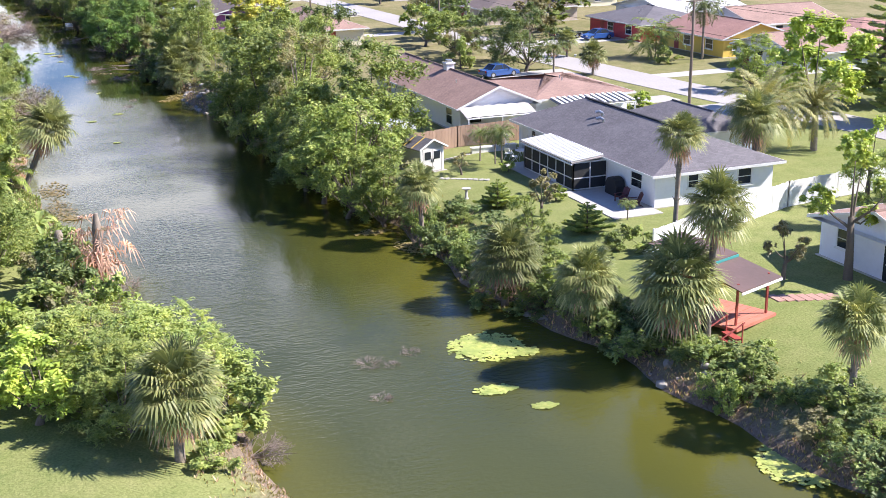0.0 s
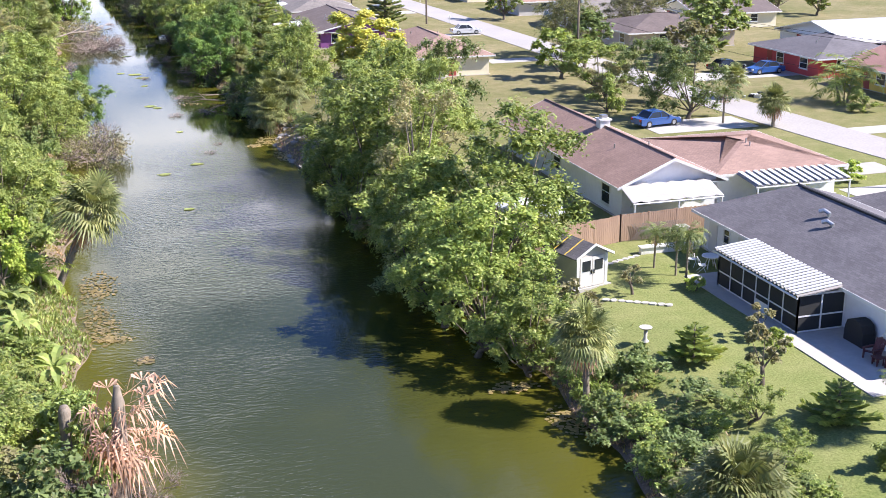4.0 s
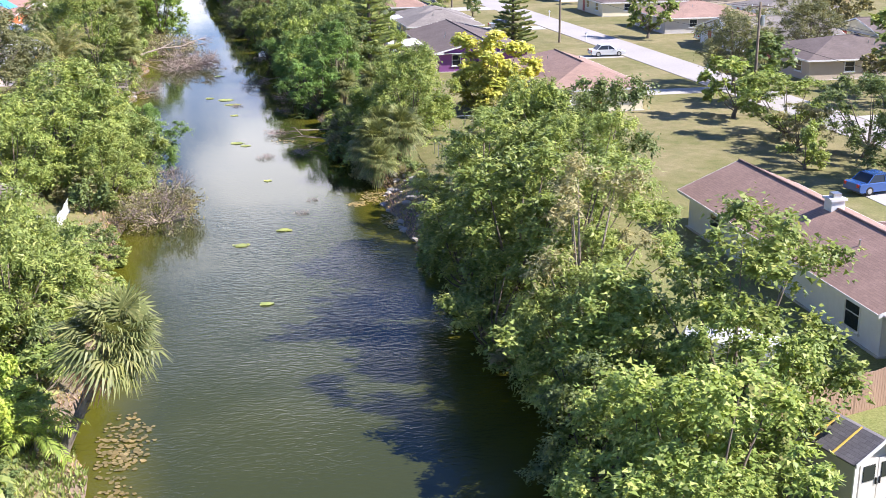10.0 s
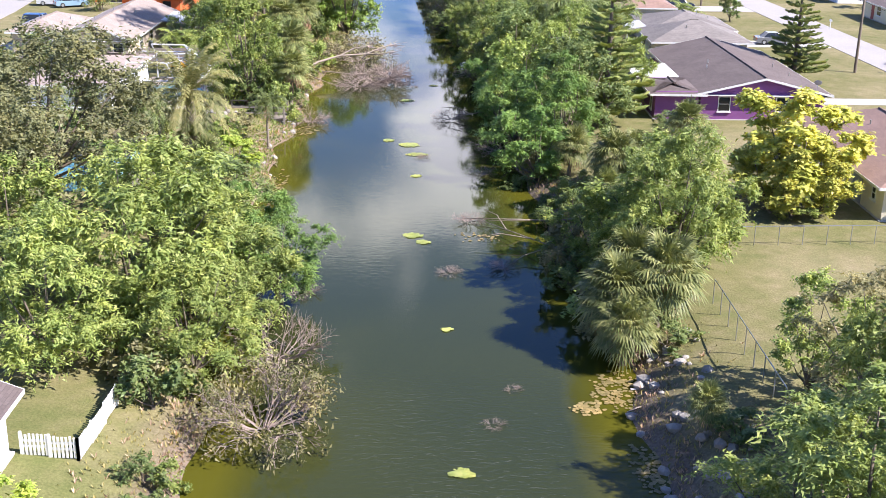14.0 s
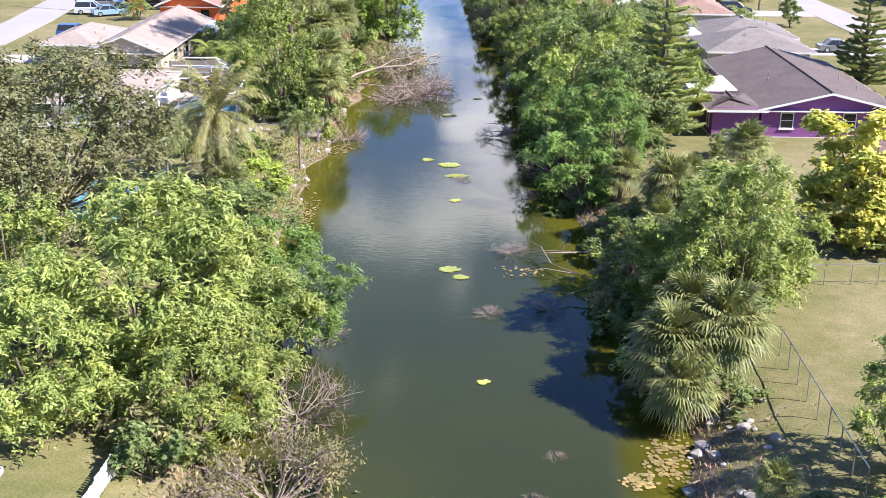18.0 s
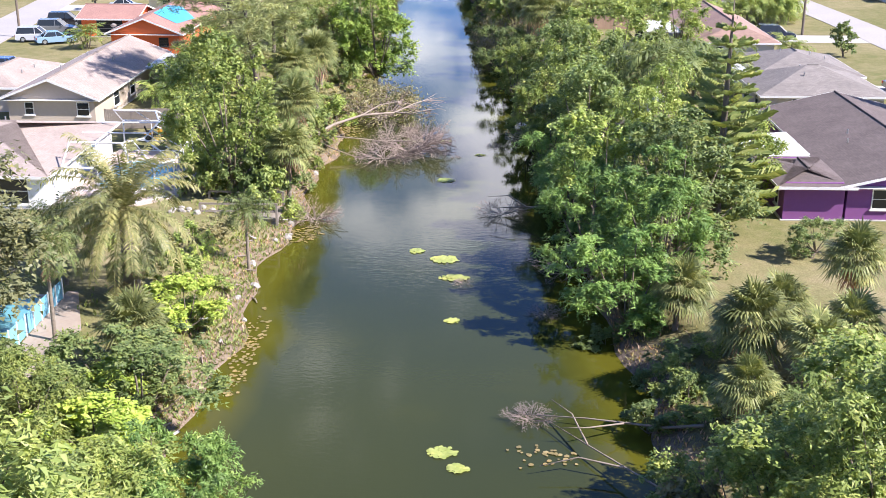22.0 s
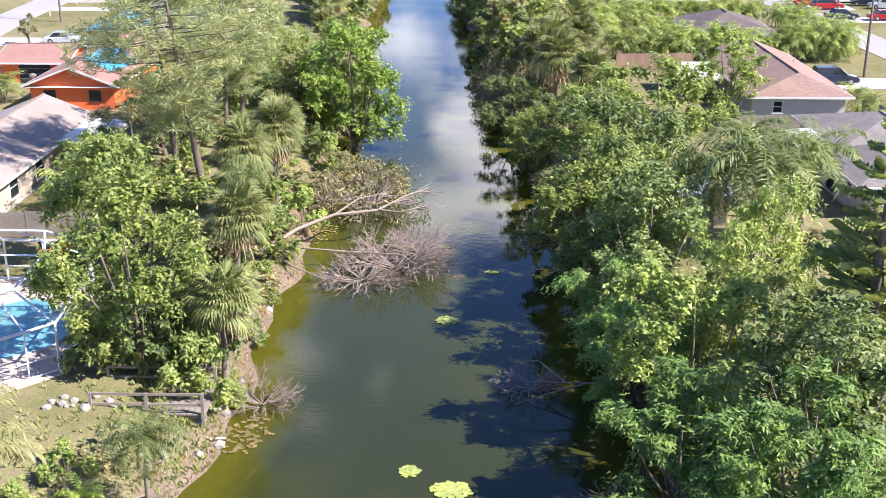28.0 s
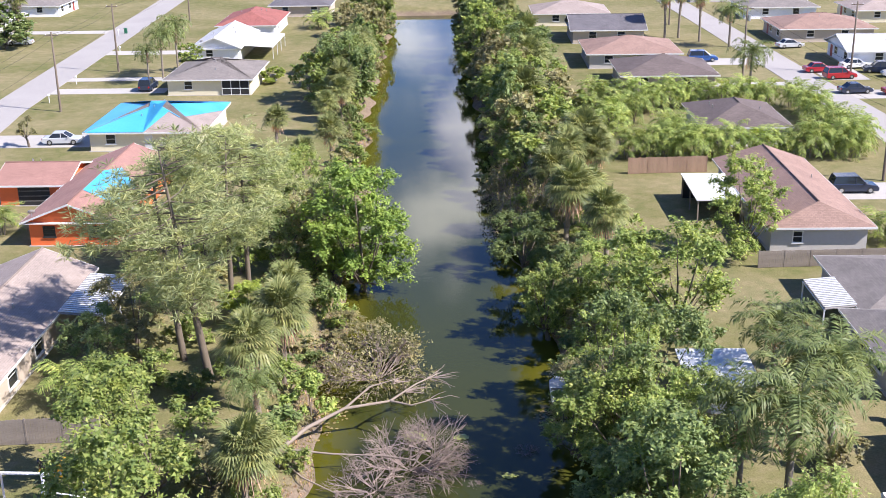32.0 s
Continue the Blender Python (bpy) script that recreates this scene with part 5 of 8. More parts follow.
# across the streets
ACROSS = [
    ("red", W_RED, "charcoal", "hip_y", (86, 98, 139, 153)), ("yellow", W_YELLOW, "rust", "gable_y", (87, 97, 121, 135)), ("white", W_PALE, "brown", "gable_x", (86, 98, 106, 117)),
    ("white", W_WHITE, "white", "gable_x", (98, 112, 150, 166)), ("tan", W_TAN, "plum", "hip_x", (76, 92, 168, 181)), ("white", W_WHITE, "grey", "gable_x", (78, 92, 190, 203)),
    ("grey", W_GREY, "brown", "hip_x", (77, 92, 214, 227)), ("cream", W_CREAM, "plum", "hip_x", (76, 91, 240, 254)), ("white", W_WHITE, "tan", "gable_x", (77, 92, 268, 281)),
    ("grey", W_PALE, "grey", "hip_x", (76, 91, 296, 309)), ("pale blue", W_WHITE, "white", "gable_x", (70.5, 86, 327, 338)), ("tan", W_TAN, "brown", "hip_x", (66, 82, 350, 363)),
    ("white", W_WHITE, "grey", "hip_x", (66, 80, 378, 391)), ("grey", W_GREY, "plum", "hip_x", (60, 76, 404, 418)), ("pale", W_PALE, "charcoal", "gable_x", (-92, -79, 366, 380)),
    ("white", W_WHITE, "grey", "hip_x", (-90, -76, 392, 405)), ("tan", W_TAN, "tan", "hip_x", (-86, -72, 330, 343)), ("white", W_WHITE, "brown", "hip_x", (-84, -70, 296, 309)),
    ("white", W_WHITE, "charcoal", "hip_x", (-14, 0, 432, 444)), ("cream", W_CREAM, "brown", "hip_x", (8, 22, 434, 446)), ("tan", W_TAN, "grey", "gable_x", (30, 44, 436, 448)),
    ("white", W_WHITE, "brown", "hip_x", (-40, -26, 436, 448)), ("grey", W_GREY, "rust", "hip_x", (100, 114, 112, 126)), ("white", W_WHITE, "brown", "gable_x", (100, 114, 132, 145)),
    ("cream", W_CREAM, "plum", "gable_x", (96, 110, 186, 198)), ("white", W_WHITE, "grey", "hip_x", (96, 110, 220, 232)), ("tan", W_TAN, "brown", "hip_x", (96, 110, 256, 268)),
    ("white", W_WHITE, "white", "gable_x", (94, 108, 300, 312)), ("grey", W_GREY, "charcoal", "hip_x", (94, 108, 340, 352)), ("cream", W_CREAM, "tan", "hip_x", (86, 100, 372, 384)),
]
for colour, wm_, rf, st, fp in ACROSS:
    side = "w" if fp[0] > 0 else "e"
    cy = (fp[2] + fp[3]) / 2
    house(f"{colour} house with {rf} shingle roof across the street", fp, st, wm_, ROOF[rf], 2.4, 1.8, windows=((side, cy - 4, 1.6, 0.8, 1.3), (side, cy + 1, 1.6, 0.8, 1.3), ("s", (fp[0] + fp[1]) / 2 - 3, 1.3, 0.9, 1.2), ("s", (fp[0] + fp[1]) / 2 + 3, 1.3, 0.9, 1.2)), doors=((side, cy + 3.4, 1.0, 2.05, RED_PAINT),), vents=2)


# ---- planting ----
TREES = [
    ("sabal", 26.1, 68.2, 4.7, 1.8), ("sabal", 26.2, 55.6, 3.9, 2.6), ("bush", 25.8, 55.0, 1.6, 1.7), ("bush", 27.6, 53.0, 1.7, 1.8), ("bush", 29.0, 48.2, 1.7, 1.6), ("bush", 26.4, 58.4, 1.6, 1.6), ("bush", 28.4, 46.0, 1.5, 1.6), ("sabal", 28.0, 50.0, 3.4, 2.2), ("sabal", 29.9, 44.1, 5.3, 2.7), ("sabal", 31.3, 43.5, 8.4, 1.9),
    ("sabal", 39.3, 58.6, 7.2, 1.8), ("sabal", 32.8, 35.1, 4.7, 1.8), ("sabal", 5.6, 41.6, 3.9, 2.6), ("date", 56.3, 72.7, 6.0, 3.2),
    ("date", 62.7, 74.1, 4.9, 2.3), ("sabal", 51.6, 67.0, 5.6, 2.5), ("queen", 84.2, 121.4, 7.5, 2.5), ("areca", 79.9, 125.3, 6.0, 2.9), ("lime", 73.9, 87.8, 9.6, 4.3),
    ("thin", 43.1, 47.3, 8.5, 2.6), ("thin", 54.5, 58.8, 6.5, 1.9), ("citrus", 39.9, 48.8, 3.6, 1.4), ("norf_small", 32.1, 69.3, 1.9, 1.4), ("norf_small", 34.7, 61.5, 1.9, 1.4),
    ("broad", 24.9, 79.0, 8.6, 4.4), ("broad", 29.4, 86.9, 9.6, 4.8), ("broad", 27.4, 83.6, 7.6, 3.4), ("bare", 25.4, 94.6, 11.6, 3.2), ("willow", 24.6, 92.4, 7.6, 3.6), ("broad", 25.2, 103.1, 9.6, 5.1), ("cyp", 29.0, 106.0, 10.8, 3.2), ("cyp", 25.8, 112.5, 9.8, 4.0),
    ("broad", 25.9, 147.6, 7.4, 4.2), ("dark", 60.3, 122.5, 7.9, 3.7), ("broad", 58.1, 139.8, 5.8, 4.4), ("round", 54.4, 128.1, 3.7, 2.0),
    ("willow", 6.0, 48.4, 4.4, 4.0), ("willow", 3.0, 49.0, 4.2, 3.6), ("willow", 7.4, 52.0, 3.2, 2.8), ("round", 8.6, 48.0, 2.6, 2.3), ("twigs", 8.6, 43.0, 0.8, 1.8), ("round", 8.2, 44.8, 3.0, 2.4), ("bush", 6.6, 41.0, 1.1, 1.3), ("willow", 4.2, 44.6, 3.8, 2.8), ("round", 3.6, 45.6, 3.0, 2.4), ("broad", -0.2, 66.6, 6.3, 2.8), ("lime", 0.6, 46.5, 4.4, 2.4), ("lime", -1.2, 49.5, 4.7, 2.4), ("lime", -0.4, 91.4, 5.3, 1.5),
    ("willow", -1.0, 103.0, 7.6, 4.2), ("dark", -1.8, 156.0, 5.0, 3.5), ("oak", -11.5, 154.9, 12.4, 7.0), ("oak", -13.0, 146.4, 10.6, 5.6), ("willow", -2.0, 137.6, 9.3, 5.8), ("date", -5.2, 168.6, 7.0, 3.5),
    ("broad", -4.3, 188.2, 11.3, 4.4), ("maple", 1.6, 236.4, 12.2, 5.0), ("norf", 50.4, 203.1, 11.5, 2.8), ("yellow", 36.8, 158.4, 8.4, 4.3), ("yellow", 35.0, 156.6, 5.4, 2.8), ("yellow", 38.0, 156.2, 5.0, 2.4), ("willow", 26.2, 145.2, 8.4, 4.0),
    ("sabal", 21.8, 138.2, 4.6, 2.6), ("sabal", 24.0, 138.8, 4.4, 2.4), ("willow", 30.4, 122.4, 8.8, 3.6), ("broad", 30.4, 117.6, 10.0, 4.0), ("lime", 30.6, 120.4, 7.8, 2.2), ("cypress", 22.6, 171.6, 8.6, 3.6),
    ("lime", -2.8, 156.4, 2.8, 2.2), ("lime", -1.9, 165.6, 3.2, 1.9), ("sabal", -2.6, 160.4, 2.9, 2.5), ("lime", -1.8, 151.8, 3.5, 2.3), ("queen", -7.4, 163.1, 5.7, 1.6), ("queen", -0.7, 176.7, 4.6, 1.6),
    ("sabal", -0.2, 188.9, 5.8, 1.9), ("sabal", -2.0, 216.8, 7.1, 2.5), ("norf", 27.6, 181.6, 14.6, 3.4), ("sabal", 25.4, 160.6, 4.2, 2.1),
    ("sabal", 31.2, 166.0, 5.3, 1.8), ("broad", 23.4, 146.8, 5.2, 2.6), ("dark", 21.0, 194.4, 9.1, 4.2), ("broad", 19.6, 205.1, 7.4, 3.5), ("queen", 30.5, 207.5, 6.6, 3.2),
    ("pine", -8.0, 229.6, 13.4, 4.6), ("pine", -7.2, 232.6, 12.6, 4.4), ("sabal", -2.9, 211.3, 6.3, 2.4), ("sabal", -2.4, 223.1, 5.3, 2.3),
    ("broad", -7.8, 200.2, 8.9, 4.4), ("olive", -2.3, 239.3, 8.0, 3.6), ("dark", -6.0, 303.7, 11.1, 5.0), ("sabal", -11.8, 277.3, 4.4, 2.0), ("sabal", -6.8, 284.6, 5.0, 2.1),
    ("broad", 14.6, 334.8, 9.1, 5.0), ("dark", 19.2, 320.2, 8.5, 5.2), ("broad", 16.5, 299.1, 8.3, 4.6), ("willow", 16.4, 273.5, 6.5, 4.1), ("olive", 19.9, 268.9, 6.4, 4.2),
    ("sabal", 19.3, 242.6, 8.3, 2.6), ("sabal", 21.9, 249.0, 5.5, 2.6), ("sabal", 18.7, 250.0, 8.0, 2.5), ("broad", 25.2, 221.7, 9.8, 4.8), ("broad", 34.0, 240.0, 9.0, 4.1),
    ("queen", 26.6, 196.4, 9.4, 3.4), ("queen", 24.6, 198.0, 8.6, 2.6), ("broad", 20.0, 214.3, 7.3, 3.4), ("dark", 21.2, 207.4, 10.4, 3.8), ("broad", 21.6, 200.4, 8.8, 3.4),
]
for kind, x, y, h, r in TREES:
    plant(kind, x, y, h, r)

# more trees of the west bank and of the yards
for kind, x, y, h, r in (
    ("broad", -4.5, 60.5, 6.5, 3.4), ("broad", -3.5, 72.5, 6.0, 3.2), ("dark", -8.0, 67.0, 7.5, 3.8), ("willow", -4.0, 80.0, 3.2, 2.4), ("lime", -3.6, 86.0, 2.6, 1.8), ("broad", -6.5, 93.0, 7.0, 3.6), ("willow", -4.5, 100.5, 7.8, 4.4), ("dark", -10.5, 104.0, 8.2, 4.2),
    ("willow", -9.0, 97.0, 8.0, 4.0), ("willow", -5.0, 132.5, 7.0, 4.2), ("broad", -9.0, 140.0, 8.0, 4.0), ("willow", 0.4, 144.5, 5.5, 3.2), ("dark", -16, 166.0, 9.5, 5.0), ("oak", -19.5, 156.0, 11.0, 6.0),
    ("broad", 24.8, 89.0, 8.0, 4.0), ("broad", 29.4, 130.2, 5.6, 2.4), ("cyp", 28.0, 99.0, 10.2, 3.8), ("broad", 28.2, 111.0, 9.0, 4.0), ("cyp", 24.8, 117.2, 7.4, 3.2), ("bare", 32.0, 124.6, 8.6, 3.0), ("bare", 29.6, 127.0, 7.0, 2.6), ("dark", 34.0, 119.6, 10.0, 3.8), ("broad", 35.4, 124.0, 7.4, 3.0),
    ("dark", 24.5, 176.0, 9.0, 4.0), ("broad", 20.6, 183.0, 8.6, 3.8), ("willow", 24.5, 187.5, 9.4, 3.8), ("cypress", 19.2, 191.0, 6.6, 3.0), ("olive", 18.8, 210.0, 5.4, 3.0),
    ("oak", 66.0, 166.0, 9.0, 5.0), ("dark", 61.0, 131.0, 7.4, 3.8), ("far", 58.0, 149.0, 6.5, 3.8), ("far", 64.0, 156.0, 7.0, 4.0), ("olive", 57.0, 134.0, 4.6, 2.6), ("far", 82.0, 158.0, 8.0, 5.0), ("far", 76.0, 152.0, 6.0, 3.6), ("far", 92.0, 172.0, 9.0, 5.0), ("oak", 84.0, 184.0, 8.0, 5.0),
    ("broad", 76.0, 100.0, 6.0, 3.4), ("norf", 82.0, 88.0, 12.5, 3.4), ("norf", 77.0, 79.0, 12.0, 3.2), ("lime", 58.0, 56.0, 6.0, 3.0), ("broad", 52.0, 54.5, 5.0, 2.4), ("round", 78.5, 120.5, 2.0, 1.7), ("lime", 60.5, 97.0, 1.6, 1.6), ("round", 57.5, 96.5, 1.8, 1.5),
    ("citrus", 33.4, 78.6, 1.9, 0.9), ("citrus", 36.4, 70.8, 2.0, 1.0), ("citrus", 33.6, 65.6, 3.0, 1.2), ("broad", 31.0, 62.6, 2.8, 1.4), ("round", 34.4, 57.0, 1.5, 1.4), ("round", 35.8, 56.6, 1.4, 1.3), ("broad", 29.6, 58.0, 2.6, 1.4), ("lime", 28.6, 53.0, 2.2, 1.4),
    ("queen", 36.6, 82.4, 2.6, 1.0), ("queen", 37.2, 80.8, 2.8, 1.0), ("queen", 37.0, 79.2, 3.4, 1.1), ("lime", 37.0, 78.0, 0.9, 0.6), ("lime", 36.4, 68.9, 1.2, 0.7), ("queen", 38.3, 62.6, 1.3, 0.7), ("sabal", 70.4, 131.0, 3.2, 1.8), ("sabal", 66.0, 116.5, 3.4, 1.9), ("queen", 62.5, 119.5, 3.6, 1.8),
    ("olive", 33.0, 215.5, 4.2, 2.0), ("queen", 31.5, 205.0, 7.6, 3.2), ("far", 54.5, 246.0, 4.0, 2.0), ("areca", 47.5, 243.0, 3.6, 2.0), ("queen", 49.0, 301.0, 8.2, 3.0), ("queen", 56.0, 346.0, 7.5, 3.2), ("sabal", 52.0, 352.0, 9.0, 2.4), ("sabal", 49.0, 356.0, 9.4, 2.4), ("sabal", 46.0, 353.0, 8.8, 2.4),
    ("queen", -36.5, 322.5, 8.0, 2.6), ("queen", -34.8, 325.5, 9.0, 2.6), ("queen", -37.5, 318.0, 6.0, 2.2), ("far", -33.5, 329.0, 4.6, 2.4), ("citrus", -42.2, 280.0, 4.2, 1.6), ("areca", -33.0, 247.0, 3.6, 2.0), ("olive", -13.5, 222.0, 6.0, 3.0), ("dark", -12.5, 227.5, 6.5, 3.2), ("broad", -17.0, 240.0, 5.0, 2.6),
    ("sabal", -1.5, 199.0, 6.2, 2.2), ("queen", -2.2, 206.5, 5.4, 1.8), ("areca", -11.8, 210.0, 4.0, 2.0), ("areca", -15.0, 212.5, 3.6, 2.0), ("lime", -6.2, 225.5, 3.4, 2.2), ("dark", -5.0, 237.5, 7.0, 3.6), ("broad", -6.0, 246.0, 8.0, 3.8), ("olive", -1.8, 249.0, 5.6, 3.0), ("pine", -11.0, 234.5, 12.0, 4.4),
    ("far", -13.0, 326.0, 4.0, 2.2), ("lime", -18.5, 318.0, 2.6, 2.0), ("areca", -17.5, 372.0, 4.6, 3.0), ("sabal", -6.6, 262.0, 4.8, 2.0), ("sabal", -4.6, 270.5, 5.6, 2.2), ("sabal", -5.6, 292.0, 6.0, 2.2), ("sabal", -6.2, 313.0, 6.4, 2.2), ("sabal", 22.2, 236.5, 6.6, 2.5), ("sabal", 20.6, 256.5, 7.2, 2.5), ("sabal", 23.5, 258.0, 6.4, 2.4), ("sabal", 22.8, 264.0, 6.6, 2.4),
):
    plant(kind, x, y, h, r)

# undergrowth below the pines and in the wild strip behind the dock
for kind, x, y, h, r in (
    ("bush", -5.5, 190.5, 2.2, 2.0), ("bush", -3.0, 191.5, 2.6, 2.0), ("bush", -6.8, 194.5, 2.4, 2.2), ("bush", -3.6, 196.0, 3.0, 2.4), ("bush", -9.0, 199.0, 2.6, 2.2), ("bush", -4.0, 202.0, 3.0, 2.4), ("bush", -8.5, 204.5, 2.4, 2.0), ("bush", -10.5, 215.0, 2.6, 2.2), ("bush", -7.5, 213.0, 2.0, 1.8),
    ("bush", -12.5, 219.0, 3.0, 2.4), ("bush", -4.5, 216.5, 2.4, 2.0), ("bush", -9.5, 222.5, 2.6, 2.2), ("bush", -4.0, 227.5, 3.2, 2.6), ("bush", -11.5, 230.5, 3.4, 2.6), ("bush", -8.5, 236.0, 3.2, 2.4), ("bush", -13.0, 241.0, 3.0, 2.6), ("bush", -9.5, 243.5, 3.2, 2.4), ("bush", -15.5, 246.0, 2.6, 2.2), ("broad", -9.0, 250.5, 7.0, 3.4), ("broad", -6.0, 256.5, 6.2, 3.0), ("dark", -1.8, 242.0, 7.2, 3.2), ("olive", 2.2, 224.5, 3.2, 2.6), ("dark", -15.0, 217.0, 4.8, 2.6),
    ("broad", 22.0, 226.5, 7.2, 3.4), ("dark", 19.2, 231.0, 6.0, 3.0), ("broad", 21.6, 243.5, 5.0, 2.6), ("bush", 24.5, 247.0, 2.8, 2.2), ("bush", 24.0, 228.5, 3.0, 2.4), ("bush", 27.0, 218.5, 2.6, 2.0), ("queen", 30.0, 212.5, 6.6, 2.8), ("bush", 31.5, 203.5, 2.2, 2.0), ("bush", 28.8, 190.5, 3.2, 2.6), ("broad", 30.2, 187.6, 6.4, 3.0), ("dark", 32.2, 176.6, 2.6, 1.8), ("sabal", 29.6, 160.8, 3.6, 1.8),
    ("sabal", 24.2, 156.0, 2.7, 1.7), ("sabal", 27.6, 158.6, 3.2, 1.9), ("dark", 25.8, 154.0, 2.4, 1.7), ("scrub", 28.6, 156.0, 1.5, 1.5), ("scrub", 24.2, 163.4, 1.4, 1.5), ("scrub", 22.0, 163.2, 1.2, 1.4), ("scrub", 23.2, 153.4, 1.4, 1.5), ("broad", 29.8, 153.4, 2.8, 1.9), ("dark", 28.8, 150.6, 3.4, 2.2), ("scrub", 26.2, 157.4, 1.0, 1.3),
    ("bush", -5.8, 187.4, 3.0, 2.0), ("bush", -3.2, 187.8, 3.4, 2.0), ("willow", -1.6, 190.6, 4.6, 2.2), ("broad", -6.4, 191.8, 5.4, 2.6), ("bush", -3.2, 180.4, 1.4, 1.4), ("young", -3.2, 176.6, 0.9, 0.9), ("bush", -4.4, 178.6, 1.2, 1.2), ("round", -5.6, 176.0, 1.2, 1.0), ("bush", -1.6, 172.4, 0.9, 1.0),
    ("bush", -3.8, 164.5, 2.0, 1.8), ("bush", -5.4, 168.8, 2.2, 1.8), ("bush", -3.6, 171.2, 2.0, 1.8), ("queen", -9.4, 170.6, 4.6, 1.9), ("queen", -8.6, 172.8, 4.2, 1.8), ("queen", -4.6, 168.0, 3.0, 1.6), ("bush", -9.8, 175.6, 2.2, 1.8), ("bush", -7.4, 156.8, 2.6, 2.2), ("willow", -4.6, 152.4, 4.4, 2.8), ("lime", -0.6, 149.8, 3.0, 2.0),
):
    plant(kind, x, y, h, r)

# wild growth along both banks
rng = random.Random(5)
for side in (-1, 1):
    y = 30.0 if side > 0 else 46.0
    while y < 395:
        l, r = edges(y)
        d = rng.uniform(-0.3, 3.0) if side > 0 and y > 96 else rng.uniform(0.5, 3.6)
        x = r + d if side > 0 else l - d
        clear = (side < 0 and (160 < y < 182 or 74 < y < 94 or 118 < y < 126)) or (side > 0 and (y < 72 or 119 < y < 138 or 149 < y < 166))
        if rng.random() < (0.4 if clear else 0.9):
            k = 0.5 if clear else 1
            plant("bush", x, y, rng.uniform(1.4, 3.4) * k, rng.uniform(1.5, 2.7) * (0.4 + 0.6 * k))
        y += rng.uniform(1.5, 3.0) * (1.0 if y < 250 else 1.5)
for y in np.arange(262, 397, 5.2):
    l, r = edges(y)
    plant("far", r + rng.uniform(1.6, 3.6), y + rng.uniform(-2, 2), rng.uniform(5.5, 9.5), rng.uniform(3, 4.6))
    plant(rng.choice(["far", "sabal", "far"]), r + rng.uniform(5, 9), y + rng.uniform(-2, 2), rng.uniform(5.5, 8.5), rng.uniform(2.8, 4.4))
    if y > 296:
        plant(rng.choice(["far", "far", "sabal"]), l - rng.uniform(1.8, 3.4), y + rng.uniform(-2, 2), rng.uniform(5, 9), rng.uniform(2.6, 4))
        plant("far", l - rng.uniform(4, 8), y + rng.uniform(-2, 2), rng.uniform(4, 7.5), rng.uniform(2.5, 3.6))
# yard and street trees in the distance
for k in range(70):
    x, y = rng.choice([(rng.uniform(70, 130), rng.uniform(160, 420)), (rng.uniform(-110, -64), rng.uniform(240, 440)), (rng.uniform(-60, 80), rng.uniform(428, 520))])
    if abs(x - np.interp(y, [160, 272, 367, 440], [66, 63.2, 58.5, 54])) < 6 or any(fp[0] - 3 < x < fp[1] + 3 and fp[2] - 3 < y < fp[3] + 3 for _, _, _, _, fp in ACROSS):
        continue
    plant(rng.choice(["far", "far", "sabal", "far", "oak" if k % 6 == 0 else "far"]), x, y, rng.uniform(4, 9), rng.uniform(2.5, 4.8))
# hedge of areca palms round the dark-roofed house
for k in range(17):
    plant("areca", 28.5 + 1.6 * k, 272.5 + rng.uniform(-0.8, 0.8), rng.uniform(4.0, 5.4))
for k in range(9):
    plant("areca", 55.0 + rng.uniform(-1, 1), 274 + 3.0 * k, rng.uniform(4.2, 5.8))
for k in range(13):
    plant("areca", 27.5 + 1.9 * k, 298 + rng.uniform(-1.2, 1.2), rng.uniform(4.2, 5.8))
for k in range(8):
    plant("areca", 27 + rng.uniform(0, 8), 276 + 2.7 * k, rng.uniform(4.0, 5.5))
# dark ivy and low scrub on the shaded bank below the palms
for k in range(88):
    y = 27 + 45 * (k + rng.random()) / 88
    l, r = edges(y)
    d = rng.uniform(0.1, 4.2)
    plant("scrub", r + d, y, rng.uniform(0.7, 1.5) * (1.15 if d < 2 else 0.8), rng.uniform(0.9, 1.6))
for k in range(26):
    y = rng.choice([rng.uniform(118, 152), rng.uniform(184, 232)])
    plant("scrub", edges(y)[0] - rng.uniform(0.0, 1.6), y, rng.uniform(0.6, 1.3), rng.uniform(0.9, 1.5))
for k in range(40):
    y = rng.choice([rng.uniform(72, 120), rng.uniform(136, 172)])
    plant("scrub", edges(y)[1] + rng.uniform(-0.4, 1.8), y, rng.uniform(0.8, 1.8), rng.uniform(1.0, 1.7))
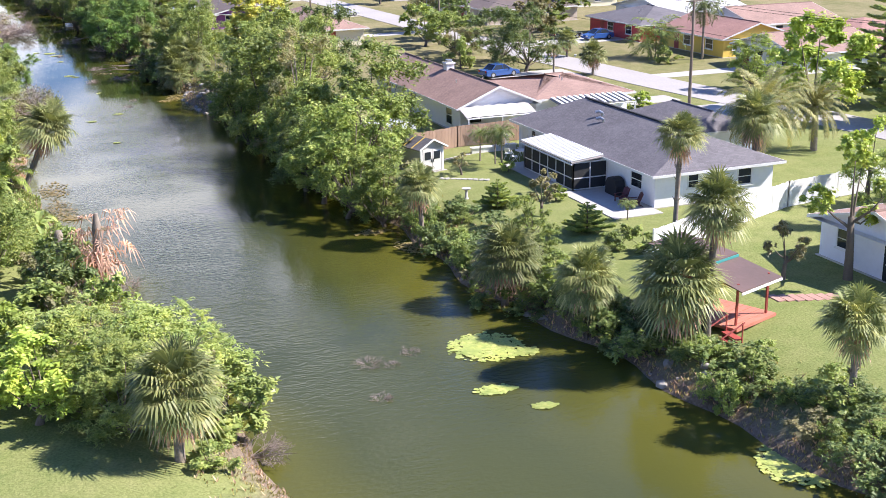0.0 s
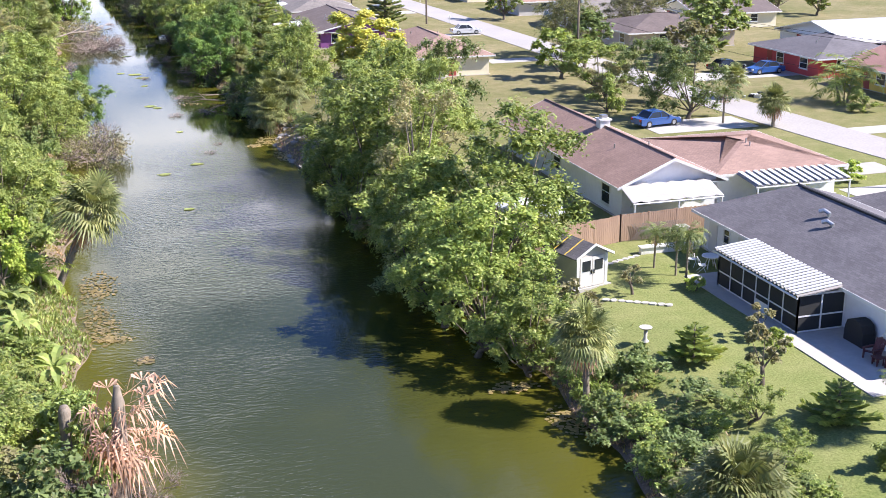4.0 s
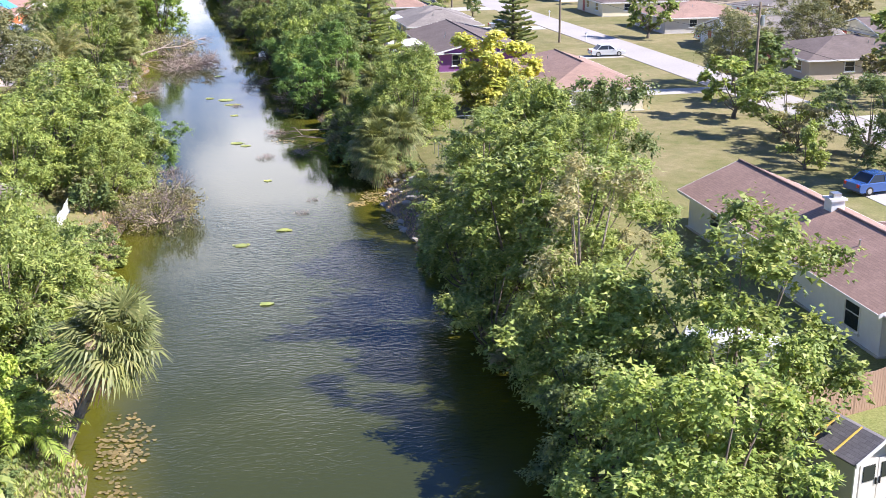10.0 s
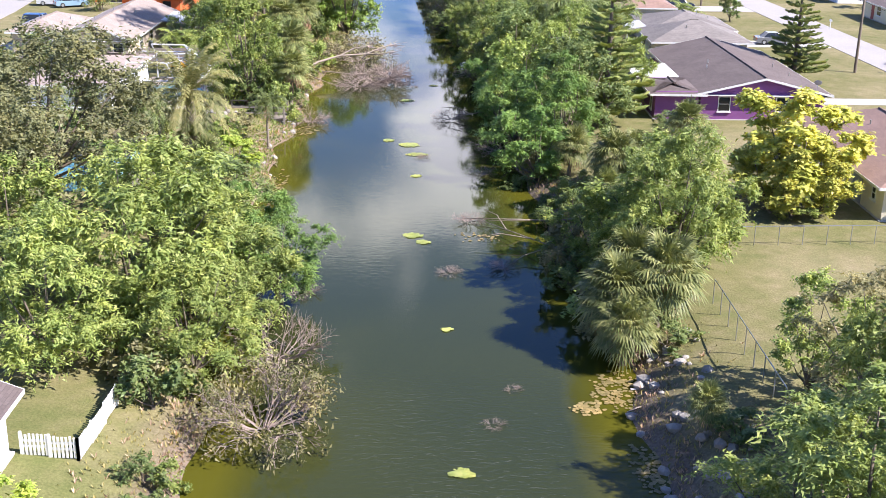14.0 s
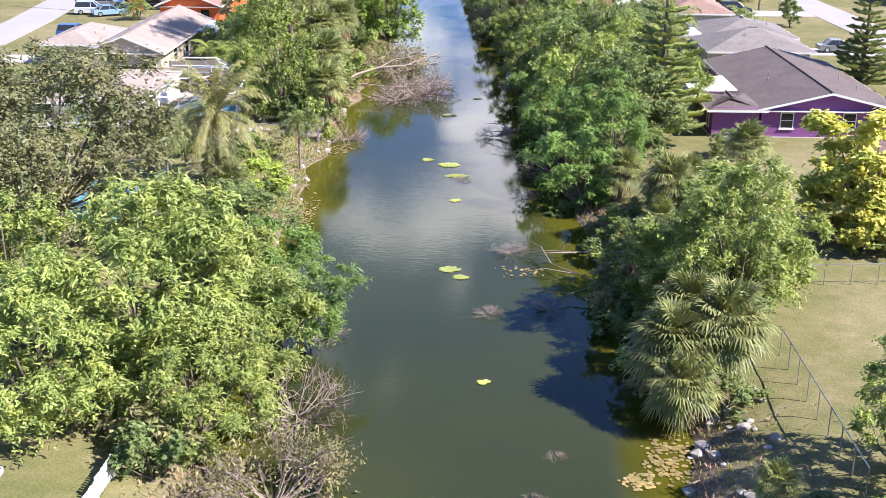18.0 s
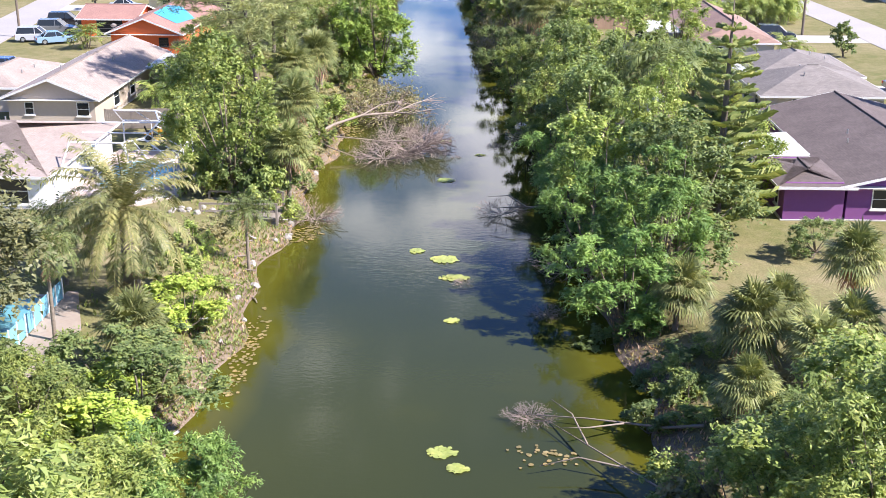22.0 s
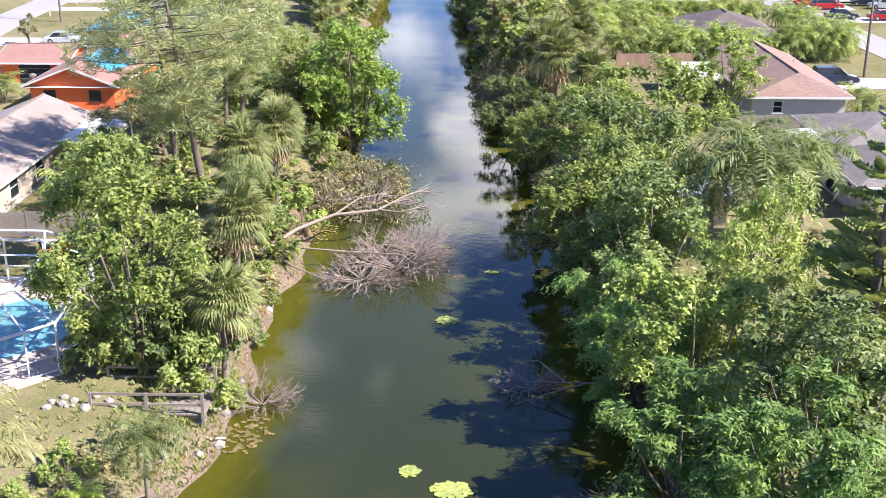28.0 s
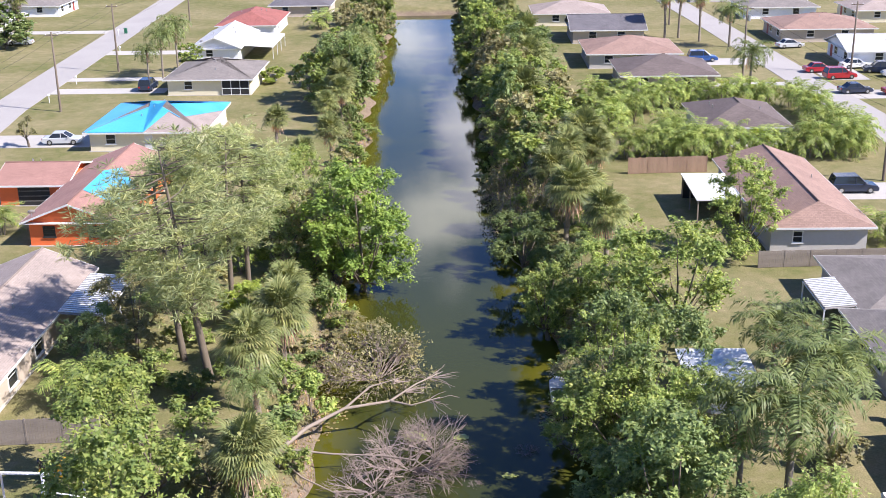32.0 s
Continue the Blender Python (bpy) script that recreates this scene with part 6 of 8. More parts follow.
# boughs that lean out over the water on the wild east bank
for kind, x, y, h, r in (("broad", 23.9, 88.0, 6.0, 3.4), ("broad", 23.3, 99.0, 6.4, 3.6), ("broad", 23.1, 108.0, 6.6, 3.6), ("broad", 22.4, 148.4, 5.4, 2.8), ("cypress", 20.4, 168.2, 6.4, 3.4), ("cypress", 19.7, 177.5, 7.2, 3.5), ("cypress", 19.0, 186.0, 6.2, 3.0), ("dark", 18.7, 199.0, 6.0, 3.0), ("broad", 17.5, 208.0, 5.6, 2.8), ("broad", 16.7, 226.0, 6.2, 3.0), ("dark", 15.7, 240.0, 6.0, 3.0), ("willow", 1.8, 140.8, 6.8, 4.2), ("willow", 1.4, 133.6, 6.0, 3.6), ("cypress", 4.2, 143.8, 5.6, 2.6), ("cypress", 2.4, 146.4, 6.4, 2.6), ("broad", 23.2, 81.2, 6.6, 3.2), ("broad", 23.6, 76.6, 5.4, 2.8), ("dark", 23.0, 85.4, 5.8, 2.8)):
    plant(kind, x, y, h, r, z=0.2)
for kind, x, y, h, r in (("sabal", 23.0, 140.8, 4.6, 2.3), ("broad", 25.4, 73.5, 6.0, 3.0), ("round", 36.0, 155.6, 2.2, 2.0), ("lime", -1.9, 117.2, 3.6, 1.7), ("lime", -1.6, 113.4, 3.8, 1.9), ("willow", -0.8, 109.6, 5.6, 3.2), ("willow", 0.8, 105.8, 5.2, 2.8), ("round", 2.4, 119.8, 1.6, 1.5), ("bush", 2.2, 113.4, 1.6, 1.6), ("sabal", 22.8, 166.8, 3.4, 1.7), ("sabal", 26.9, 163.6, 3.4, 1.9), ("sabal", 22.0, 136.4, 3.4, 1.9), ("sabal", 24.0, 127.4, 1.8, 1.3), ("round", 23.4, 156.6, 1.8, 1.4), ("round", 21.9, 160.4, 2.0, 1.5),
                         ("banana", 0.3, 86.5, 2.0, 1.3), ("banana", 2.7, 77.5, 2.3, 1.3), ("banana", 0.9, 83.0, 1.8, 1.2), ("young", 1.6, 91.8, 1.7, 1.7), ("young", 0.4, 93.6, 1.6, 1.5), ("scrub", 1.5, 80.5, 1.1, 1.5), ("scrub", 0.6, 88.8, 1.0, 1.4), ("scrub", 2.6, 74.4, 1.2, 1.6), ("willow", -2.6, 72.6, 4.4, 2.8), ("willow", 0.0, 70.6, 4.0, 2.6)):
    plant(kind, x, y, h, r)
# dead brush over the water
for kind, x, y, h, r, a in (("twigs", 5.0, 136.5, 2.0, 2.8, 0), ("twigleaf", 5.2, 129.0, 2.6, 3.2, 40), ("twigs", 7.0, 206.5, 2.2, 3.9, 0), ("twigs", 5.2, 204.2, 1.6, 3.0, 70), ("twigs", 8.4, 209.0, 1.8, 2.6, 150), ("twigleaf", 4.2, 219.0, 3.0, 4.2, 60), ("twigleaf", 16.2, 252.0, 4.2, 3.6, 20), ("twigleaf", 15.6, 262.0, 4.0, 3.4, 80), ("twigs", 1.8, 187.5, 1.4, 1.8, 120), ("twigs", 18.6, 178, 1.2, 2.6, 30), ("twigs", 15.2, 159.0, 0.5, 1.2, 200), ("twigs", 14.6, 189.5, 0.9, 1.8, 40), ("twigs", 16.6, 171.5, 0.4, 1.3, 15), ("twigs", 17.0, 149.8, 0.4, 1.2, 140)):
    plant(kind, x, y, h, r, a, z=0.1)
plant("sabal", 2.4, 92.4, 6.6, 2.6, 0, pick=0, lean=(0, 27))
plant("pine", -6.8, 215.6, 16.6, 5.8, 0, lean=(0, -8))
plant("pine", -9.4, 219.0, 14.0, 5.2, 0, pick=1, lean=(0, -5))

# weeds and dry grass on the banks
def bank_weeds(name, seed, leaf, n, label, reach, hmax, stretch=(28, 300), west=0.5):
    r = np.random.default_rng(seed)
    out = []
    y = r.uniform(*stretch, n)
    side = r.random(n) > west
    d = np.abs(r.normal(0, reach, n)) + 0.05
    for yy, s, dd in zip(y, side, d):
        l, e = edges(yy)
        x = e + dd if s else l - dd
        q = np.array([x, yy, ground_z(x, yy) - 0.03])
        for _ in range(3):
            a, h = r.uniform(0, math.tau), hmax * r.uniform(0.35, 1.0)
            lean_ = np.array([math.cos(a), math.sin(a), 0]) * h * r.uniform(0.3, 0.9)
            w = np.array([-math.sin(a), math.cos(a), 0]) * h * 0.14
            out.append(np.array([q, q + lean_ * 0.5 - w + [0, 0, h * 0.6], q + lean_ + [0, 0, h], q + lean_ * 0.5 + w + [0, 0, h * 0.6]]))
    ob = new(name, quads(np.array(out)).mesh(name, LEAF[leaf]))
    return tagged(ob, label, "weeds", kind="stuff")


bank_weeds("bank_weeds", 61, "grass", 24000, "green weeds and grass along the banks", 1.7, 0.22)
bank_weeds("tall_weeds", 63, "willow", 2600, "tall green weeds on the west bank", 2.6, 0.4, (70, 97), 1.0)
bank_weeds("tall_weeds", 64, "willow", 3000, "rough weeds and seedlings by the dock", 3.2, 0.34, (150, 190), 1.0)
bank_weeds("dry_grass", 62, "dry", 7000, "dry brown grass and litter along the banks", 1.6, 0.3)


# ---- yards: fences, sheds, decks ----
SIDING = plain("shed_siding", (0.50, 0.47, 0.43), (0.40, 0.38, 0.35), 1.5, 0.6, grain=0.2)
BROWN_SHEET = plain("brown_sheet_roof", (0.16, 0.10, 0.085), (0.11, 0.075, 0.06), 1.2, 0.5)
TEAL = plain("teal_trim", (0.05, 0.30, 0.28), None, 2, 0.5)
DECK_RED = plain("red_stained_boards", (0.52, 0.20, 0.13), (0.40, 0.14, 0.09), 2, 0.7, stretch=(0.4, 3, 3))
POOL = plain("pool_liner", (0.11, 0.32, 0.37), (0.18, 0.41, 0.45), 1, 0.08, grain=0.0)
CAR_GLASS = GLASS


def put(name, build, material, label, category, kind="", smooth=False, group=""):
    return tagged(new(name, build.mesh(name, material, smooth)), label, category, group, kind)


sh = thing("garden_shed", "grey plastic garden shed with dark shingle roof", "shed")
part("base", Build().box(30.4, 33.0, 79.9, 83.2, BASE - 0.3, BASE + 0.08), CONCRETE, sh)
for q in ((30.6, 32.8, 80.1, 80.18), (30.6, 32.8, 82.92, 83.0), (30.6, 30.68, 80.18, 82.92), (32.72, 32.8, 80.18, 82.92)):
    part("wall", Build().box(*q, BASE + 0.08, BASE + 1.95), SIDING, sh)
for yy in (80.1, 82.92):
    part("gable", Build().prism([(30.6, yy, BASE + 1.95), (32.8, yy, BASE + 1.95), (31.7, yy, BASE + 2.55)], (0, 0.08, 0)), SIDING, sh)
zs, zr = BASE + 1.9, BASE + 2.6
part("roof", roof_mesh("roof", [[(30.4, 83.2, zs), (30.4, 79.8, zs), (31.7, 79.8, zr), (31.7, 83.2, zr)], [(33.0, 79.8, zs), (33.0, 83.2, zs), (31.7, 83.2, zr), (31.7, 79.8, zr)]], ROOF["charcoal"], 0.06), ROOF["charcoal"], sh)
for k, yy in enumerate((80.9, 82.0)):
    part("roof_strip", Build().prism([(30.38, yy, zs + 0.02), (30.38, yy + 0.08, zs + 0.02), (31.7, yy + 0.08, zr + 0.02), (31.7, yy, zr + 0.02)], (0, 0, 0.03)), W_YELLOW, sh, "yellow skylight strip")
part("trim", Build().prism([(30.35, 79.76, zs - 0.05), (31.7, 79.76, zr - 0.05), (31.7, 79.76, zr + 0.09), (30.35, 79.76, zs + 0.09)], (0, 0.05, 0)).prism([(33.05, 79.76, zs - 0.05), (31.7, 79.76, zr - 0.05), (31.7, 79.76, zr + 0.09), (33.05, 79.76, zs + 0.09)], (0, 0.05, 0)), WHITE, sh)
for xa, xb in ((30.85, 31.68), (31.72, 32.55)):
    d = part("door", Build().box(xa, xb, 80.03, 80.1, BASE + 0.12, BASE + 1.85), plain("shed_door", (0.66, 0.64, 0.60), (0.56, 0.54, 0.50), 2, 0.5), sh, "pale double door leaf")
    part("pane", Build().box(xa + 0.14, xb - 0.14, 80.0, 80.03, BASE + 1.05, BASE + 1.65), GLASS, d)
    part("handle", Build().box(31.6 if xa < 31 else 31.78, 31.64 if xa < 31 else 31.82, 79.97, 80.03, BASE + 0.85, BASE + 1.1), BLACK, d)
for xa in (30.6, 32.62):
    part("corner_post", Build().box(xa, xa + 0.18, 80.04, 80.1, BASE + 0.08, BASE + 1.95), WHITE, sh)
sh.matrix_basis = pose(30.6, 80.1, 0, 0, 0, 15) @ pose(-30.6, -80.1, 0)

board_fence("wooden_fence", "brown wooden privacy fence between two yards", [(28.6, 85.4), (36.9, 87.8), (47.2, 88.5)], 1.8, FENCE_WOOD)
board_fence("wooden_fence", "brown wooden fence behind the yard", [(28.0, 266.0), (36.5, 266.6)], 1.8, FENCE_WOOD)
board_fence("wooden_fence", "weathered wooden fence beside the pool cage", [(-18.4, 206.8), (-11.8, 207.4)], 1.7, GREY_WOOD, 0.18)
board_fence("wooden_fence", "low weathered wooden fence by a grey house", [(35.0, 236.8), (46.0, 237.4)], 1.5, GREY_WOOD)
board_fence("vinyl_fence", "white vinyl privacy fence beside the lawn", [(35.4, 54.9), (44.0, 58.6), (49.6, 60.8), (59.0, 62.0)], 1.8, WHITE, 0.3, 0.004)
board_fence("vinyl_fence", "white vinyl fence in the distance", [(100, 148), (126, 150)], 1.8, WHITE, 2.0, 0.004)
board_fence("picket_fence", "white picket fence beside the cottage", [(-3.4, 124.2), (-1.2, 124.1), (-0.9, 128.8)], 0.95, WHITE, 0.15, 0.06, 1.6)

# lattice, bench wall and stones by the lanai
lt = thing("lattice_panel", "diagonal wooden lattice panel against the fence", "lattice")
for k in range(16):
    u = 37.6 + 0.19 * k
    part("slat", Build().prism([(u, 87.55, BASE + 0.1), (u + 0.06, 87.55, BASE + 0.1), (u + 0.96, 87.7, BASE + 1.15), (u + 0.9, 87.7, BASE + 1.15)], (0, 0.02, 0)), GREY_WOOD, lt)
    part("slat", Build().prism([(u + 0.9, 87.58, BASE + 0.1), (u + 0.96, 87.58, BASE + 0.1), (u + 0.06, 87.73, BASE + 1.15), (u, 87.73, BASE + 1.15)], (0, 0.02, 0)), GREY_WOOD, lt)
put("garden_wall", Build().box(37.0, 41.0, 84.9, 85.25, BASE - 0.1, BASE + 0.42).box(36.95, 41.05, 84.82, 85.33, BASE + 0.42, BASE + 0.5), WHITE, "low white painted garden wall beside the planting", "wall", "structure")
pd = thing("stone_pedestal", "short pale stone pedestal by the fence", "pedestal")
part("shaft", Build().box(40.8, 41.3, 87.0, 87.5, BASE - 0.05, BASE + 0.75), CONCRETE, pd)
part("cap", Build().box(40.7, 41.4, 86.9, 87.6, BASE + 0.75, BASE + 0.88), CONCRETE, pd)
bt = thing("covered_boat", "boat on a trailer under a pale tarpaulin behind the fence", "boat", at=pose(31.9, 92.2, BASE, 0, 0, -28))
vs = []
for z, k in ((0.55, 0.72), (1.25, 1.0), (1.75, 0.9), (2.15, 0.35)):
    ring = [(-2.6 * k, -1.0 * k), (-2.6 * k, 1.0 * k), (0.0, 1.05 * k), (1.8 * k, 0.75 * k), (2.9 * k, 0.0), (1.8 * k, -0.75 * k), (0.0, -1.05 * k)]
    vs += [(x, y, z) for x, y in ring]
bl = Build()
bl.add(vs[:14], [tuple(range(7))[::-1]] + [(k, (k + 1) % 7, 7 + (k + 1) % 7, 7 + k) for k in range(7)])
part("hull", bl, WHITE, bt)
bl = Build()
bl.add(vs[7:], [(i * 7 + k, i * 7 + (k + 1) % 7, (i + 1) * 7 + (k + 1) % 7, (i + 1) * 7 + k) for i in range(2) for k in range(7)] + [tuple(range(14, 21))])
part("cover", bl, plain("pale_tarpaulin", (0.66, 0.68, 0.70), (0.52, 0.54, 0.56), 1.5, 0.6), bt)
for y in (-0.6, 0.6):
    part("trailer_beam", Build().box(-2.6, 2.6, y - 0.05, y + 0.05, 0.42, 0.55), CHROME, bt)
    part("wheel", Build().rod((-0.8, y * 1.5 - 0.1, 0.3), (-0.8, y * 1.5 + 0.1, 0.3), 0.3, 0.3, 12), RUBBER, bt)
rs = random.Random(9)
for k in range(9):
    f = k / 8
    x, y = 31.6 + 2.9 * f, 78.2 - 1.8 * f
    s = Build().prism([(x + 0.24 * math.cos(a) * rs.uniform(0.8, 1.1), y + 0.2 * math.sin(a) * rs.uniform(0.8, 1.1), BASE - 0.02) for a in [j * math.tau / 8 for j in range(8)]], (0, 0, 0.07))
    put("stepping_stone", s, CONCRETE, "pale round stepping stone in the lawn", "paving stone", group="stepping stones to the shed")
for k in range(8):
    f = k / 7
    x, y = 33.6 + 3.0 * f, 83.6 + 1.2 * f
    s = Build().prism([(x + 0.24 * math.cos(a) * rs.uniform(0.8, 1.1), y + 0.2 * math.sin(a) * rs.uniform(0.8, 1.1), BASE - 0.02) for a in [j * math.tau / 8 for j in range(8)]], (0, 0, 0.07))
    put("stepping_stone", s, CONCRETE, "pale round stepping stone in the lawn", "paving stone", group="stepping stones to the shed")
bb = thing("birdbath", "small grey concrete birdbath on the lawn", "birdbath")
part("stem", Build().pipe([(31.0, 72.2, BASE - 0.05), (31.0, 72.2, BASE + 0.1), (31.0, 72.2, BASE + 0.6)], [0.2, 0.09, 0.1], 10), CONCRETE, bb, smooth=True)
part("bowl", Build().pipe([(31.0, 72.2, BASE + 0.6), (31.0, 72.2, BASE + 0.66), (31.0, 72.2, BASE + 0.72)], [0.12, 0.3, 0.34], 12), CONCRETE, bb)

gr = thing("covered_grill", "barbecue grill under a rounded black cover", "grill")
b = Build()
prof = [(-0.75, 0), (-0.72, 0.7), (-0.55, 1.1), (-0.2, 1.25), (0.2, 1.25), (0.55, 1.1), (0.72, 0.7), (0.75, 0)]
b.prism([(40.5, 68.6 + u, BASE + 0.05 + v) for u, v in prof], (0.75, 0, 0))
part("cover", b, BLACK, gr)


MAROON = plain("maroon_paint", (0.115, 0.030, 0.034), (0.08, 0.022, 0.026), 2, 0.5)


def deck_chair(x, y, turn):
    c = thing("deck_chair", "dark red slatted adirondack chair on the patio", "chair", "chairs on the patio", at=pose(x, y, BASE + 0.05, 0, 0, turn))
    wood = MAROON
    for sx in (-0.3, 0.3):
        part("front_leg", Build().box(sx - 0.03, sx + 0.03, -0.38, -0.3, 0, 0.52), wood, c)
        part("back_leg", Build().prism([(sx - 0.03, -0.35, 0.33), (sx - 0.03, -0.35, 0.42), (sx - 0.03, 0.5, 0.06), (sx - 0.03, 0.5, 0)], (0.06, 0, 0)), wood, c)
        part("armrest", Build().box(sx - 0.07, sx + 0.07, -0.42, 0.3, 0.52, 0.55), wood, c)
    for k in range(5):
        part("seat_slat", Build().box(-0.3, 0.3, -0.36 + 0.12 * k, -0.26 + 0.12 * k, 0.38 - 0.045 * k, 0.41 - 0.045 * k), wood, c)
    for k in range(5):
        u = -0.28 + 0.115 * k
        part("back_slat", Build().prism([(u, 0.2, 0.2), (u + 0.1, 0.2, 0.2), (u + 0.1, 0.52, 0.98 - 0.05 * abs(k - 2)), (u, 0.52, 0.98 - 0.05 * abs(k - 2))], (0, 0.03, -0.01)), wood, c)
    return c


deck_chair(40.3, 66.7, -75)
deck_chair(40.4, 65.2, -100)
tb = thing("side_table", "small dark red side table", "table")
part("top", Build().box(39.75, 40.25, 65.7, 66.2, BASE + 0.42, BASE + 0.46), MAROON, tb)
for dx, dy in ((39.8, 65.75), (40.15, 65.75), (39.8, 66.1), (40.15, 66.1)):
    part("leg", Build().box(dx, dx + 0.05, dy, dy + 0.05, BASE + 0.05, BASE + 0.42), MAROON, tb)
tb = thing("patio_table", "round white patio table", "table")
part("top", Build().rod((39.8, 81.4, BASE + 0.74), (39.8, 81.4, BASE + 0.78), 0.55, 0.55, 16), WHITE, tb)
for k in range(4):
    a = k * math.tau / 4 + 0.6
    part("leg", Build().rod((39.8 + 0.4 * math.cos(a), 81.4 + 0.4 * math.sin(a), BASE), (39.8 + 0.15 * math.cos(a), 81.4 + 0.15 * math.sin(a), BASE + 0.74), 0.03, 0.03, 5), WHITE, tb)


def folding_chair(x, y, turn):
    c = thing("folding_chair", "white folding garden chair", "chair", "white chairs at the table", at=pose(x, y, BASE + 0.03, 0, 0, turn))
    part("seat", Build().box(-0.22, 0.22, -0.22, 0.2, 0.43, 0.46), WHITE, c)
    part("backrest", Build().prism([(-0.22, 0.2, 0.6), (0.22, 0.2, 0.6), (0.22, 0.28, 0.9), (-0.22, 0.28, 0.9)], (0, 0.03, 0)), WHITE, c)
    for sx in (-0.22, 0.2):
        part("leg", Build().prism([(sx, -0.25, 0), (sx, -0.21, 0), (sx, 0.29, 0.9), (sx, 0.25, 0.9)], (0.025, 0, 0)), WHITE, c)
        part("leg", Build().prism([(sx, 0.25, 0), (sx, 0.29, 0), (sx, -0.18, 0.45), (sx, -0.22, 0.45)], (0.025, 0, 0)), WHITE, c)


for k, (x, y) in enumerate(((38.9, 80.8), (38.9, 82.0), (40.5, 82.2))):
    folding_chair(x, y, 70 + 60 * k)

# water-side shelter
gz = thing("garden_shelter", "open shelter with brown sheet roof and red posts", "gazebo")
for x, y in ((33.1, 43.7), (35.5, 44.5), (31.5, 46.9), (33.7, 47.7)):
    part("post", Build().box(x - 0.05, x + 0.05, y - 0.05, y + 0.05, BASE - 0.4, BASE + 2.3), RED_PAINT, gz)
part("floor", Build().prism([(32.8, 43.2, BASE), (36.0, 44.3, BASE), (34.3, 48.0, BASE), (31.2, 47.0, BASE)], (0, 0, 0.14)), DECK_RED, gz, "red stained timber floor")
for k in range(9):
    f = k / 9
    a, c = Vector((32.8, 43.2, BASE + 0.14)).lerp(Vector((31.2, 47.0, BASE + 0.14)), f), Vector((36.0, 44.3, BASE + 0.14)).lerp(Vector((34.3, 48.0, BASE + 0.14)), f)
    part("board", Build().prism([a, c, c + Vector((-0.16, 0.37, 0)), a + Vector((-0.15, 0.38, 0))], (0, 0, 0.02)), DECK_RED, gz)
for za, (p0, p1, p2, p3) in ((0, ((32.0, 45.6, 4.35), (35.0, 46.6, 4.35), (36.0, 44.1, 3.8), (32.8, 43.0, 3.8))), (1, ((30.9, 48.4, 5.0), (33.6, 49.4, 5.0), (35.0, 46.4, 4.5), (32.0, 45.4, 4.5)))):
    part("roof_sheet", Build().prism([p0, p1, p2, p3], (0, 0, 0.06)), BROWN_SHEET, gz, "dark brown roofing sheet")
    part("roof_edge", Build().prism([Vector(p2), Vector(p3), Vector(p3) - Vector((0, 0, 0.12)), Vector(p2) - Vector((0, 0, 0.12))], (0.02, -0.05, 0)), TEAL if za else WHITE, gz)
for a, c in (((33.1, 43.7), (35.5, 44.5)), ((33.1, 43.7), (31.5, 46.9)), ((35.5, 44.5), (33.7, 47.7))):
    part("beam", Build().prism([(*a, BASE + 2.0), (*c, BASE + 2.0), (*c, BASE + 2.14), (*a, BASE + 2.14)], (0.05, 0.05, 0)), RED_PAINT, gz)
st = thing("wooden_steps", "red wooden steps down to the bank", "steps")
for k in range(4):
    part("tread", Build().box(32.2 - 0.28 * k, 32.6 - 0.28 * k, 42.4, 43.6, BASE - 0.05 - 0.18 * k, BASE + 0.02 - 0.18 * k), RED_PAINT, st)
for yy in (42.35, 43.65):
    part("handrail", Build().rod((32.6, yy, BASE + 0.85), (31.3, yy, BASE + 0.2), 0.04, 0.04, 5), RED_PAINT, st)
    part("baluster", Build().rod((32.5, yy, BASE - 0.2), (32.5, yy, BASE + 0.85), 0.04, 0.04, 5), RED_PAINT, st)
    part("baluster", Build().rod((31.4, yy, BASE - 0.9), (31.4, yy, BASE + 0.25), 0.04, 0.04, 5), RED_PAINT, st)
for k in range(8):
    put("brick_paver", Build().box(37.4 + 0.48 * k, 37.84 + 0.48 * k, 45.9 - 0.18 * k, 46.9 - 0.18 * k, BASE - 0.03, BASE + 0.04), plain("brick_paver", (0.44, 0.26, 0.21), (0.34, 0.20, 0.16), 2, 0.9) if k == 0 else bpy.data.materials["brick_paver"], "worn red paving slab in the grass", "paving slab", group="slabs of the garden path")
house("white house with low ribbed roof beside the shelter", (44.6, 56.0, 42.0, 51.5), "gable_x", W_WHITE, ROOF["brown"], 2.4, 1.5, windows=(("w", 49.4, 1.4, 0.9, 1.2), ("n", 48, 1.4, 0.9, 1.2)), doors=(("w", 45.4, 1.8, 2.05, GLASS),), vents=1)

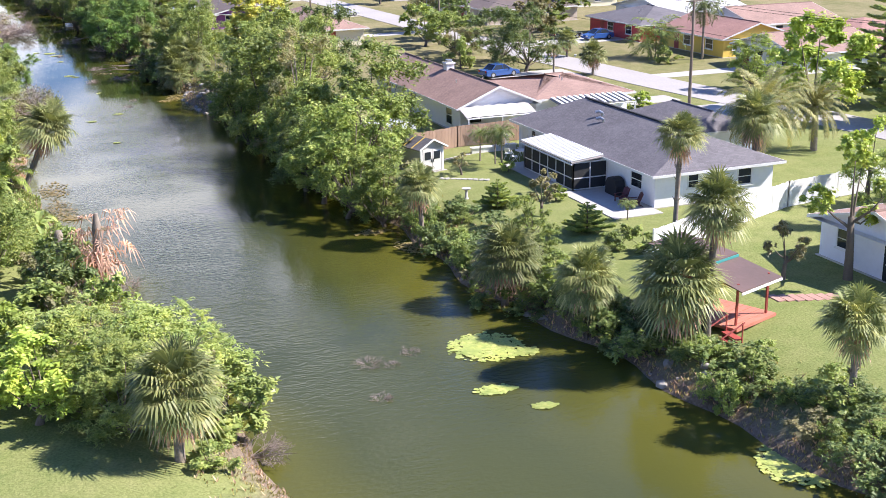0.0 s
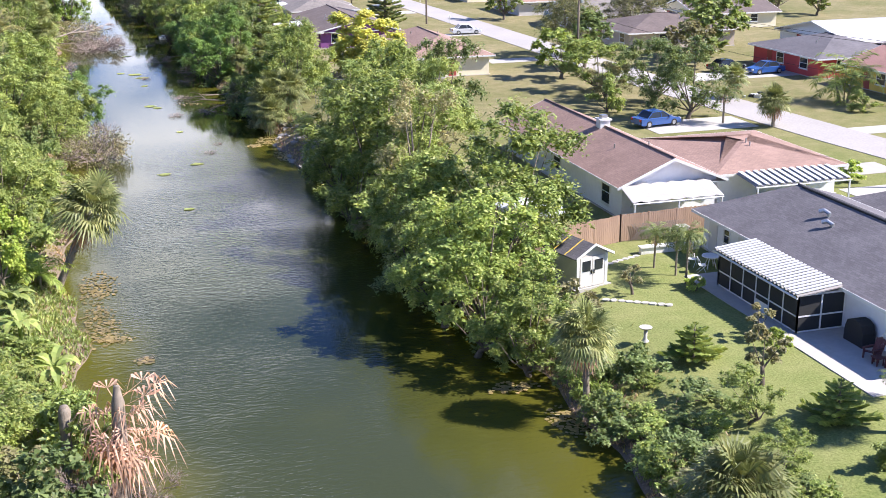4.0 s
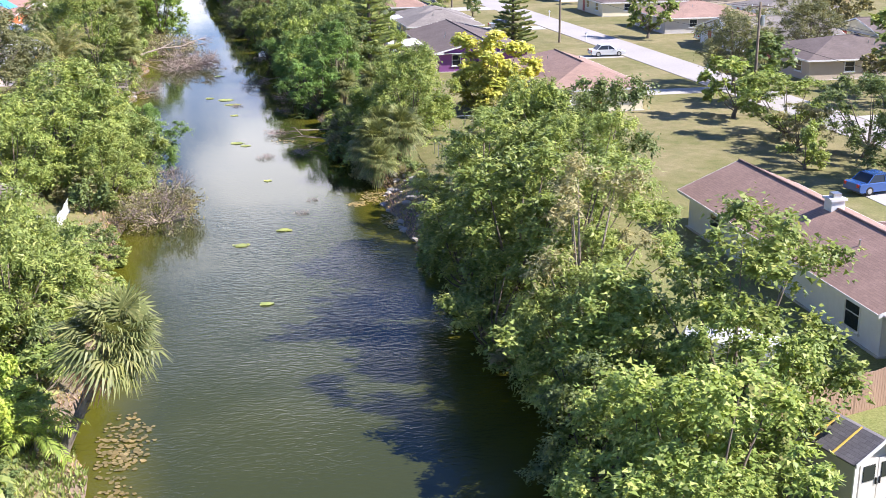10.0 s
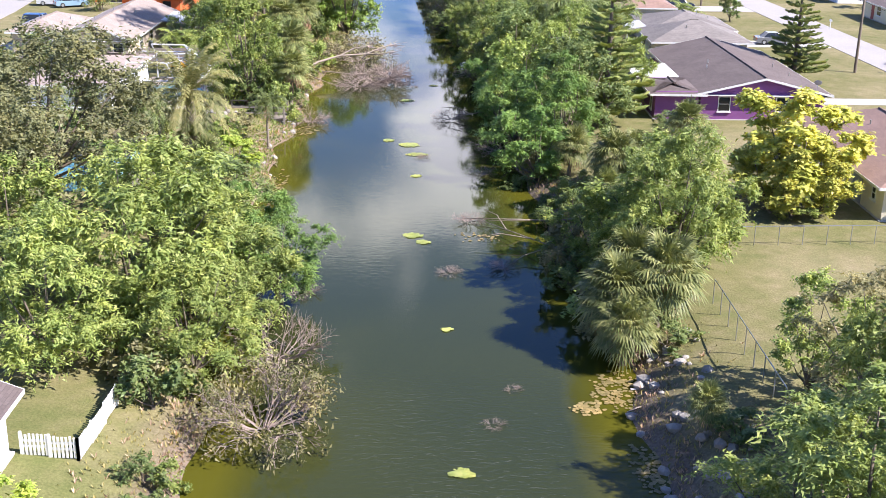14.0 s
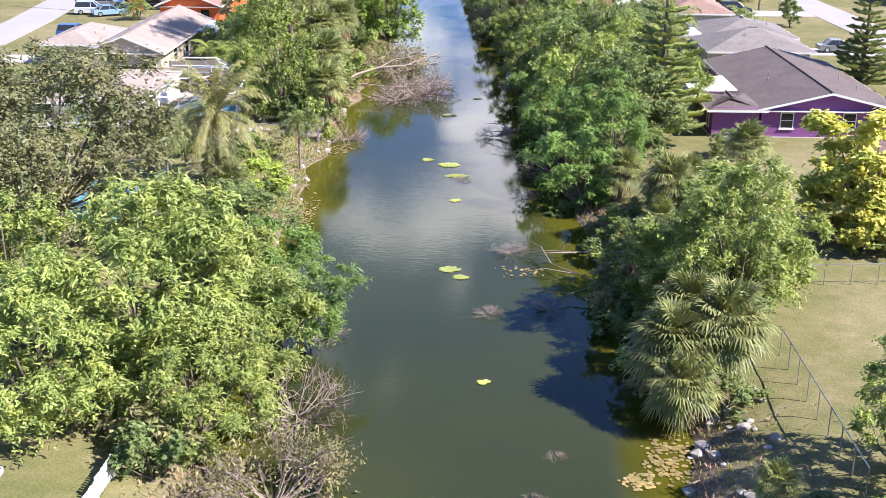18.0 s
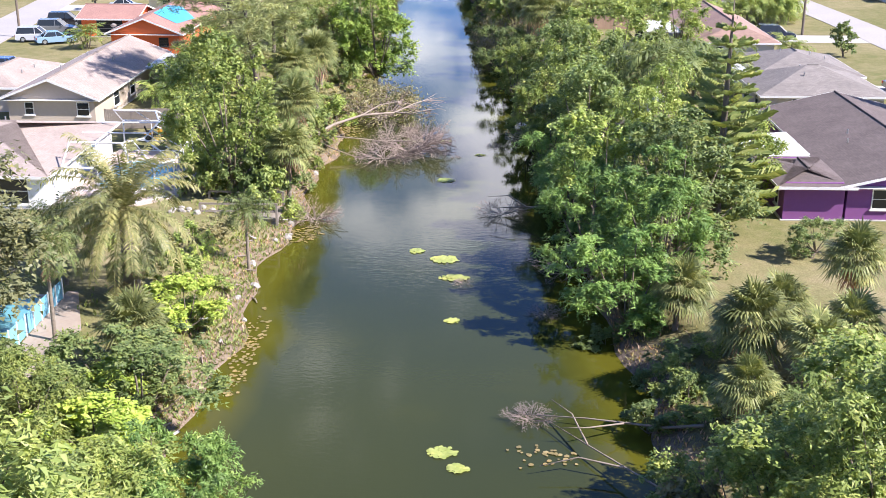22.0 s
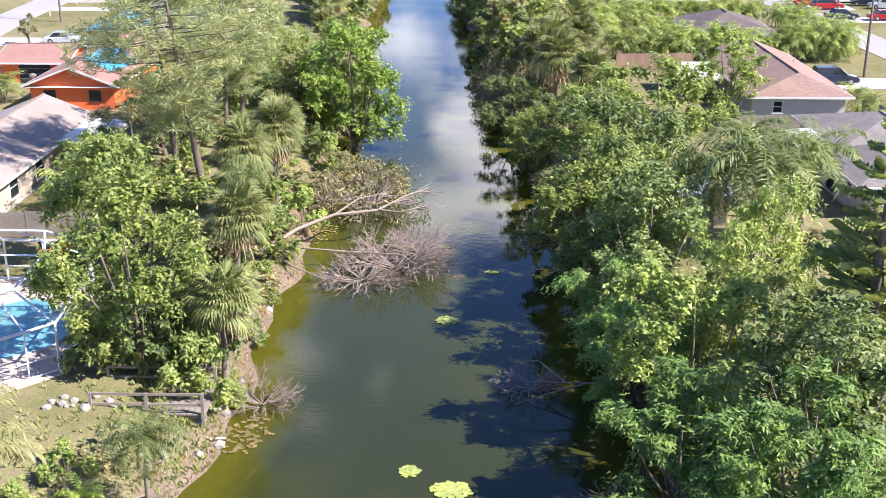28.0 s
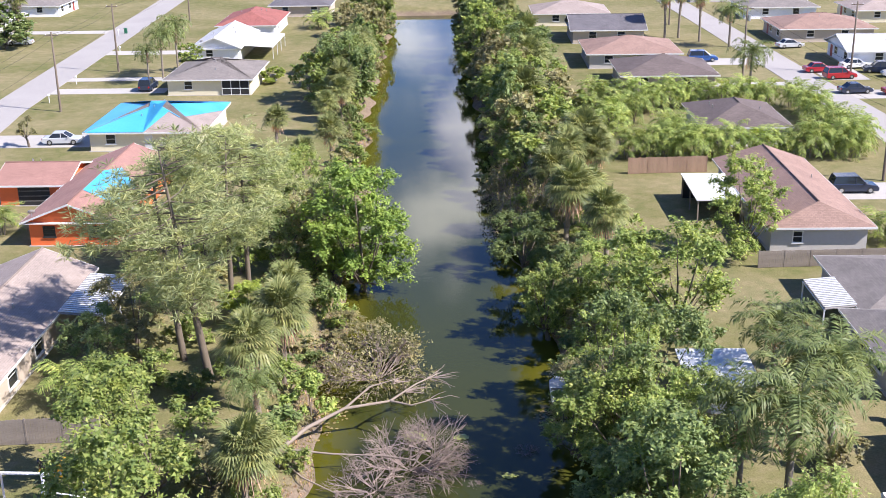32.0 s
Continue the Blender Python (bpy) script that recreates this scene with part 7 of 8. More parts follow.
# pool cage and pool
cg = thing("pool_cage", "white-framed screened pool enclosure", "pool cage")
CAGE = [(-14.6, 185.5), (-9.8, 185.4), (-7.7, 187.6), (-8.1, 194.6), (-10.2, 199.3), (-14.6, 199.4)]
eave_r = [Vector((x, y, BASE + 2.45)) for x, y in CAGE]
top_r = [Vector((-14.6, 187.4, BASE + 3.7)), Vector((-11.0, 187.3, BASE + 3.7)), Vector((-9.9, 188.6, BASE + 3.7)), Vector((-10.2, 193.8, BASE + 3.7)), Vector((-11.4, 197.3, BASE + 3.7)), Vector((-14.6, 197.4, BASE + 3.7))]
for k in range(6):
    part("post", Build().rod((*CAGE[k], BASE), eave_r[k], 0.07, 0.07, 4), ALU, cg)
    part("rafter", Build().rod(eave_r[k], top_r[k], 0.07, 0.07, 4), ALU, cg)
    if k < 5:
        part("eave_beam", Build().rod(eave_r[k], eave_r[k + 1], 0.08, 0.08, 4), ALU, cg)
        part("top_beam", Build().rod(top_r[k], top_r[k + 1], 0.07, 0.07, 4), ALU, cg)
        a, c = Vector((*CAGE[k], BASE + 0.9)), Vector((*CAGE[k + 1], BASE + 0.9))
        part("rail", Build().rod(a, c, 0.035, 0.035, 4), ALU, cg)
        part("kick_plate", Build().rod(a - Vector((0, 0, 0.8)), c - Vector((0, 0, 0.8)), 0.05, 0.05, 4), ALU, cg)
        for f in ((0.5,) if k != 2 else (0.25, 0.5, 0.75)):
            part("post", Build().rod(a.lerp(c, f) - Vector((0, 0, 0.9)), eave_r[k].lerp(eave_r[k + 1], f), 0.045, 0.045, 4), ALU, cg)
            part("rafter", Build().rod(eave_r[k].lerp(eave_r[k + 1], f), top_r[k].lerp(top_r[k + 1], f), 0.045, 0.045, 4), ALU, cg)
for y in (190.2, 193.4):
    part("purlin", Build().rod((-14.6, y, BASE + 3.7), (-10.0, y, BASE + 3.7), 0.05, 0.05, 4), ALU, cg)
b = Build().prism([(-15.2, 185.0, BASE - 0.2), (-9.6, 185.0, BASE - 0.2), (-7.3, 187.4, BASE - 0.2), (-7.7, 194.8, BASE - 0.2), (-10.0, 199.8, BASE - 0.2), (-15.2, 199.8, BASE - 0.2)], (0, 0, 0.26))
put("pool_deck", b, plain("pool_deck_paint", (0.52, 0.42, 0.37), (0.42, 0.34, 0.30), 1, 0.8), "pinkish painted concrete deck round the pool", "pool deck", "structure")
pl = thing("swimming_pool", "turquoise swimming pool inside the cage", "pool")
part("basin", Build().prism([(-11.6 + 2.5 * math.cos(a) * (1 + 0.16 * math.cos(2 * a + 0.6)), 192.2 + 4.1 * math.sin(a) * (1 + 0.10 * math.cos(3 * a)), BASE - 0.1) for a in [k * math.tau / 28 for k in range(28)]], (0, 0, 0.19)), POOL, pl)
cop = [Vector((-11.6 + 2.62 * math.cos(a) * (1 + 0.16 * math.cos(2 * a + 0.6)), 192.2 + 4.22 * math.sin(a) * (1 + 0.10 * math.cos(3 * a)), BASE + 0.06)) for a in [k * math.tau / 28 for k in range(29)]]
part("coping", Build().pipe(cop, [0.13] * 29, 5), CONCRETE, pl)
# pool behind a mesh fence next door
p2 = thing("swimming_pool", "bright blue swimming pool in the neighbouring yard", "pool")
part("basin", Build().box(-14.0, -9.6, 159.5, 168.6, BASE - 0.15, BASE + 0.03), POOL, p2)
part("coping", Build().box(-14.2, -9.3, 168.6, 168.9, BASE - 0.1, BASE + 0.09).box(-9.6, -9.3, 159.4, 168.6, BASE - 0.1, BASE + 0.09), CONCRETE, p2)
MESHBLUE = plain("blue_mesh", (0.16, 0.42, 0.58), (0.22, 0.48, 0.62), 3, 0.6, grain=0)
pf = thing("pool_fence", "low blue mesh safety fence with white posts", "fence")
for k in range(10):
    y = 159.6 + 0.98 * k
    x = -9.0 + 0.02 * k
    part("post", Build().rod((x, y, BASE - 0.2), (x, y, BASE + 1.2), 0.04, 0.04, 6), WHITE, pf)
    if k < 9:
        part("mesh_panel", Build().box(x - 0.01, x + 0.01, y + 0.05, y + 0.93, BASE + 0.1, BASE + 1.12), MESHBLUE, pf)
put("garden_walk", Build().prism([(-8.8, 157, BASE - 0.1), (-7.4, 157, BASE - 0.1), (-6.6, 164.5, BASE - 0.1), (-8.4, 169.5, BASE - 0.1), (-9.0, 169.5, BASE - 0.1)], (0, 0, 0.14)), plain("worn_walk", (0.36, 0.30, 0.25), (0.27, 0.22, 0.18), 1.5, 0.9), "worn concrete walk beside the pool fence", "walk", "structure")

# ride-on mower left on the grass behind the cage
YELLOW = plain("yellow_machine_paint", (0.62, 0.33, 0.03), (0.50, 0.26, 0.02), 2, 0.45)
gm = thing("ride_on_mower", "yellow ride-on mower parked behind the pool cage", "mower", at=pose(-13.2, 203.4, BASE, 0, 0, 15))
part("hood", Build().prism([(0.1, -0.32, 0.35), (0.95, -0.28, 0.35), (0.95, -0.28, 0.72), (0.75, -0.3, 0.9), (0.1, -0.32, 0.95)], (0, 0.62, 0)), YELLOW, gm)
part("chassis", Build().box(-0.85, 0.9, -0.3, 0.3, 0.25, 0.38), RUBBER, gm)
part("mower_deck", Build().prism([(-0.35, -0.6, 0.12), (0.35, -0.6, 0.12), (0.45, 0.0, 0.12), (0.35, 0.6, 0.12), (-0.35, 0.6, 0.12)], (0, 0, 0.14)), YELLOW, gm)
part("fender", Build().box(-0.95, -0.25, -0.5, 0.5, 0.55, 0.63), YELLOW, gm)
part("seat", Build().box(-0.75, -0.3, -0.24, 0.24, 0.63, 0.75).prism([(-0.8, -0.24, 0.7), (-0.7, -0.24, 0.7), (-0.85, -0.24, 1.12), (-0.95, -0.24, 1.12)], (0, 0.48, 0)), BLACK, gm)
part("steering_wheel", Build().rod((0.08, 0, 0.95), (0.0, 0, 1.08), 0.17, 0.17, 10), BLACK, gm)
for x, r_ in ((-0.6, 0.28), (0.68, 0.2)):
    for y in (-0.48, 0.34):
        part("wheel", Build().rod((x, y, r_), (x, y + 0.16, r_), r_, r_, 12), RUBBER, gm)

# dock
dk = thing("wooden_dock", "weathered grey wooden dock with rails over the bank", "dock")
for k in range(18):
    part("plank", Build().box(-5.4 + 0.29 * k, -5.14 + 0.29 * k, 184.4, 187.2, 1.12, 1.18), GREY_WOOD, dk)
for x in (-5.3, -2.8, -0.3):
    for y in (184.4, 187.2):
        part("post", Build().box(x - 0.07, x + 0.07, y - 0.07, y + 0.07, -0.8, 2.2), GREY_WOOD, dk)
for y in (184.4, 187.2):
    for z in (1.65, 2.15):
        part("rail", Build().box(-5.35, -0.25, y - 0.03, y + 0.03, z - 0.06, z + 0.06), GREY_WOOD, dk)
part("joist", Build().box(-5.4, -0.2, 184.5, 184.6, 0.92, 1.12).box(-5.4, -0.2, 187.0, 187.1, 0.92, 1.12), GREY_WOOD, dk)

# fallen tree over the water
rs_t = random.Random(31)
ft = thing("fallen_tree", "bleached fallen tree reaching over the canal", "fallen tree")
part("trunk", Build().pipe([(-3.5, 205.2, 1.0), (-1.0, 206.6, 1.3), (0.6, 208.6, 1.9), (2.8, 210.4, 2.3), (5.6, 211.2, 2.4)], [0.19, 0.16, 0.13, 0.105, 0.07], 8), DEAD_WOOD, ft, smooth=True)
for pts in ([(5.6, 211.2, 2.4), (7.2, 212.6, 2.9), (8.9, 213.8, 3.2)], [(5.6, 211.2, 2.4), (7.0, 210.4, 2.5), (8.8, 210.9, 2.8)], [(2.8, 210.4, 2.3), (4.2, 212.4, 2.8), (6.0, 213.2, 3.0)], [(-0.6, 206.9, 1.35), (2.4, 206.6, 1.2), (5.0, 207.0, 0.9)], [(5.0, 207.0, 0.9), (7.4, 206.0, 1.1), (8.6, 205.2, 0.6)], [(-1.0, 206.5, 1.2), (0.8, 204.4, 0.9), (3.4, 203.2, 0.3)]):
    part("limb", Build().pipe(pts, [0.085, 0.055, 0.02], 6), DEAD_WOOD, ft, smooth=True)
for x, y, z, ln, a in ((8.4, 213.4, 3.0, 1.3, 20), (8.4, 210.8, 2.6, 1.2, -20), (6.8, 212.2, 2.7, 1.0, 60), (4.8, 207.0, 0.9, 1.6, 5), (8.2, 205.4, 0.7, 1.2, -30), (3.2, 203.3, 0.4, 1.3, -40), (5.8, 213.0, 2.9, 0.9, 80)):
    tw = Build()
    for k in range(9):
        b_ = radians(a + rs_t.uniform(-60, 60))
        q0 = Vector((x, y, z)) - Vector((math.cos(radians(a)), math.sin(radians(a)), 0)) * ln * rs_t.uniform(0, 0.5)
        q1 = q0 + Vector((math.cos(b_), math.sin(b_), rs_t.uniform(-0.3, 0.35))) * ln * rs_t.uniform(0.5, 1.0)
        q2 = q1 + Vector((math.cos(b_ + rs_t.uniform(-0.7, 0.7)), math.sin(b_), rs_t.uniform(-0.4, 0.2))) * ln * 0.5
        tw.pipe([q0, q1, q2], [0.03, 0.018, 0.008], 4)
    part("brushwood", tw, TWIG, ft)

# bare boughs that have fallen from the shaded east bank into the water
for label, limbs in (("bare grey bough fallen from the bank into the canal", ([(23.4, 149.2, 1.5), (21.9, 150.3, 1.1), (20.1, 151.9, 0.8), (17.5, 156.0, 0.5), (15.7, 158.9, 0.3)], [(20.1, 151.9, 0.8), (18.3, 151.3, 0.4), (16.8, 149.6, 0.05)], [(18.8, 154.0, 0.6), (17.0, 154.6, 0.7), (15.4, 154.2, 0.5)], [(17.5, 156.0, 0.5), (17.0, 158.2, 0.8), (16.2, 159.8, 0.7)])),
                     ("thin dead bough lying on the water under the trees", ([(22.4, 156.6, 1.2), (20.9, 157.1, 0.8), (17.7, 158.6, 0.4), (14.8, 159.3, 0.2)], [(19.2, 157.8, 0.6), (17.6, 156.8, 0.9), (16.4, 156.9, 0.8)])),
                     ("dead bough hanging over the water's edge", ([(20.4, 186.2, 2.2), (18.4, 187.4, 1.5), (16.2, 188.6, 0.9), (13.8, 189.6, 0.5)], [(17.2, 188.0, 1.2), (15.2, 187.2, 1.0), (13.6, 186.8, 0.6)], [(16.2, 188.6, 0.9), (15.0, 190.6, 1.1), (13.6, 191.4, 0.8)]))):
    fb = thing("fallen_bough", label, "branch")
    for k, pts in enumerate(limbs):
        part("limb", Build().pipe(pts, list(np.linspace(0.085 if k == 0 else 0.05, 0.015, len(pts))), 5), DEAD_WOOD, fb, smooth=True)

# small yard buildings on the east side
ms = thing("metal_shed", "small shed with a flat white metal roof", "shed")
for q in ((24.6, 28.4, 210.7, 210.8), (24.6, 28.4, 214.6, 214.7), (24.6, 24.7, 210.8, 214.6), (28.3, 28.4, 210.8, 214.6)):
    part("wall", Build().box(*q, BASE - 0.2, BASE + 2.1), W_TAN, ms)
part("roof", Build().prism([(24.2, 210.2, BASE + 2.1), (28.8, 210.2, BASE + 2.1), (28.8, 215.2, BASE + 2.35), (24.2, 215.2, BASE + 2.35)], (0, 0, 0.08)), ALU, ms)
part("door", Build().box(25.8, 27.4, 210.63, 210.7, BASE, BASE + 1.9), WHITE, ms)
cp = thing("canopy", "white flat-roofed canopy behind the house", "canopy")
part("roof", Build().prism([(32.0, 248.8, BASE + 2.2), (36.4, 248.8, BASE + 2.2), (36.4, 257.4, BASE + 2.35), (32.0, 257.4, BASE + 2.35)], (0, 0, 0.12)), WHITE, cp)
for x, y in ((32.2, 249), (36.2, 249), (32.2, 257.2), (36.2, 257.2), (32.2, 253)):
    part("post", Build().box(x - 0.06, x + 0.06, y - 0.06, y + 0.06, BASE - 0.1, BASE + 2.25), GREY_WOOD, cp)
part("screen", Build().box(32.25, 36.1, 257.0, 257.05, BASE, BASE + 2.2), SCREEN, cp)
tk = thing("water_tank", "white cylindrical tank beside the wall", "tank")
part("body", Build().rod((43.2, 154.4, BASE), (43.2, 154.4, BASE + 1.35), 0.42, 0.42, 14), WHITE, tk)
part("lid", Build().rod((43.2, 154.4, BASE + 1.35), (43.2, 154.4, BASE + 1.45), 0.42, 0.2, 14), ALU, tk)


def ac_unit(x, y):
    a = thing("air_conditioner", "grey outdoor air conditioner unit on a pad", "air conditioner")
    part("pad", Build().box(x - 0.55, x + 0.55, y - 0.55, y + 0.55, BASE - 0.1, BASE + 0.06), CONCRETE, a)
    part("casing", Build().box(x - 0.4, x + 0.4, y - 0.4, y + 0.4, BASE + 0.06, BASE + 0.9), CHROME, a)
    part("grille", Build().rod((x, y, BASE + 0.9), (x, y, BASE + 0.94), 0.34, 0.34, 14), BLACK, a)


ac_unit(44.9, 154.3)
ac_unit(-19.0, 320.0)
cf = thing("chain_fence", "thin chain-link fence rail across the yard", "fence")
for k in range(12):
    x = 27.5 + 1.5 * k
    part("post", Build().rod((x, 149.6 + 0.1 * k, BASE - 0.3), (x, 149.6 + 0.1 * k, BASE + 1.2), 0.03, 0.03, 5), CHROME, cf)
part("rail", Build().rod((27.5, 149.6, BASE + 1.2), (44.0, 150.7, BASE + 1.2), 0.03, 0.03, 5), CHROME, cf)
cf = thing("chain_fence", "thin chain-link fence rail along the yard's edge", "fence")
for k in range(9):
    y = 128 + 1.6 * k
    part("post", Build().rod((27.4, y, BASE - 0.5), (27.4, y, BASE + 1.2), 0.03, 0.03, 5), CHROME, cf)
part("rail", Build().rod((27.4, 128, BASE + 1.2), (27.4, 140.8, BASE + 1.2), 0.03, 0.03, 5), CHROME, cf)

# blue sheets nailed on storm-damaged roofs


def tarp_on(owner, pts, lift=0.03):
    part("tarp", Build().prism([Vector(q) + Vector((0, 0, lift)) for q in pts], (0, 0, 0.03)), TARP, owner, "blue tarpaulin nailed over the roof")


e9, r9 = BASE + 2.4, BASE + 2.4 + 1.75
slope9 = lambda x: r9 - (x + 25.1) / (-20.6 + 25.1) * 1.75
tarp_on(h9, [(-25.05, 247.5, slope9(-25.05)), (-22.2, 246.8, slope9(-22.2)), (-21.6, 253.0, slope9(-21.6)), (-24.0, 256.5, slope9(-24.0)), (-25.05, 254.0, slope9(-25.05))])
ez, rz = BASE + 2.4, BASE + 4.4
A, B_ = (-34.6 + 8.2, 285.2, rz), (-20.2 - 8.2, 285.2, rz)
L0, L1, L2, L3 = (-34.6, 277.0, ez), (-20.2, 277.0, ez), (-20.2, 293.4, ez), (-34.6, 293.4, ez)
mixv = lambda a, c, f: tuple(Vector(a).lerp(Vector(c), f))
tarp_on(h10, [mixv(L0, L1, 0.02), mixv(L0, L1, 0.50), mixv(B_, L1, 0.35), B_, A])
tarp_on(h10, [L0, A, L3])
tarp_on(h10, [B_, mixv(L1, B_, 0.45), mixv(L2, L1, 0.3), L2])
tarp_on(h10, [L2, L3, A, B_])

# ---- street furniture ----


def utility_pole(x, y, h=10.5, arm=False, label="weathered wooden utility pole"):
    p_ = thing("utility_pole", label, "pole")
    part("shaft", Build().pipe([(x, y, BASE - 0.5), (x, y, BASE + h / 2), (x, y, BASE + h)], [0.17, 0.14, 0.11], 9), POLE_WOOD, p_, smooth=True)
    part("cross_arm", Build().box(x - 0.9, x + 0.9, y - 0.05, y + 0.05, BASE + h - 0.5, BASE + h - 0.38), POLE_WOOD, p_)
    for dx in (-0.8, 0.0, 0.8):
        part("insulator", Build().rod((x + dx, y, BASE + h - 0.38), (x + dx, y, BASE + h - 0.2), 0.05, 0.03, 6), WHITE, p_)
    if arm:
        part("transformer", Build().rod((x + 0.35, y, BASE + h - 2.2), (x + 0.35, y, BASE + h - 1.3), 0.22, 0.22, 10), CHROME, p_)
        part("bracket", Build().box(x, x + 0.3, y - 0.04, y + 0.04, BASE + h - 1.8, BASE + h - 1.7), CHROME, p_)


EAST = [(76, 58), (63.6, 93.4), (60.5, 150), (58.6, 208), (54.2, 262.7), (52, 318), (50, 372)]
WEST = [(-43, 200), (-44, 255), (-44.9, 299.5), (-45.1, 328.2), (-46.1, 383.5), (-48, 430)]
for k, (x, y) in enumerate(EAST + WEST + [(69.1, 321.2)]):
    utility_pole(x, y, 10.8, k % 3 == 2)
for line in (EAST, WEST):
    for (xa, ya), (xb, yb) in zip(line, line[1:]):
        for dx, z in ((-0.8, 10.4), (0.8, 10.4), (0.0, 7.6)):
            pts = []
            for j in range(13):
                f = j / 12
                pts.append((xa + (xb - xa) * f + dx, ya + (yb - ya) * f, BASE + z - 4 * 0.7 * f * (1 - f)))
            put("overhead_wire", Build().pipe(pts, [0.016] * 13, 4), RUBBER, "thin black overhead wire between utility poles", "wire")


def mailbox(x, y):
    mb = thing("mailbox", "white mailbox on a post by the street", "mailbox")
    part("post", Build().box(x - 0.05, x + 0.05, y - 0.05, y + 0.05, BASE - 0.1, BASE + 1.05), WHITE, mb)
    part("box", Build().prism([(x - 0.12 + 0.0, y - 0.25, BASE + 1.05), (x + 0.12, y - 0.25, BASE + 1.05), (x + 0.12, y - 0.25, BASE + 1.22), (x, y - 0.25, BASE + 1.32), (x - 0.12, y - 0.25, BASE + 1.22)], (0, 0.5, 0)), ALU, mb)


for x, y in ((-48.8, 318.5), (-48.4, 305.2), (-55.5, 364.9), (-49.6, 345), (58.6, 282.2), (66.5, 240), (58.0, 330), (62.6, 208)):
    mailbox(x, y)


def bin_(x, y, c):
    w = thing("wheelie_bin", "green wheeled refuse bin by the drive" if c == "g" else "dark wheeled refuse bin by the drive", "bin")
    mt = plain("bin_green", (0.02, 0.16, 0.08), None, 2, 0.5) if c == "g" else RUBBER
    part("body", Build().prism([(x - 0.25, y - 0.25, BASE), (x + 0.25, y - 0.25, BASE), (x + 0.25, y + 0.25, BASE), (x - 0.25, y + 0.25, BASE)], (0, 0, 0.95)), mt, w)
    part("lid", Build().box(x - 0.3, x + 0.3, y - 0.32, y + 0.3, BASE + 0.95, BASE + 1.03), mt, w)


for x, y, c in ((-37.4, 252.5, "g"), (-36.8, 251.8, "d"), (-55.0, 368.0, "g"), (36.8, 209.5, "d"), (37.4, 208.8, "g")):
    bin_(x, y, c)

DRIVE = plain("drive_concrete", (0.47, 0.45, 0.42), (0.36, 0.345, 0.32), 0.5, 0.9)
for k, (x0, x1, y0, y1) in enumerate(((-49.5, -36.6, 257, 263.5), (-50.5, -34.9, 279.5, 286), (-51, -33.6, 311, 315), (-51, -33.6, 320.5, 323.5), (-52, -36, 344, 348), (-45, -33.6, 214, 219), (58, 70, 86.5, 95), (57.5, 66.0, 98, 101.5), (54.5, 65, 117, 122.5), (54.4, 64.0, 163, 166.5), (48, 62.5, 191, 194), (48.5, 61.5, 224, 229), (46, 61, 256, 262), (47.5, 58.5, 329, 335), (45, 58, 312, 315), (64, 70.5, 316, 327), (64, 75, 303, 309), (70, 86, 142, 147.5), (69, 84, 111, 114), (-79, -56, 368, 372))):
    put("driveway", Build().prism([(x0, y0, BASE - 0.15), (x1, y0 + 0.2, BASE - 0.15), (x1, y1, BASE - 0.15), (x0, y1 - 0.2, BASE - 0.15)], (0, 0, 0.18)), DRIVE, "pale concrete driveway between street and house", "driveway", "structure")


# ---- cars ----
def paint(name, c):
    m_, nt_, p_ = mat(name)
    p_.inputs["Base Color"].default_value, p_.inputs["Roughness"].default_value = (*c, 1), 0.25
    p_.inputs["Coat Weight"].default_value = 0.6
    return m_


PAINT = {k: paint("car_paint_" + k, c) for k, c in {"silver": (0.50, 0.52, 0.54), "red": (0.36, 0.02, 0.03), "blue": (0.03, 0.09, 0.28), "navy": (0.02, 0.03, 0.06), "black": (0.012, 0.012, 0.014), "white": (0.72, 0.73, 0.74), "grey": (0.16, 0.17, 0.18), "lightblue": (0.22, 0.34, 0.45)}.items()}
TAIL, LAMP = paint("tail_lamp", (0.4, 0.01, 0.01)), paint("head_lamp", (0.7, 0.7, 0.7))


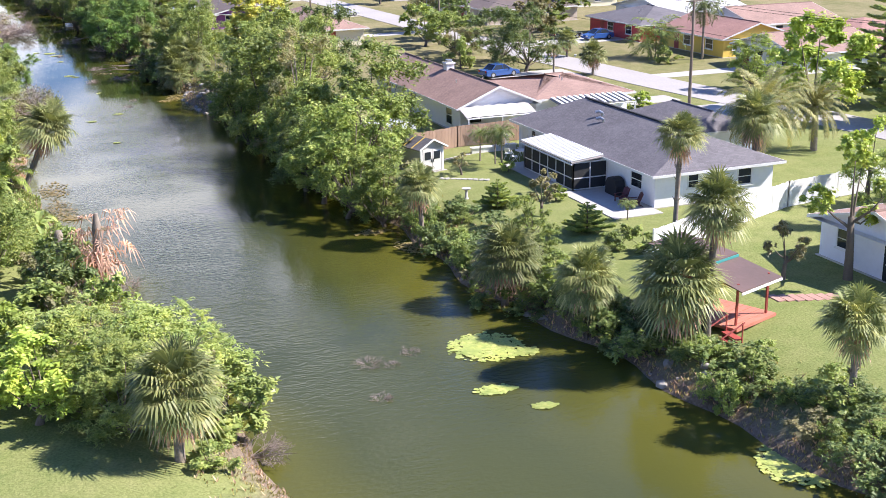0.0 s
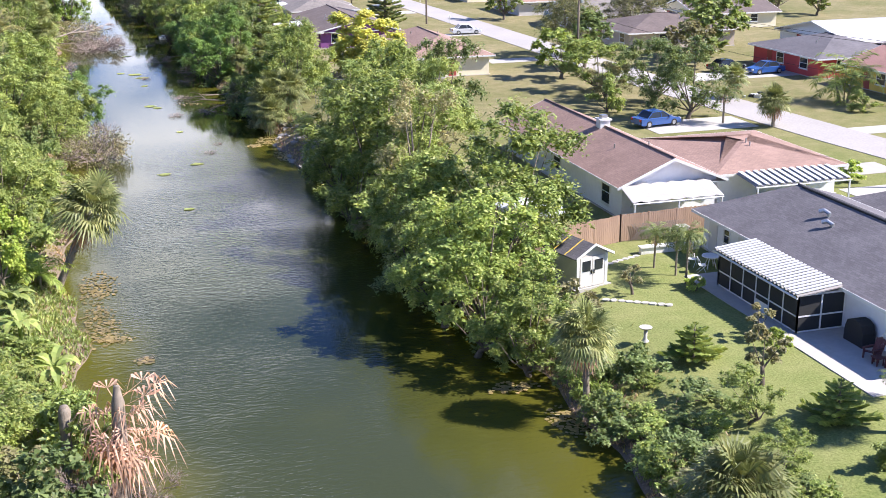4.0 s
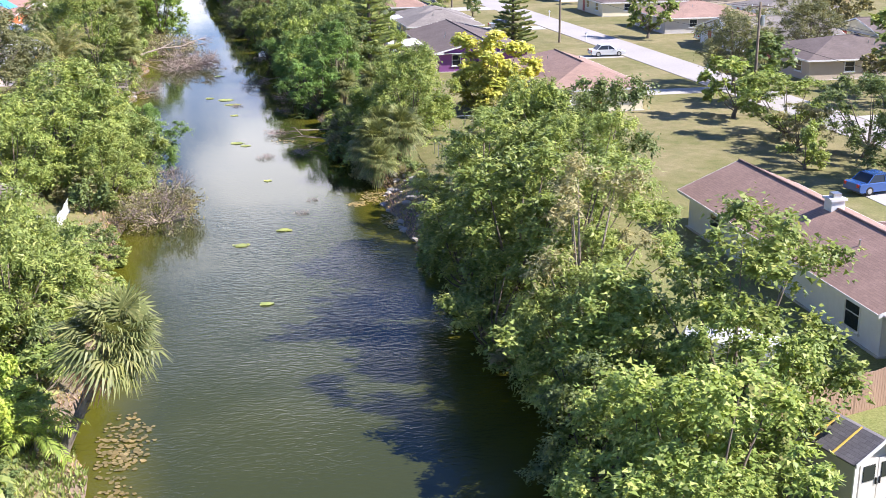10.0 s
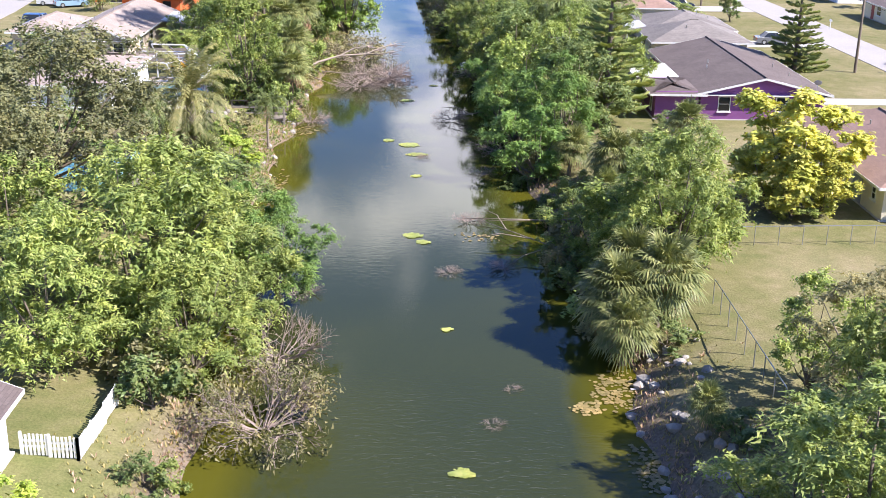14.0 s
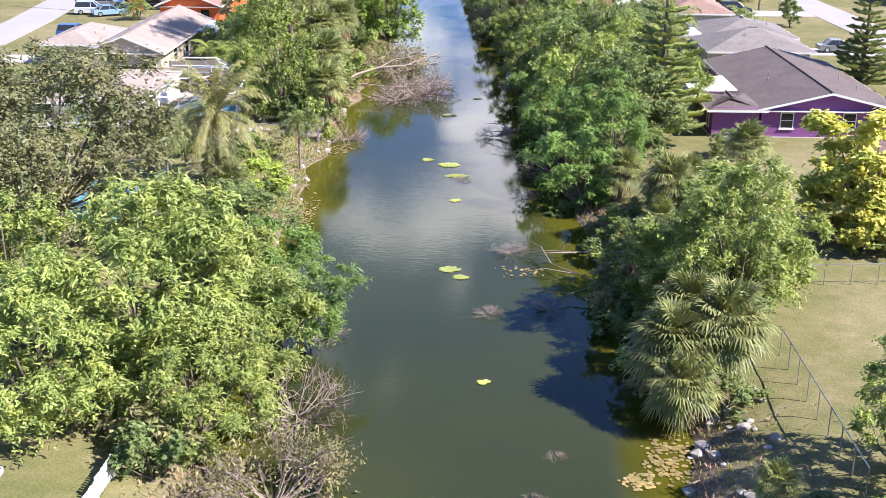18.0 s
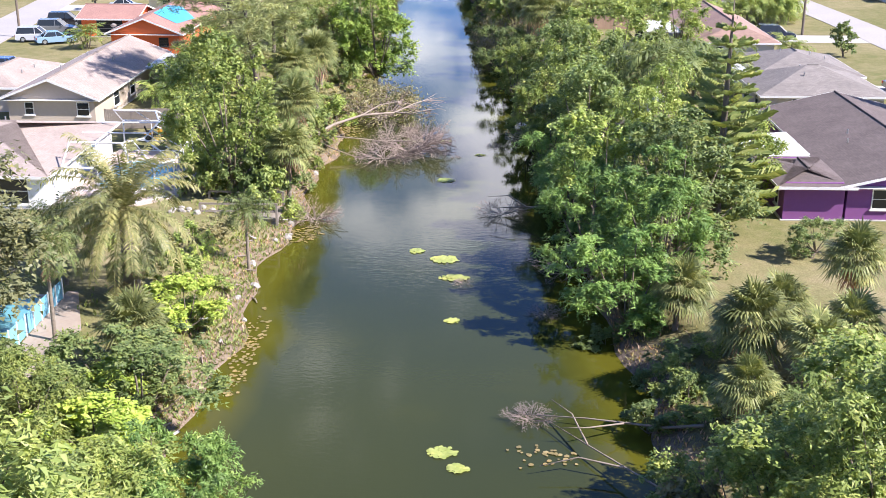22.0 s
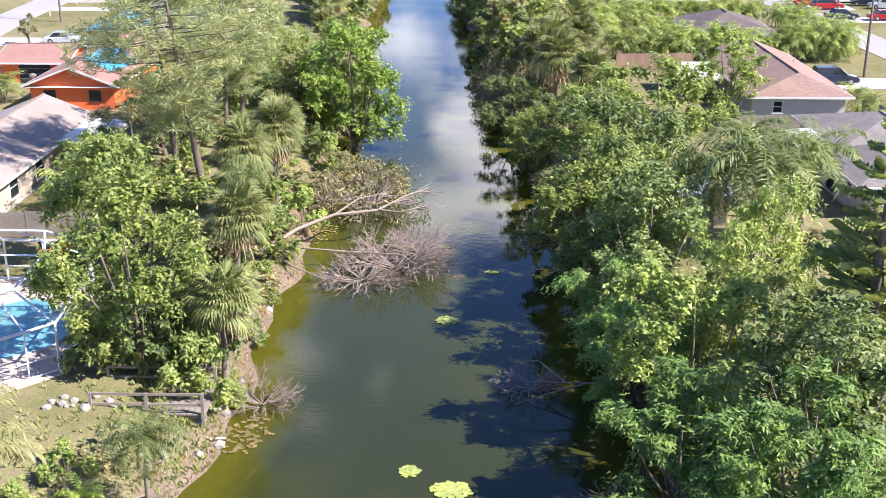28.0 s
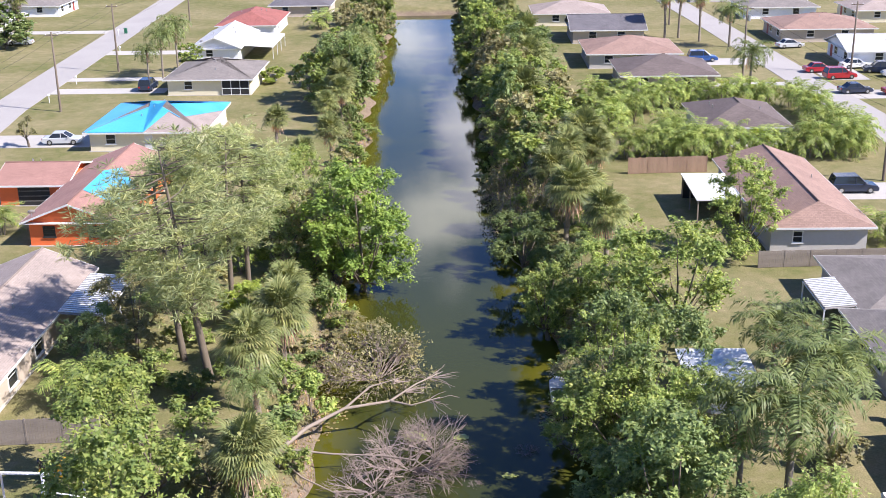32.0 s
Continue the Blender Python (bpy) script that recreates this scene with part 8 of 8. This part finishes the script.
def car(colour, suv, x, y, turn):
    """A parked car: body, glasshouse, wheels and lamps. It points along its own x."""
    kind = "suv" if suv else "sedan"
    c = thing("car", f"parked {colour} {kind} on the driveway", "car", at=pose(x, y, BASE + 0.05, 0, 0, turn))
    ln, w = (4.75, 1.86) if suv else (4.65, 1.78)
    hb, hr = (1.0, 1.72) if suv else (0.9, 1.42)
    body = [(-ln / 2, 0.35), (-ln / 2 + 0.05, hb - 0.05), (-ln / 2 + 0.25, hb), (ln * 0.22, hb), (ln / 2 - 0.2, hb - 0.2), (ln / 2, hb - 0.42), (ln / 2, 0.32), (ln / 2 - 0.2, 0.24), (-ln / 2 + 0.2, 0.24)]
    bm = Build()
    n = len(body)
    rings = [(-w / 2, 0.93), (-w / 2 + 0.06, 1.0), (w / 2 - 0.06, 1.0), (w / 2, 0.93)]
    vs = [(px * (1 if s > 0.95 else 0.985), yy, 0.24 + (pz - 0.24) * s) for yy, s in rings for px, pz in body]
    fs = [(i * n + k, i * n + (k + 1) % n, (i + 1) * n + (k + 1) % n, (i + 1) * n + k) for i in range(3) for k in range(n)]
    bm.add(vs, fs + [tuple(range(n))[::-1], tuple(range(3 * n, 4 * n))])
    part("body", bm, PAINT[colour], c)
    rear = -ln / 2 + (0.12 if suv else 0.75)
    low = [(rear, hb - 0.02), (ln * 0.24, hb - 0.02), (ln * 0.06, hr), (rear + (0.25 if suv else 0.6), hr)]
    g = Build()
    g.add([(px, s * (w / 2 - (0.06 if pz < hr else 0.2)), pz) for s in (-1, 1) for px, pz in low], [(0, 1, 2, 3), (7, 6, 5, 4), (0, 4, 5, 1), (1, 5, 6, 2), (2, 6, 7, 3), (3, 7, 4, 0)])
    part("glasshouse", g, GLASS, c, "tinted car glass")
    part("roof", Build().prism([(low[3][0] - 0.02, -w / 2 + 0.19, hr - 0.01), (low[2][0] + 0.02, -w / 2 + 0.19, hr - 0.01), (low[2][0] + 0.02, w / 2 - 0.19, hr - 0.01), (low[3][0] - 0.02, w / 2 - 0.19, hr - 0.01)], (0, 0, 0.05)), PAINT[colour], c)
    for s in (-1, 1):
        for a, b_ in ((low[0], low[3]), (low[1], low[2]), ((0.0, hb), (-0.05, hr))):
            part("pillar", Build().rod((a[0], s * (w / 2 - 0.05), a[1]), (b_[0], s * (w / 2 - 0.19), b_[1]), 0.045, 0.04, 4), PAINT[colour], c)
        for px in (-ln * 0.30, ln * 0.31):
            wh = part("wheel", Build().rod((px, s * (w / 2 - 0.2), 0.33), (px, s * (w / 2 + 0.01), 0.33), 0.33, 0.33, 14), RUBBER, c)
            part("rim", Build().rod((px, s * (w / 2 - 0.02), 0.33), (px, s * (w / 2 + 0.025), 0.33), 0.2, 0.2, 10), CHROME, wh)
        part("headlight", Build().box(ln / 2 - 0.12, ln / 2 + 0.01, s * w * 0.36 - 0.16, s * w * 0.36 + 0.16, 0.55, 0.7), LAMP, c)
        part("tail_light", Build().box(-ln / 2 - 0.01, -ln / 2 + 0.08, s * w * 0.38 - 0.12, s * w * 0.38 + 0.12, 0.62, 0.85), TAIL, c)
        part("mirror", Build().box(ln * 0.17, ln * 0.20, s * (w / 2 + 0.08) - 0.08, s * (w / 2 + 0.08) + 0.08, hb, hb + 0.12), PAINT[colour], c)


for spec in (("blue", True, 48.8, 332.6, 0), ("red", False, 64.6, 322.4, 5), ("red", True, 66.2, 317.2, 8), ("white", False, 71.0, 325.4, 10), ("navy", True, 73.5, 321.6, 170), ("silver", True, 75.2, 318.2, 175), ("navy", False, 65.2, 306.8, 5), ("red", False, 71.0, 305.8, 5), ("silver", False, -38.6, 281.5, 4), ("black", True, -41.6, 265.2, 5), ("grey", True, -40.6, 258.6, 5), ("silver", False, -71.0, 355.8, 185), ("navy", True, 49.8, 258.8, 0), ("silver", True, -40.8, 252.0, 8), ("lightblue", False, -38.0, 250.6, 30), ("blue", True, -35.8, 230.6, 0), ("blue", False, 82.5, 144.6, 185), ("black", False, 79.0, 147.6, 5), ("blue", False, 56.0, 120.6, 10), ("silver", False, 60.5, 193, 0), ("white", True, 80.5, 204.8, 0), ("grey", False, 55.0, 226.5, 0), ("white", True, 41.0, 366.5, 0), ("silver", False, 66.0, 344.5, 12), ("navy", True, -36.6, 314.0, 90)):
    car(*spec)

# household goods heaped at the kerb
for k in range(26):
    a, d = rs.uniform(0, math.tau), rs.uniform(0, 1.6)
    x, y, s = 72.9 + 1.6 * math.cos(a) * d / 1.6, 131.2 + 0.9 * math.sin(a) * d / 1.6, rs.uniform(0.25, 0.6)
    b = Build().prism([(-s / 2, -s / 3, 0), (s / 2, -s / 3, 0), (s / 2 * 0.9, s / 3, 0), (-s / 2, s / 3, 0)], (rs.uniform(-0.1, 0.1), 0, s * rs.uniform(0.4, 0.9)))
    ob = put("rubbish_bag", b, WHITE if k % 3 else BLACK, "discarded household rubbish heaped at the kerb", "rubbish", group="rubbish heap")
    ob.matrix_basis = pose(x, y, BASE, 0, 0, rs.uniform(0, 360))


# ---- on and beside the water ----
def lily_patch(x, y, rx, ry, n, leaf="lily", size=0.12, label="patch of pale green floating water plants", name="lily_patch"):
    """Round floating leaves close together."""
    r = np.random.default_rng(int(x * 13 + y * 7) + 500)
    b = Build()
    for _ in range(int(n * 1.5)):
        a, d = r.uniform(0, math.tau), math.sqrt(r.uniform(0, 1)) * (1 + 0.25 * math.sin(3 * r.uniform(0, math.tau)))
        cx, cy, s = x + rx * d * math.cos(a), y + ry * d * math.sin(a), size * r.uniform(0.6, 1.4)
        z, t0 = 0.012 + r.uniform(0, 0.03), r.uniform(0, math.tau)
        vs = [(cx + s * math.cos(t0 + k * 1.0) * r.uniform(0.75, 1.1), cy + s * math.sin(t0 + k * 1.0) * r.uniform(0.75, 1.1), z + r.uniform(0, 0.02)) for k in range(6)]
        b.add(vs, [tuple(range(6))])
    put(name, b, LEAF[leaf], label, "water plants", "stuff")


for x, y, rx, ry, n in ((22.6, 50.3, 1.7, 1.6, 420), (24.2, 48.9, 0.6, 0.5, 60), (20.9, 45.3, 0.9, 0.5, 70), (22.2, 42.8, 0.5, 0.3, 40), (29.0, 33.6, 1.4, 1.6, 330), (30.6, 32.2, 0.9, 0.8, 120), (10.8, 180.2, 0.9, 0.8, 110), (9.0, 181.7, 0.5, 0.5, 40), (10.4, 198.2, 0.7, 0.6, 60), (11.4, 156.0, 0.7, 0.5, 60), (12.1, 154.7, 0.5, 0.4, 40), (11.5, 177.0, 0.9, 0.6, 80), (11.5, 170.4, 0.4, 0.4, 30), (13.7, 125.7, 0.6, 0.4, 40), (10.7, 122.6, 0.6, 0.4, 40), (11.7, 110.7, 0.4, 0.3, 25), (7.2, 210.8, 0.9, 0.7, 120), (10.1, 210.8, 0.5, 0.4, 40), (13.0, 206.0, 0.5, 0.3, 25), (13.4, 140.5, 0.3, 0.3, 16)):
    k = 1.0 if y < 100 else 0.8
    lily_patch(x, y, rx * k, ry * k, int(n * 1.5), size=0.12 if y < 100 else 0.10)
for x, y, rx, ry, n in ((25.3, 68.0, 0.7, 1.2, 120), (24.1, 72.4, 1.0, 0.5, 60), (4.8, 94.0, 0.9, 2.4, 150), (4.7, 87.4, 0.8, 2.6, 170), (5.6, 84.9, 0.7, 0.6, 60), (21.4, 133.4, 1.0, 1.6, 150), (21.8, 126.2, 0.8, 1.8, 110), (19.6, 131.6, 0.6, 0.5, 50), (0.2, 214.0, 1.6, 2.6, 260), (1.4, 184.6, 1.0, 1.4, 90), (16.2, 213.0, 0.9, 2.4, 130), (16.0, 237.0, 0.8, 3.0, 120), (15.6, 155.8, 1.2, 0.8, 24), (6.9, 81.3, 0.4, 0.4, 20), (1.2, 166.0, 0.5, 4.0, 90)):
    lily_patch(x, y, rx * 1.25, ry * 1.2, n, "mat", 0.105, "brown and yellow floating leaves by the bank", "floating_leaves")


def rock(x, y, s, seed):
    r = np.random.default_rng(seed)
    bm = bmesh.new()
    bmesh.ops.create_icosphere(bm, subdivisions=1, radius=1)
    for v in bm.verts:
        v.co *= r.uniform(0.7, 1.15)
        v.co.z *= 0.7
    me = bpy.data.meshes.new("rock")
    bm.to_mesh(me)
    bm.free()
    me.materials.append(ROCK)
    ob = tagged(new("rock", me), "pale limestone rock at the water's edge", "rock", "rocks along the bank")
    ob.matrix_basis = pose(x, y, max(ground_z(x, y), 0) + s * 0.15, 0, 0, r.uniform(0, 360)) @ Matrix.Diagonal((s, s, s, 1))


for k in range(110):
    if k < 60:
        y = rs.uniform(121, 138)
        x = edges(y)[1] + rs.uniform(-0.3, 3.4)
    elif k < 85:
        y = rs.uniform(38, 62)
        x = edges(y)[1] + rs.uniform(0, 2.2)
    else:
        y = rs.uniform(150, 200)
        x = edges(y)[0] - rs.uniform(0, 1.2)
    rock(x, y, rs.uniform(0.16, 0.42) if k < 60 else rs.uniform(0.12, 0.38), 900 + k)
for k in range(16):
    rock(-5.7 + rs.uniform(-1.5, 1.5), 184.6 + rs.uniform(-0.8, 0.8), rs.uniform(0.12, 0.32), 1100 + k)

# pale driftwood and broken boards washed up by the dock
for k in range(34):
    y = rs.uniform(157, 188) if k < 24 else rs.uniform(118, 140)
    x = edges(y)[0] - rs.uniform(-0.3, 2.4) if k < 24 else edges(y)[1] + rs.uniform(-0.3, 2.0)
    a, ln = rs.uniform(0, math.tau), rs.uniform(0.4, 1.5)
    d = Vector((math.cos(a), math.sin(a), 0)) * ln / 2
    q = Vector((x, y, max(ground_z(x, y), 0.0) + 0.05))
    side = Vector((-d.y, d.x, 0)) * 0.1
    if k % 3:
        b = Build().pipe([q - d, q + side + Vector((0, 0, 0.06)), q + d], [0.05, 0.045, 0.02], 5)
        put("driftwood", b, DEAD_WOOD, "bleached stick washed up on the bank", "driftwood", group="driftwood on the bank")
    else:
        n_ = Vector((-d.y, d.x, 0)).normalized() * 0.08
        b = Build().prism([q - d - n_, q + d - n_, q + d + n_, q - d + n_], (0, 0, 0.03))
        put("broken_board", b, CONCRETE, "pale broken board lying on the bank", "board", group="boards on the bank")

# dead palm by the water: brown trunk under a skirt of dry fronds
dp = thing("dead_palm", "dead palm with drooping dry tan fronds", "palm")
part("trunk", Build().pipe([(5.3, 67.0, 0.0), (5.4, 67.0, 2.0), (5.5, 67.1, 4.2), (5.5, 67.1, 4.9)], [0.40, 0.34, 0.26, 0.12], 9), PALM_BARK, dp, smooth=True)
r = np.random.default_rng(77)
dead = []
for k in range(36):
    f = k / 36
    dead += fan_leaf(r, np.array([5.5, 67.1, 4.5 - 2.6 * f]), k * 2.399, r.uniform(-0.9, 0.5) - 0.7 * f, r.uniform(0.8, 1.7) * (1.15 - 0.5 * f), r.uniform(0.9, 1.3), 10, 0.8)
part("dead_fronds", quads(np.array(dead)), LEAF["dead"], dp)
for k in range(4):
    plant("twigs", (4.2, 5.9, 6.6, 3.8)[k], (65.6, 66.2, 67.6, 66.8)[k], 1.1, 1.3, 70 * k)
sp = thing("palm_stump", "headless brown palm trunk on the bank", "stump")
part("trunk", Build().pipe([(3.3, 68.2, 0.5), (3.35, 68.2, 2.0), (3.4, 68.3, 3.6), (3.4, 68.3, 3.8)], [0.28, 0.22, 0.26, 0.16], 9), PALM_BARK, sp, smooth=True)
# small float and snag
bo = thing("small_boat", "small white boat moored under the trees", "boat")
part("hull", Build().prism([(16.2, 215.4, 0.0), (17.3, 215.6, 0.0), (17.4, 218.2, 0.0), (16.8, 219.0, 0.0), (16.2, 218.2, 0.0)], (0, 0, 0.4)), WHITE, bo)
part("seat", Build().box(16.25, 17.3, 216.6, 216.9, 0.4, 0.44), GREY_WOOD, bo)
for x, y, s, a in ((5.2, 145.6, 1.3, 10), (16.4, 133.4, 0.5, 60), (15.3, 129.9, 0.6, 20), (13.7, 149.0, 0.9, 90), (16.4, 50.6, 0.8, 15), (17.4, 50.0, 0.5, 70), (18.8, 51.2, 0.6, 130), (15.6, 46.5, 0.6, 0), (7.0, 81.4, 0.5, 40), (12.0, 176.0, 0.7, 130), (14.2, 209.0, 0.8, 10), (11.0, 205.0, 0.5, 70)):
    plant("twigs", x, y, 0.45 * s, s, a, z=-0.05)
for src_list in KINDS.values():
    for src in src_list:
        if src.name not in placed:
            for o in (*src.children_recursive, src):
                bpy.data.objects.remove(o)

# low dark shed of the west bank
ls = thing("garden_shed", "low grey shed with a flat dark felt roof", "shed")
part("wall", Build().box(-2.6, -0.5, 75.9, 80.4, BASE - 0.6, BASE + 2.1), wall_mat("shed_grey", (0.42, 0.41, 0.40)), ls)
part("roof", Build().prism([(-2.9, 75.6, BASE + 2.25), (-0.2, 75.6, BASE + 2.1), (-0.2, 80.7, BASE + 2.1), (-2.9, 80.7, BASE + 2.25)], (0, 0, 0.12)), ROOF["charcoal"], ls)
part("door", Build().box(-0.5, -0.46, 77.4, 78.3, BASE + 0.02, BASE + 1.95), GREY_WOOD, ls)


def satellite_dish(x, y, z, turn):
    """A dish on a bent arm, tilted to the sky."""
    d = thing("satellite_dish", "grey satellite dish on a bent roof arm", "dish", "satellite dishes", at=pose(x, y, z, 0, 0, turn))
    part("arm", Build().pipe([(0, 0, -0.1), (0, 0, 0.35), (0, 0.14, 0.62)], [0.03, 0.03, 0.025], 6), CHROME, d)
    b, rings, n = Build(), 4, 16
    vs = [(0, 0, 0)] + [(0.34 * (j / rings) * math.cos(k * math.tau / n), 0.30 * (j / rings) * math.sin(k * math.tau / n), 0.09 * (j / rings) ** 2) for j in range(1, rings + 1) for k in range(n)]
    fs = [(0, 1 + k, 1 + (k + 1) % n) for k in range(n)] + [(1 + (j - 1) * n + k, 1 + j * n + k, 1 + j * n + (k + 1) % n, 1 + (j - 1) * n + (k + 1) % n) for j in range(1, rings) for k in range(n)]
    m = pose(0, 0.16, 0.66, 55, 0, 180)
    vs = [tuple(m @ Vector(q)) for q in vs]
    b.add(vs + [tuple(Vector(q) + Vector((0, 0.012, -0.012))) for q in vs], fs + [tuple(i + len(vs) for i in f[::-1]) for f in fs])
    part("dish", b, CONCRETE, d, smooth=True)
    part("feed_arm", Build().rod((0, 0.1, 0.5), (0, -0.25, 0.62), 0.012, 0.012, 5).box(-0.04, 0.04, -0.32, -0.24, 0.58, 0.68), CHROME, d)


satellite_dish(-28.6, 243.6, BASE + 2.5, 20)
satellite_dish(46.6, 184.4, BASE + 2.6, -20)
satellite_dish(-33.4, 337.0, BASE + 2.6, 10)
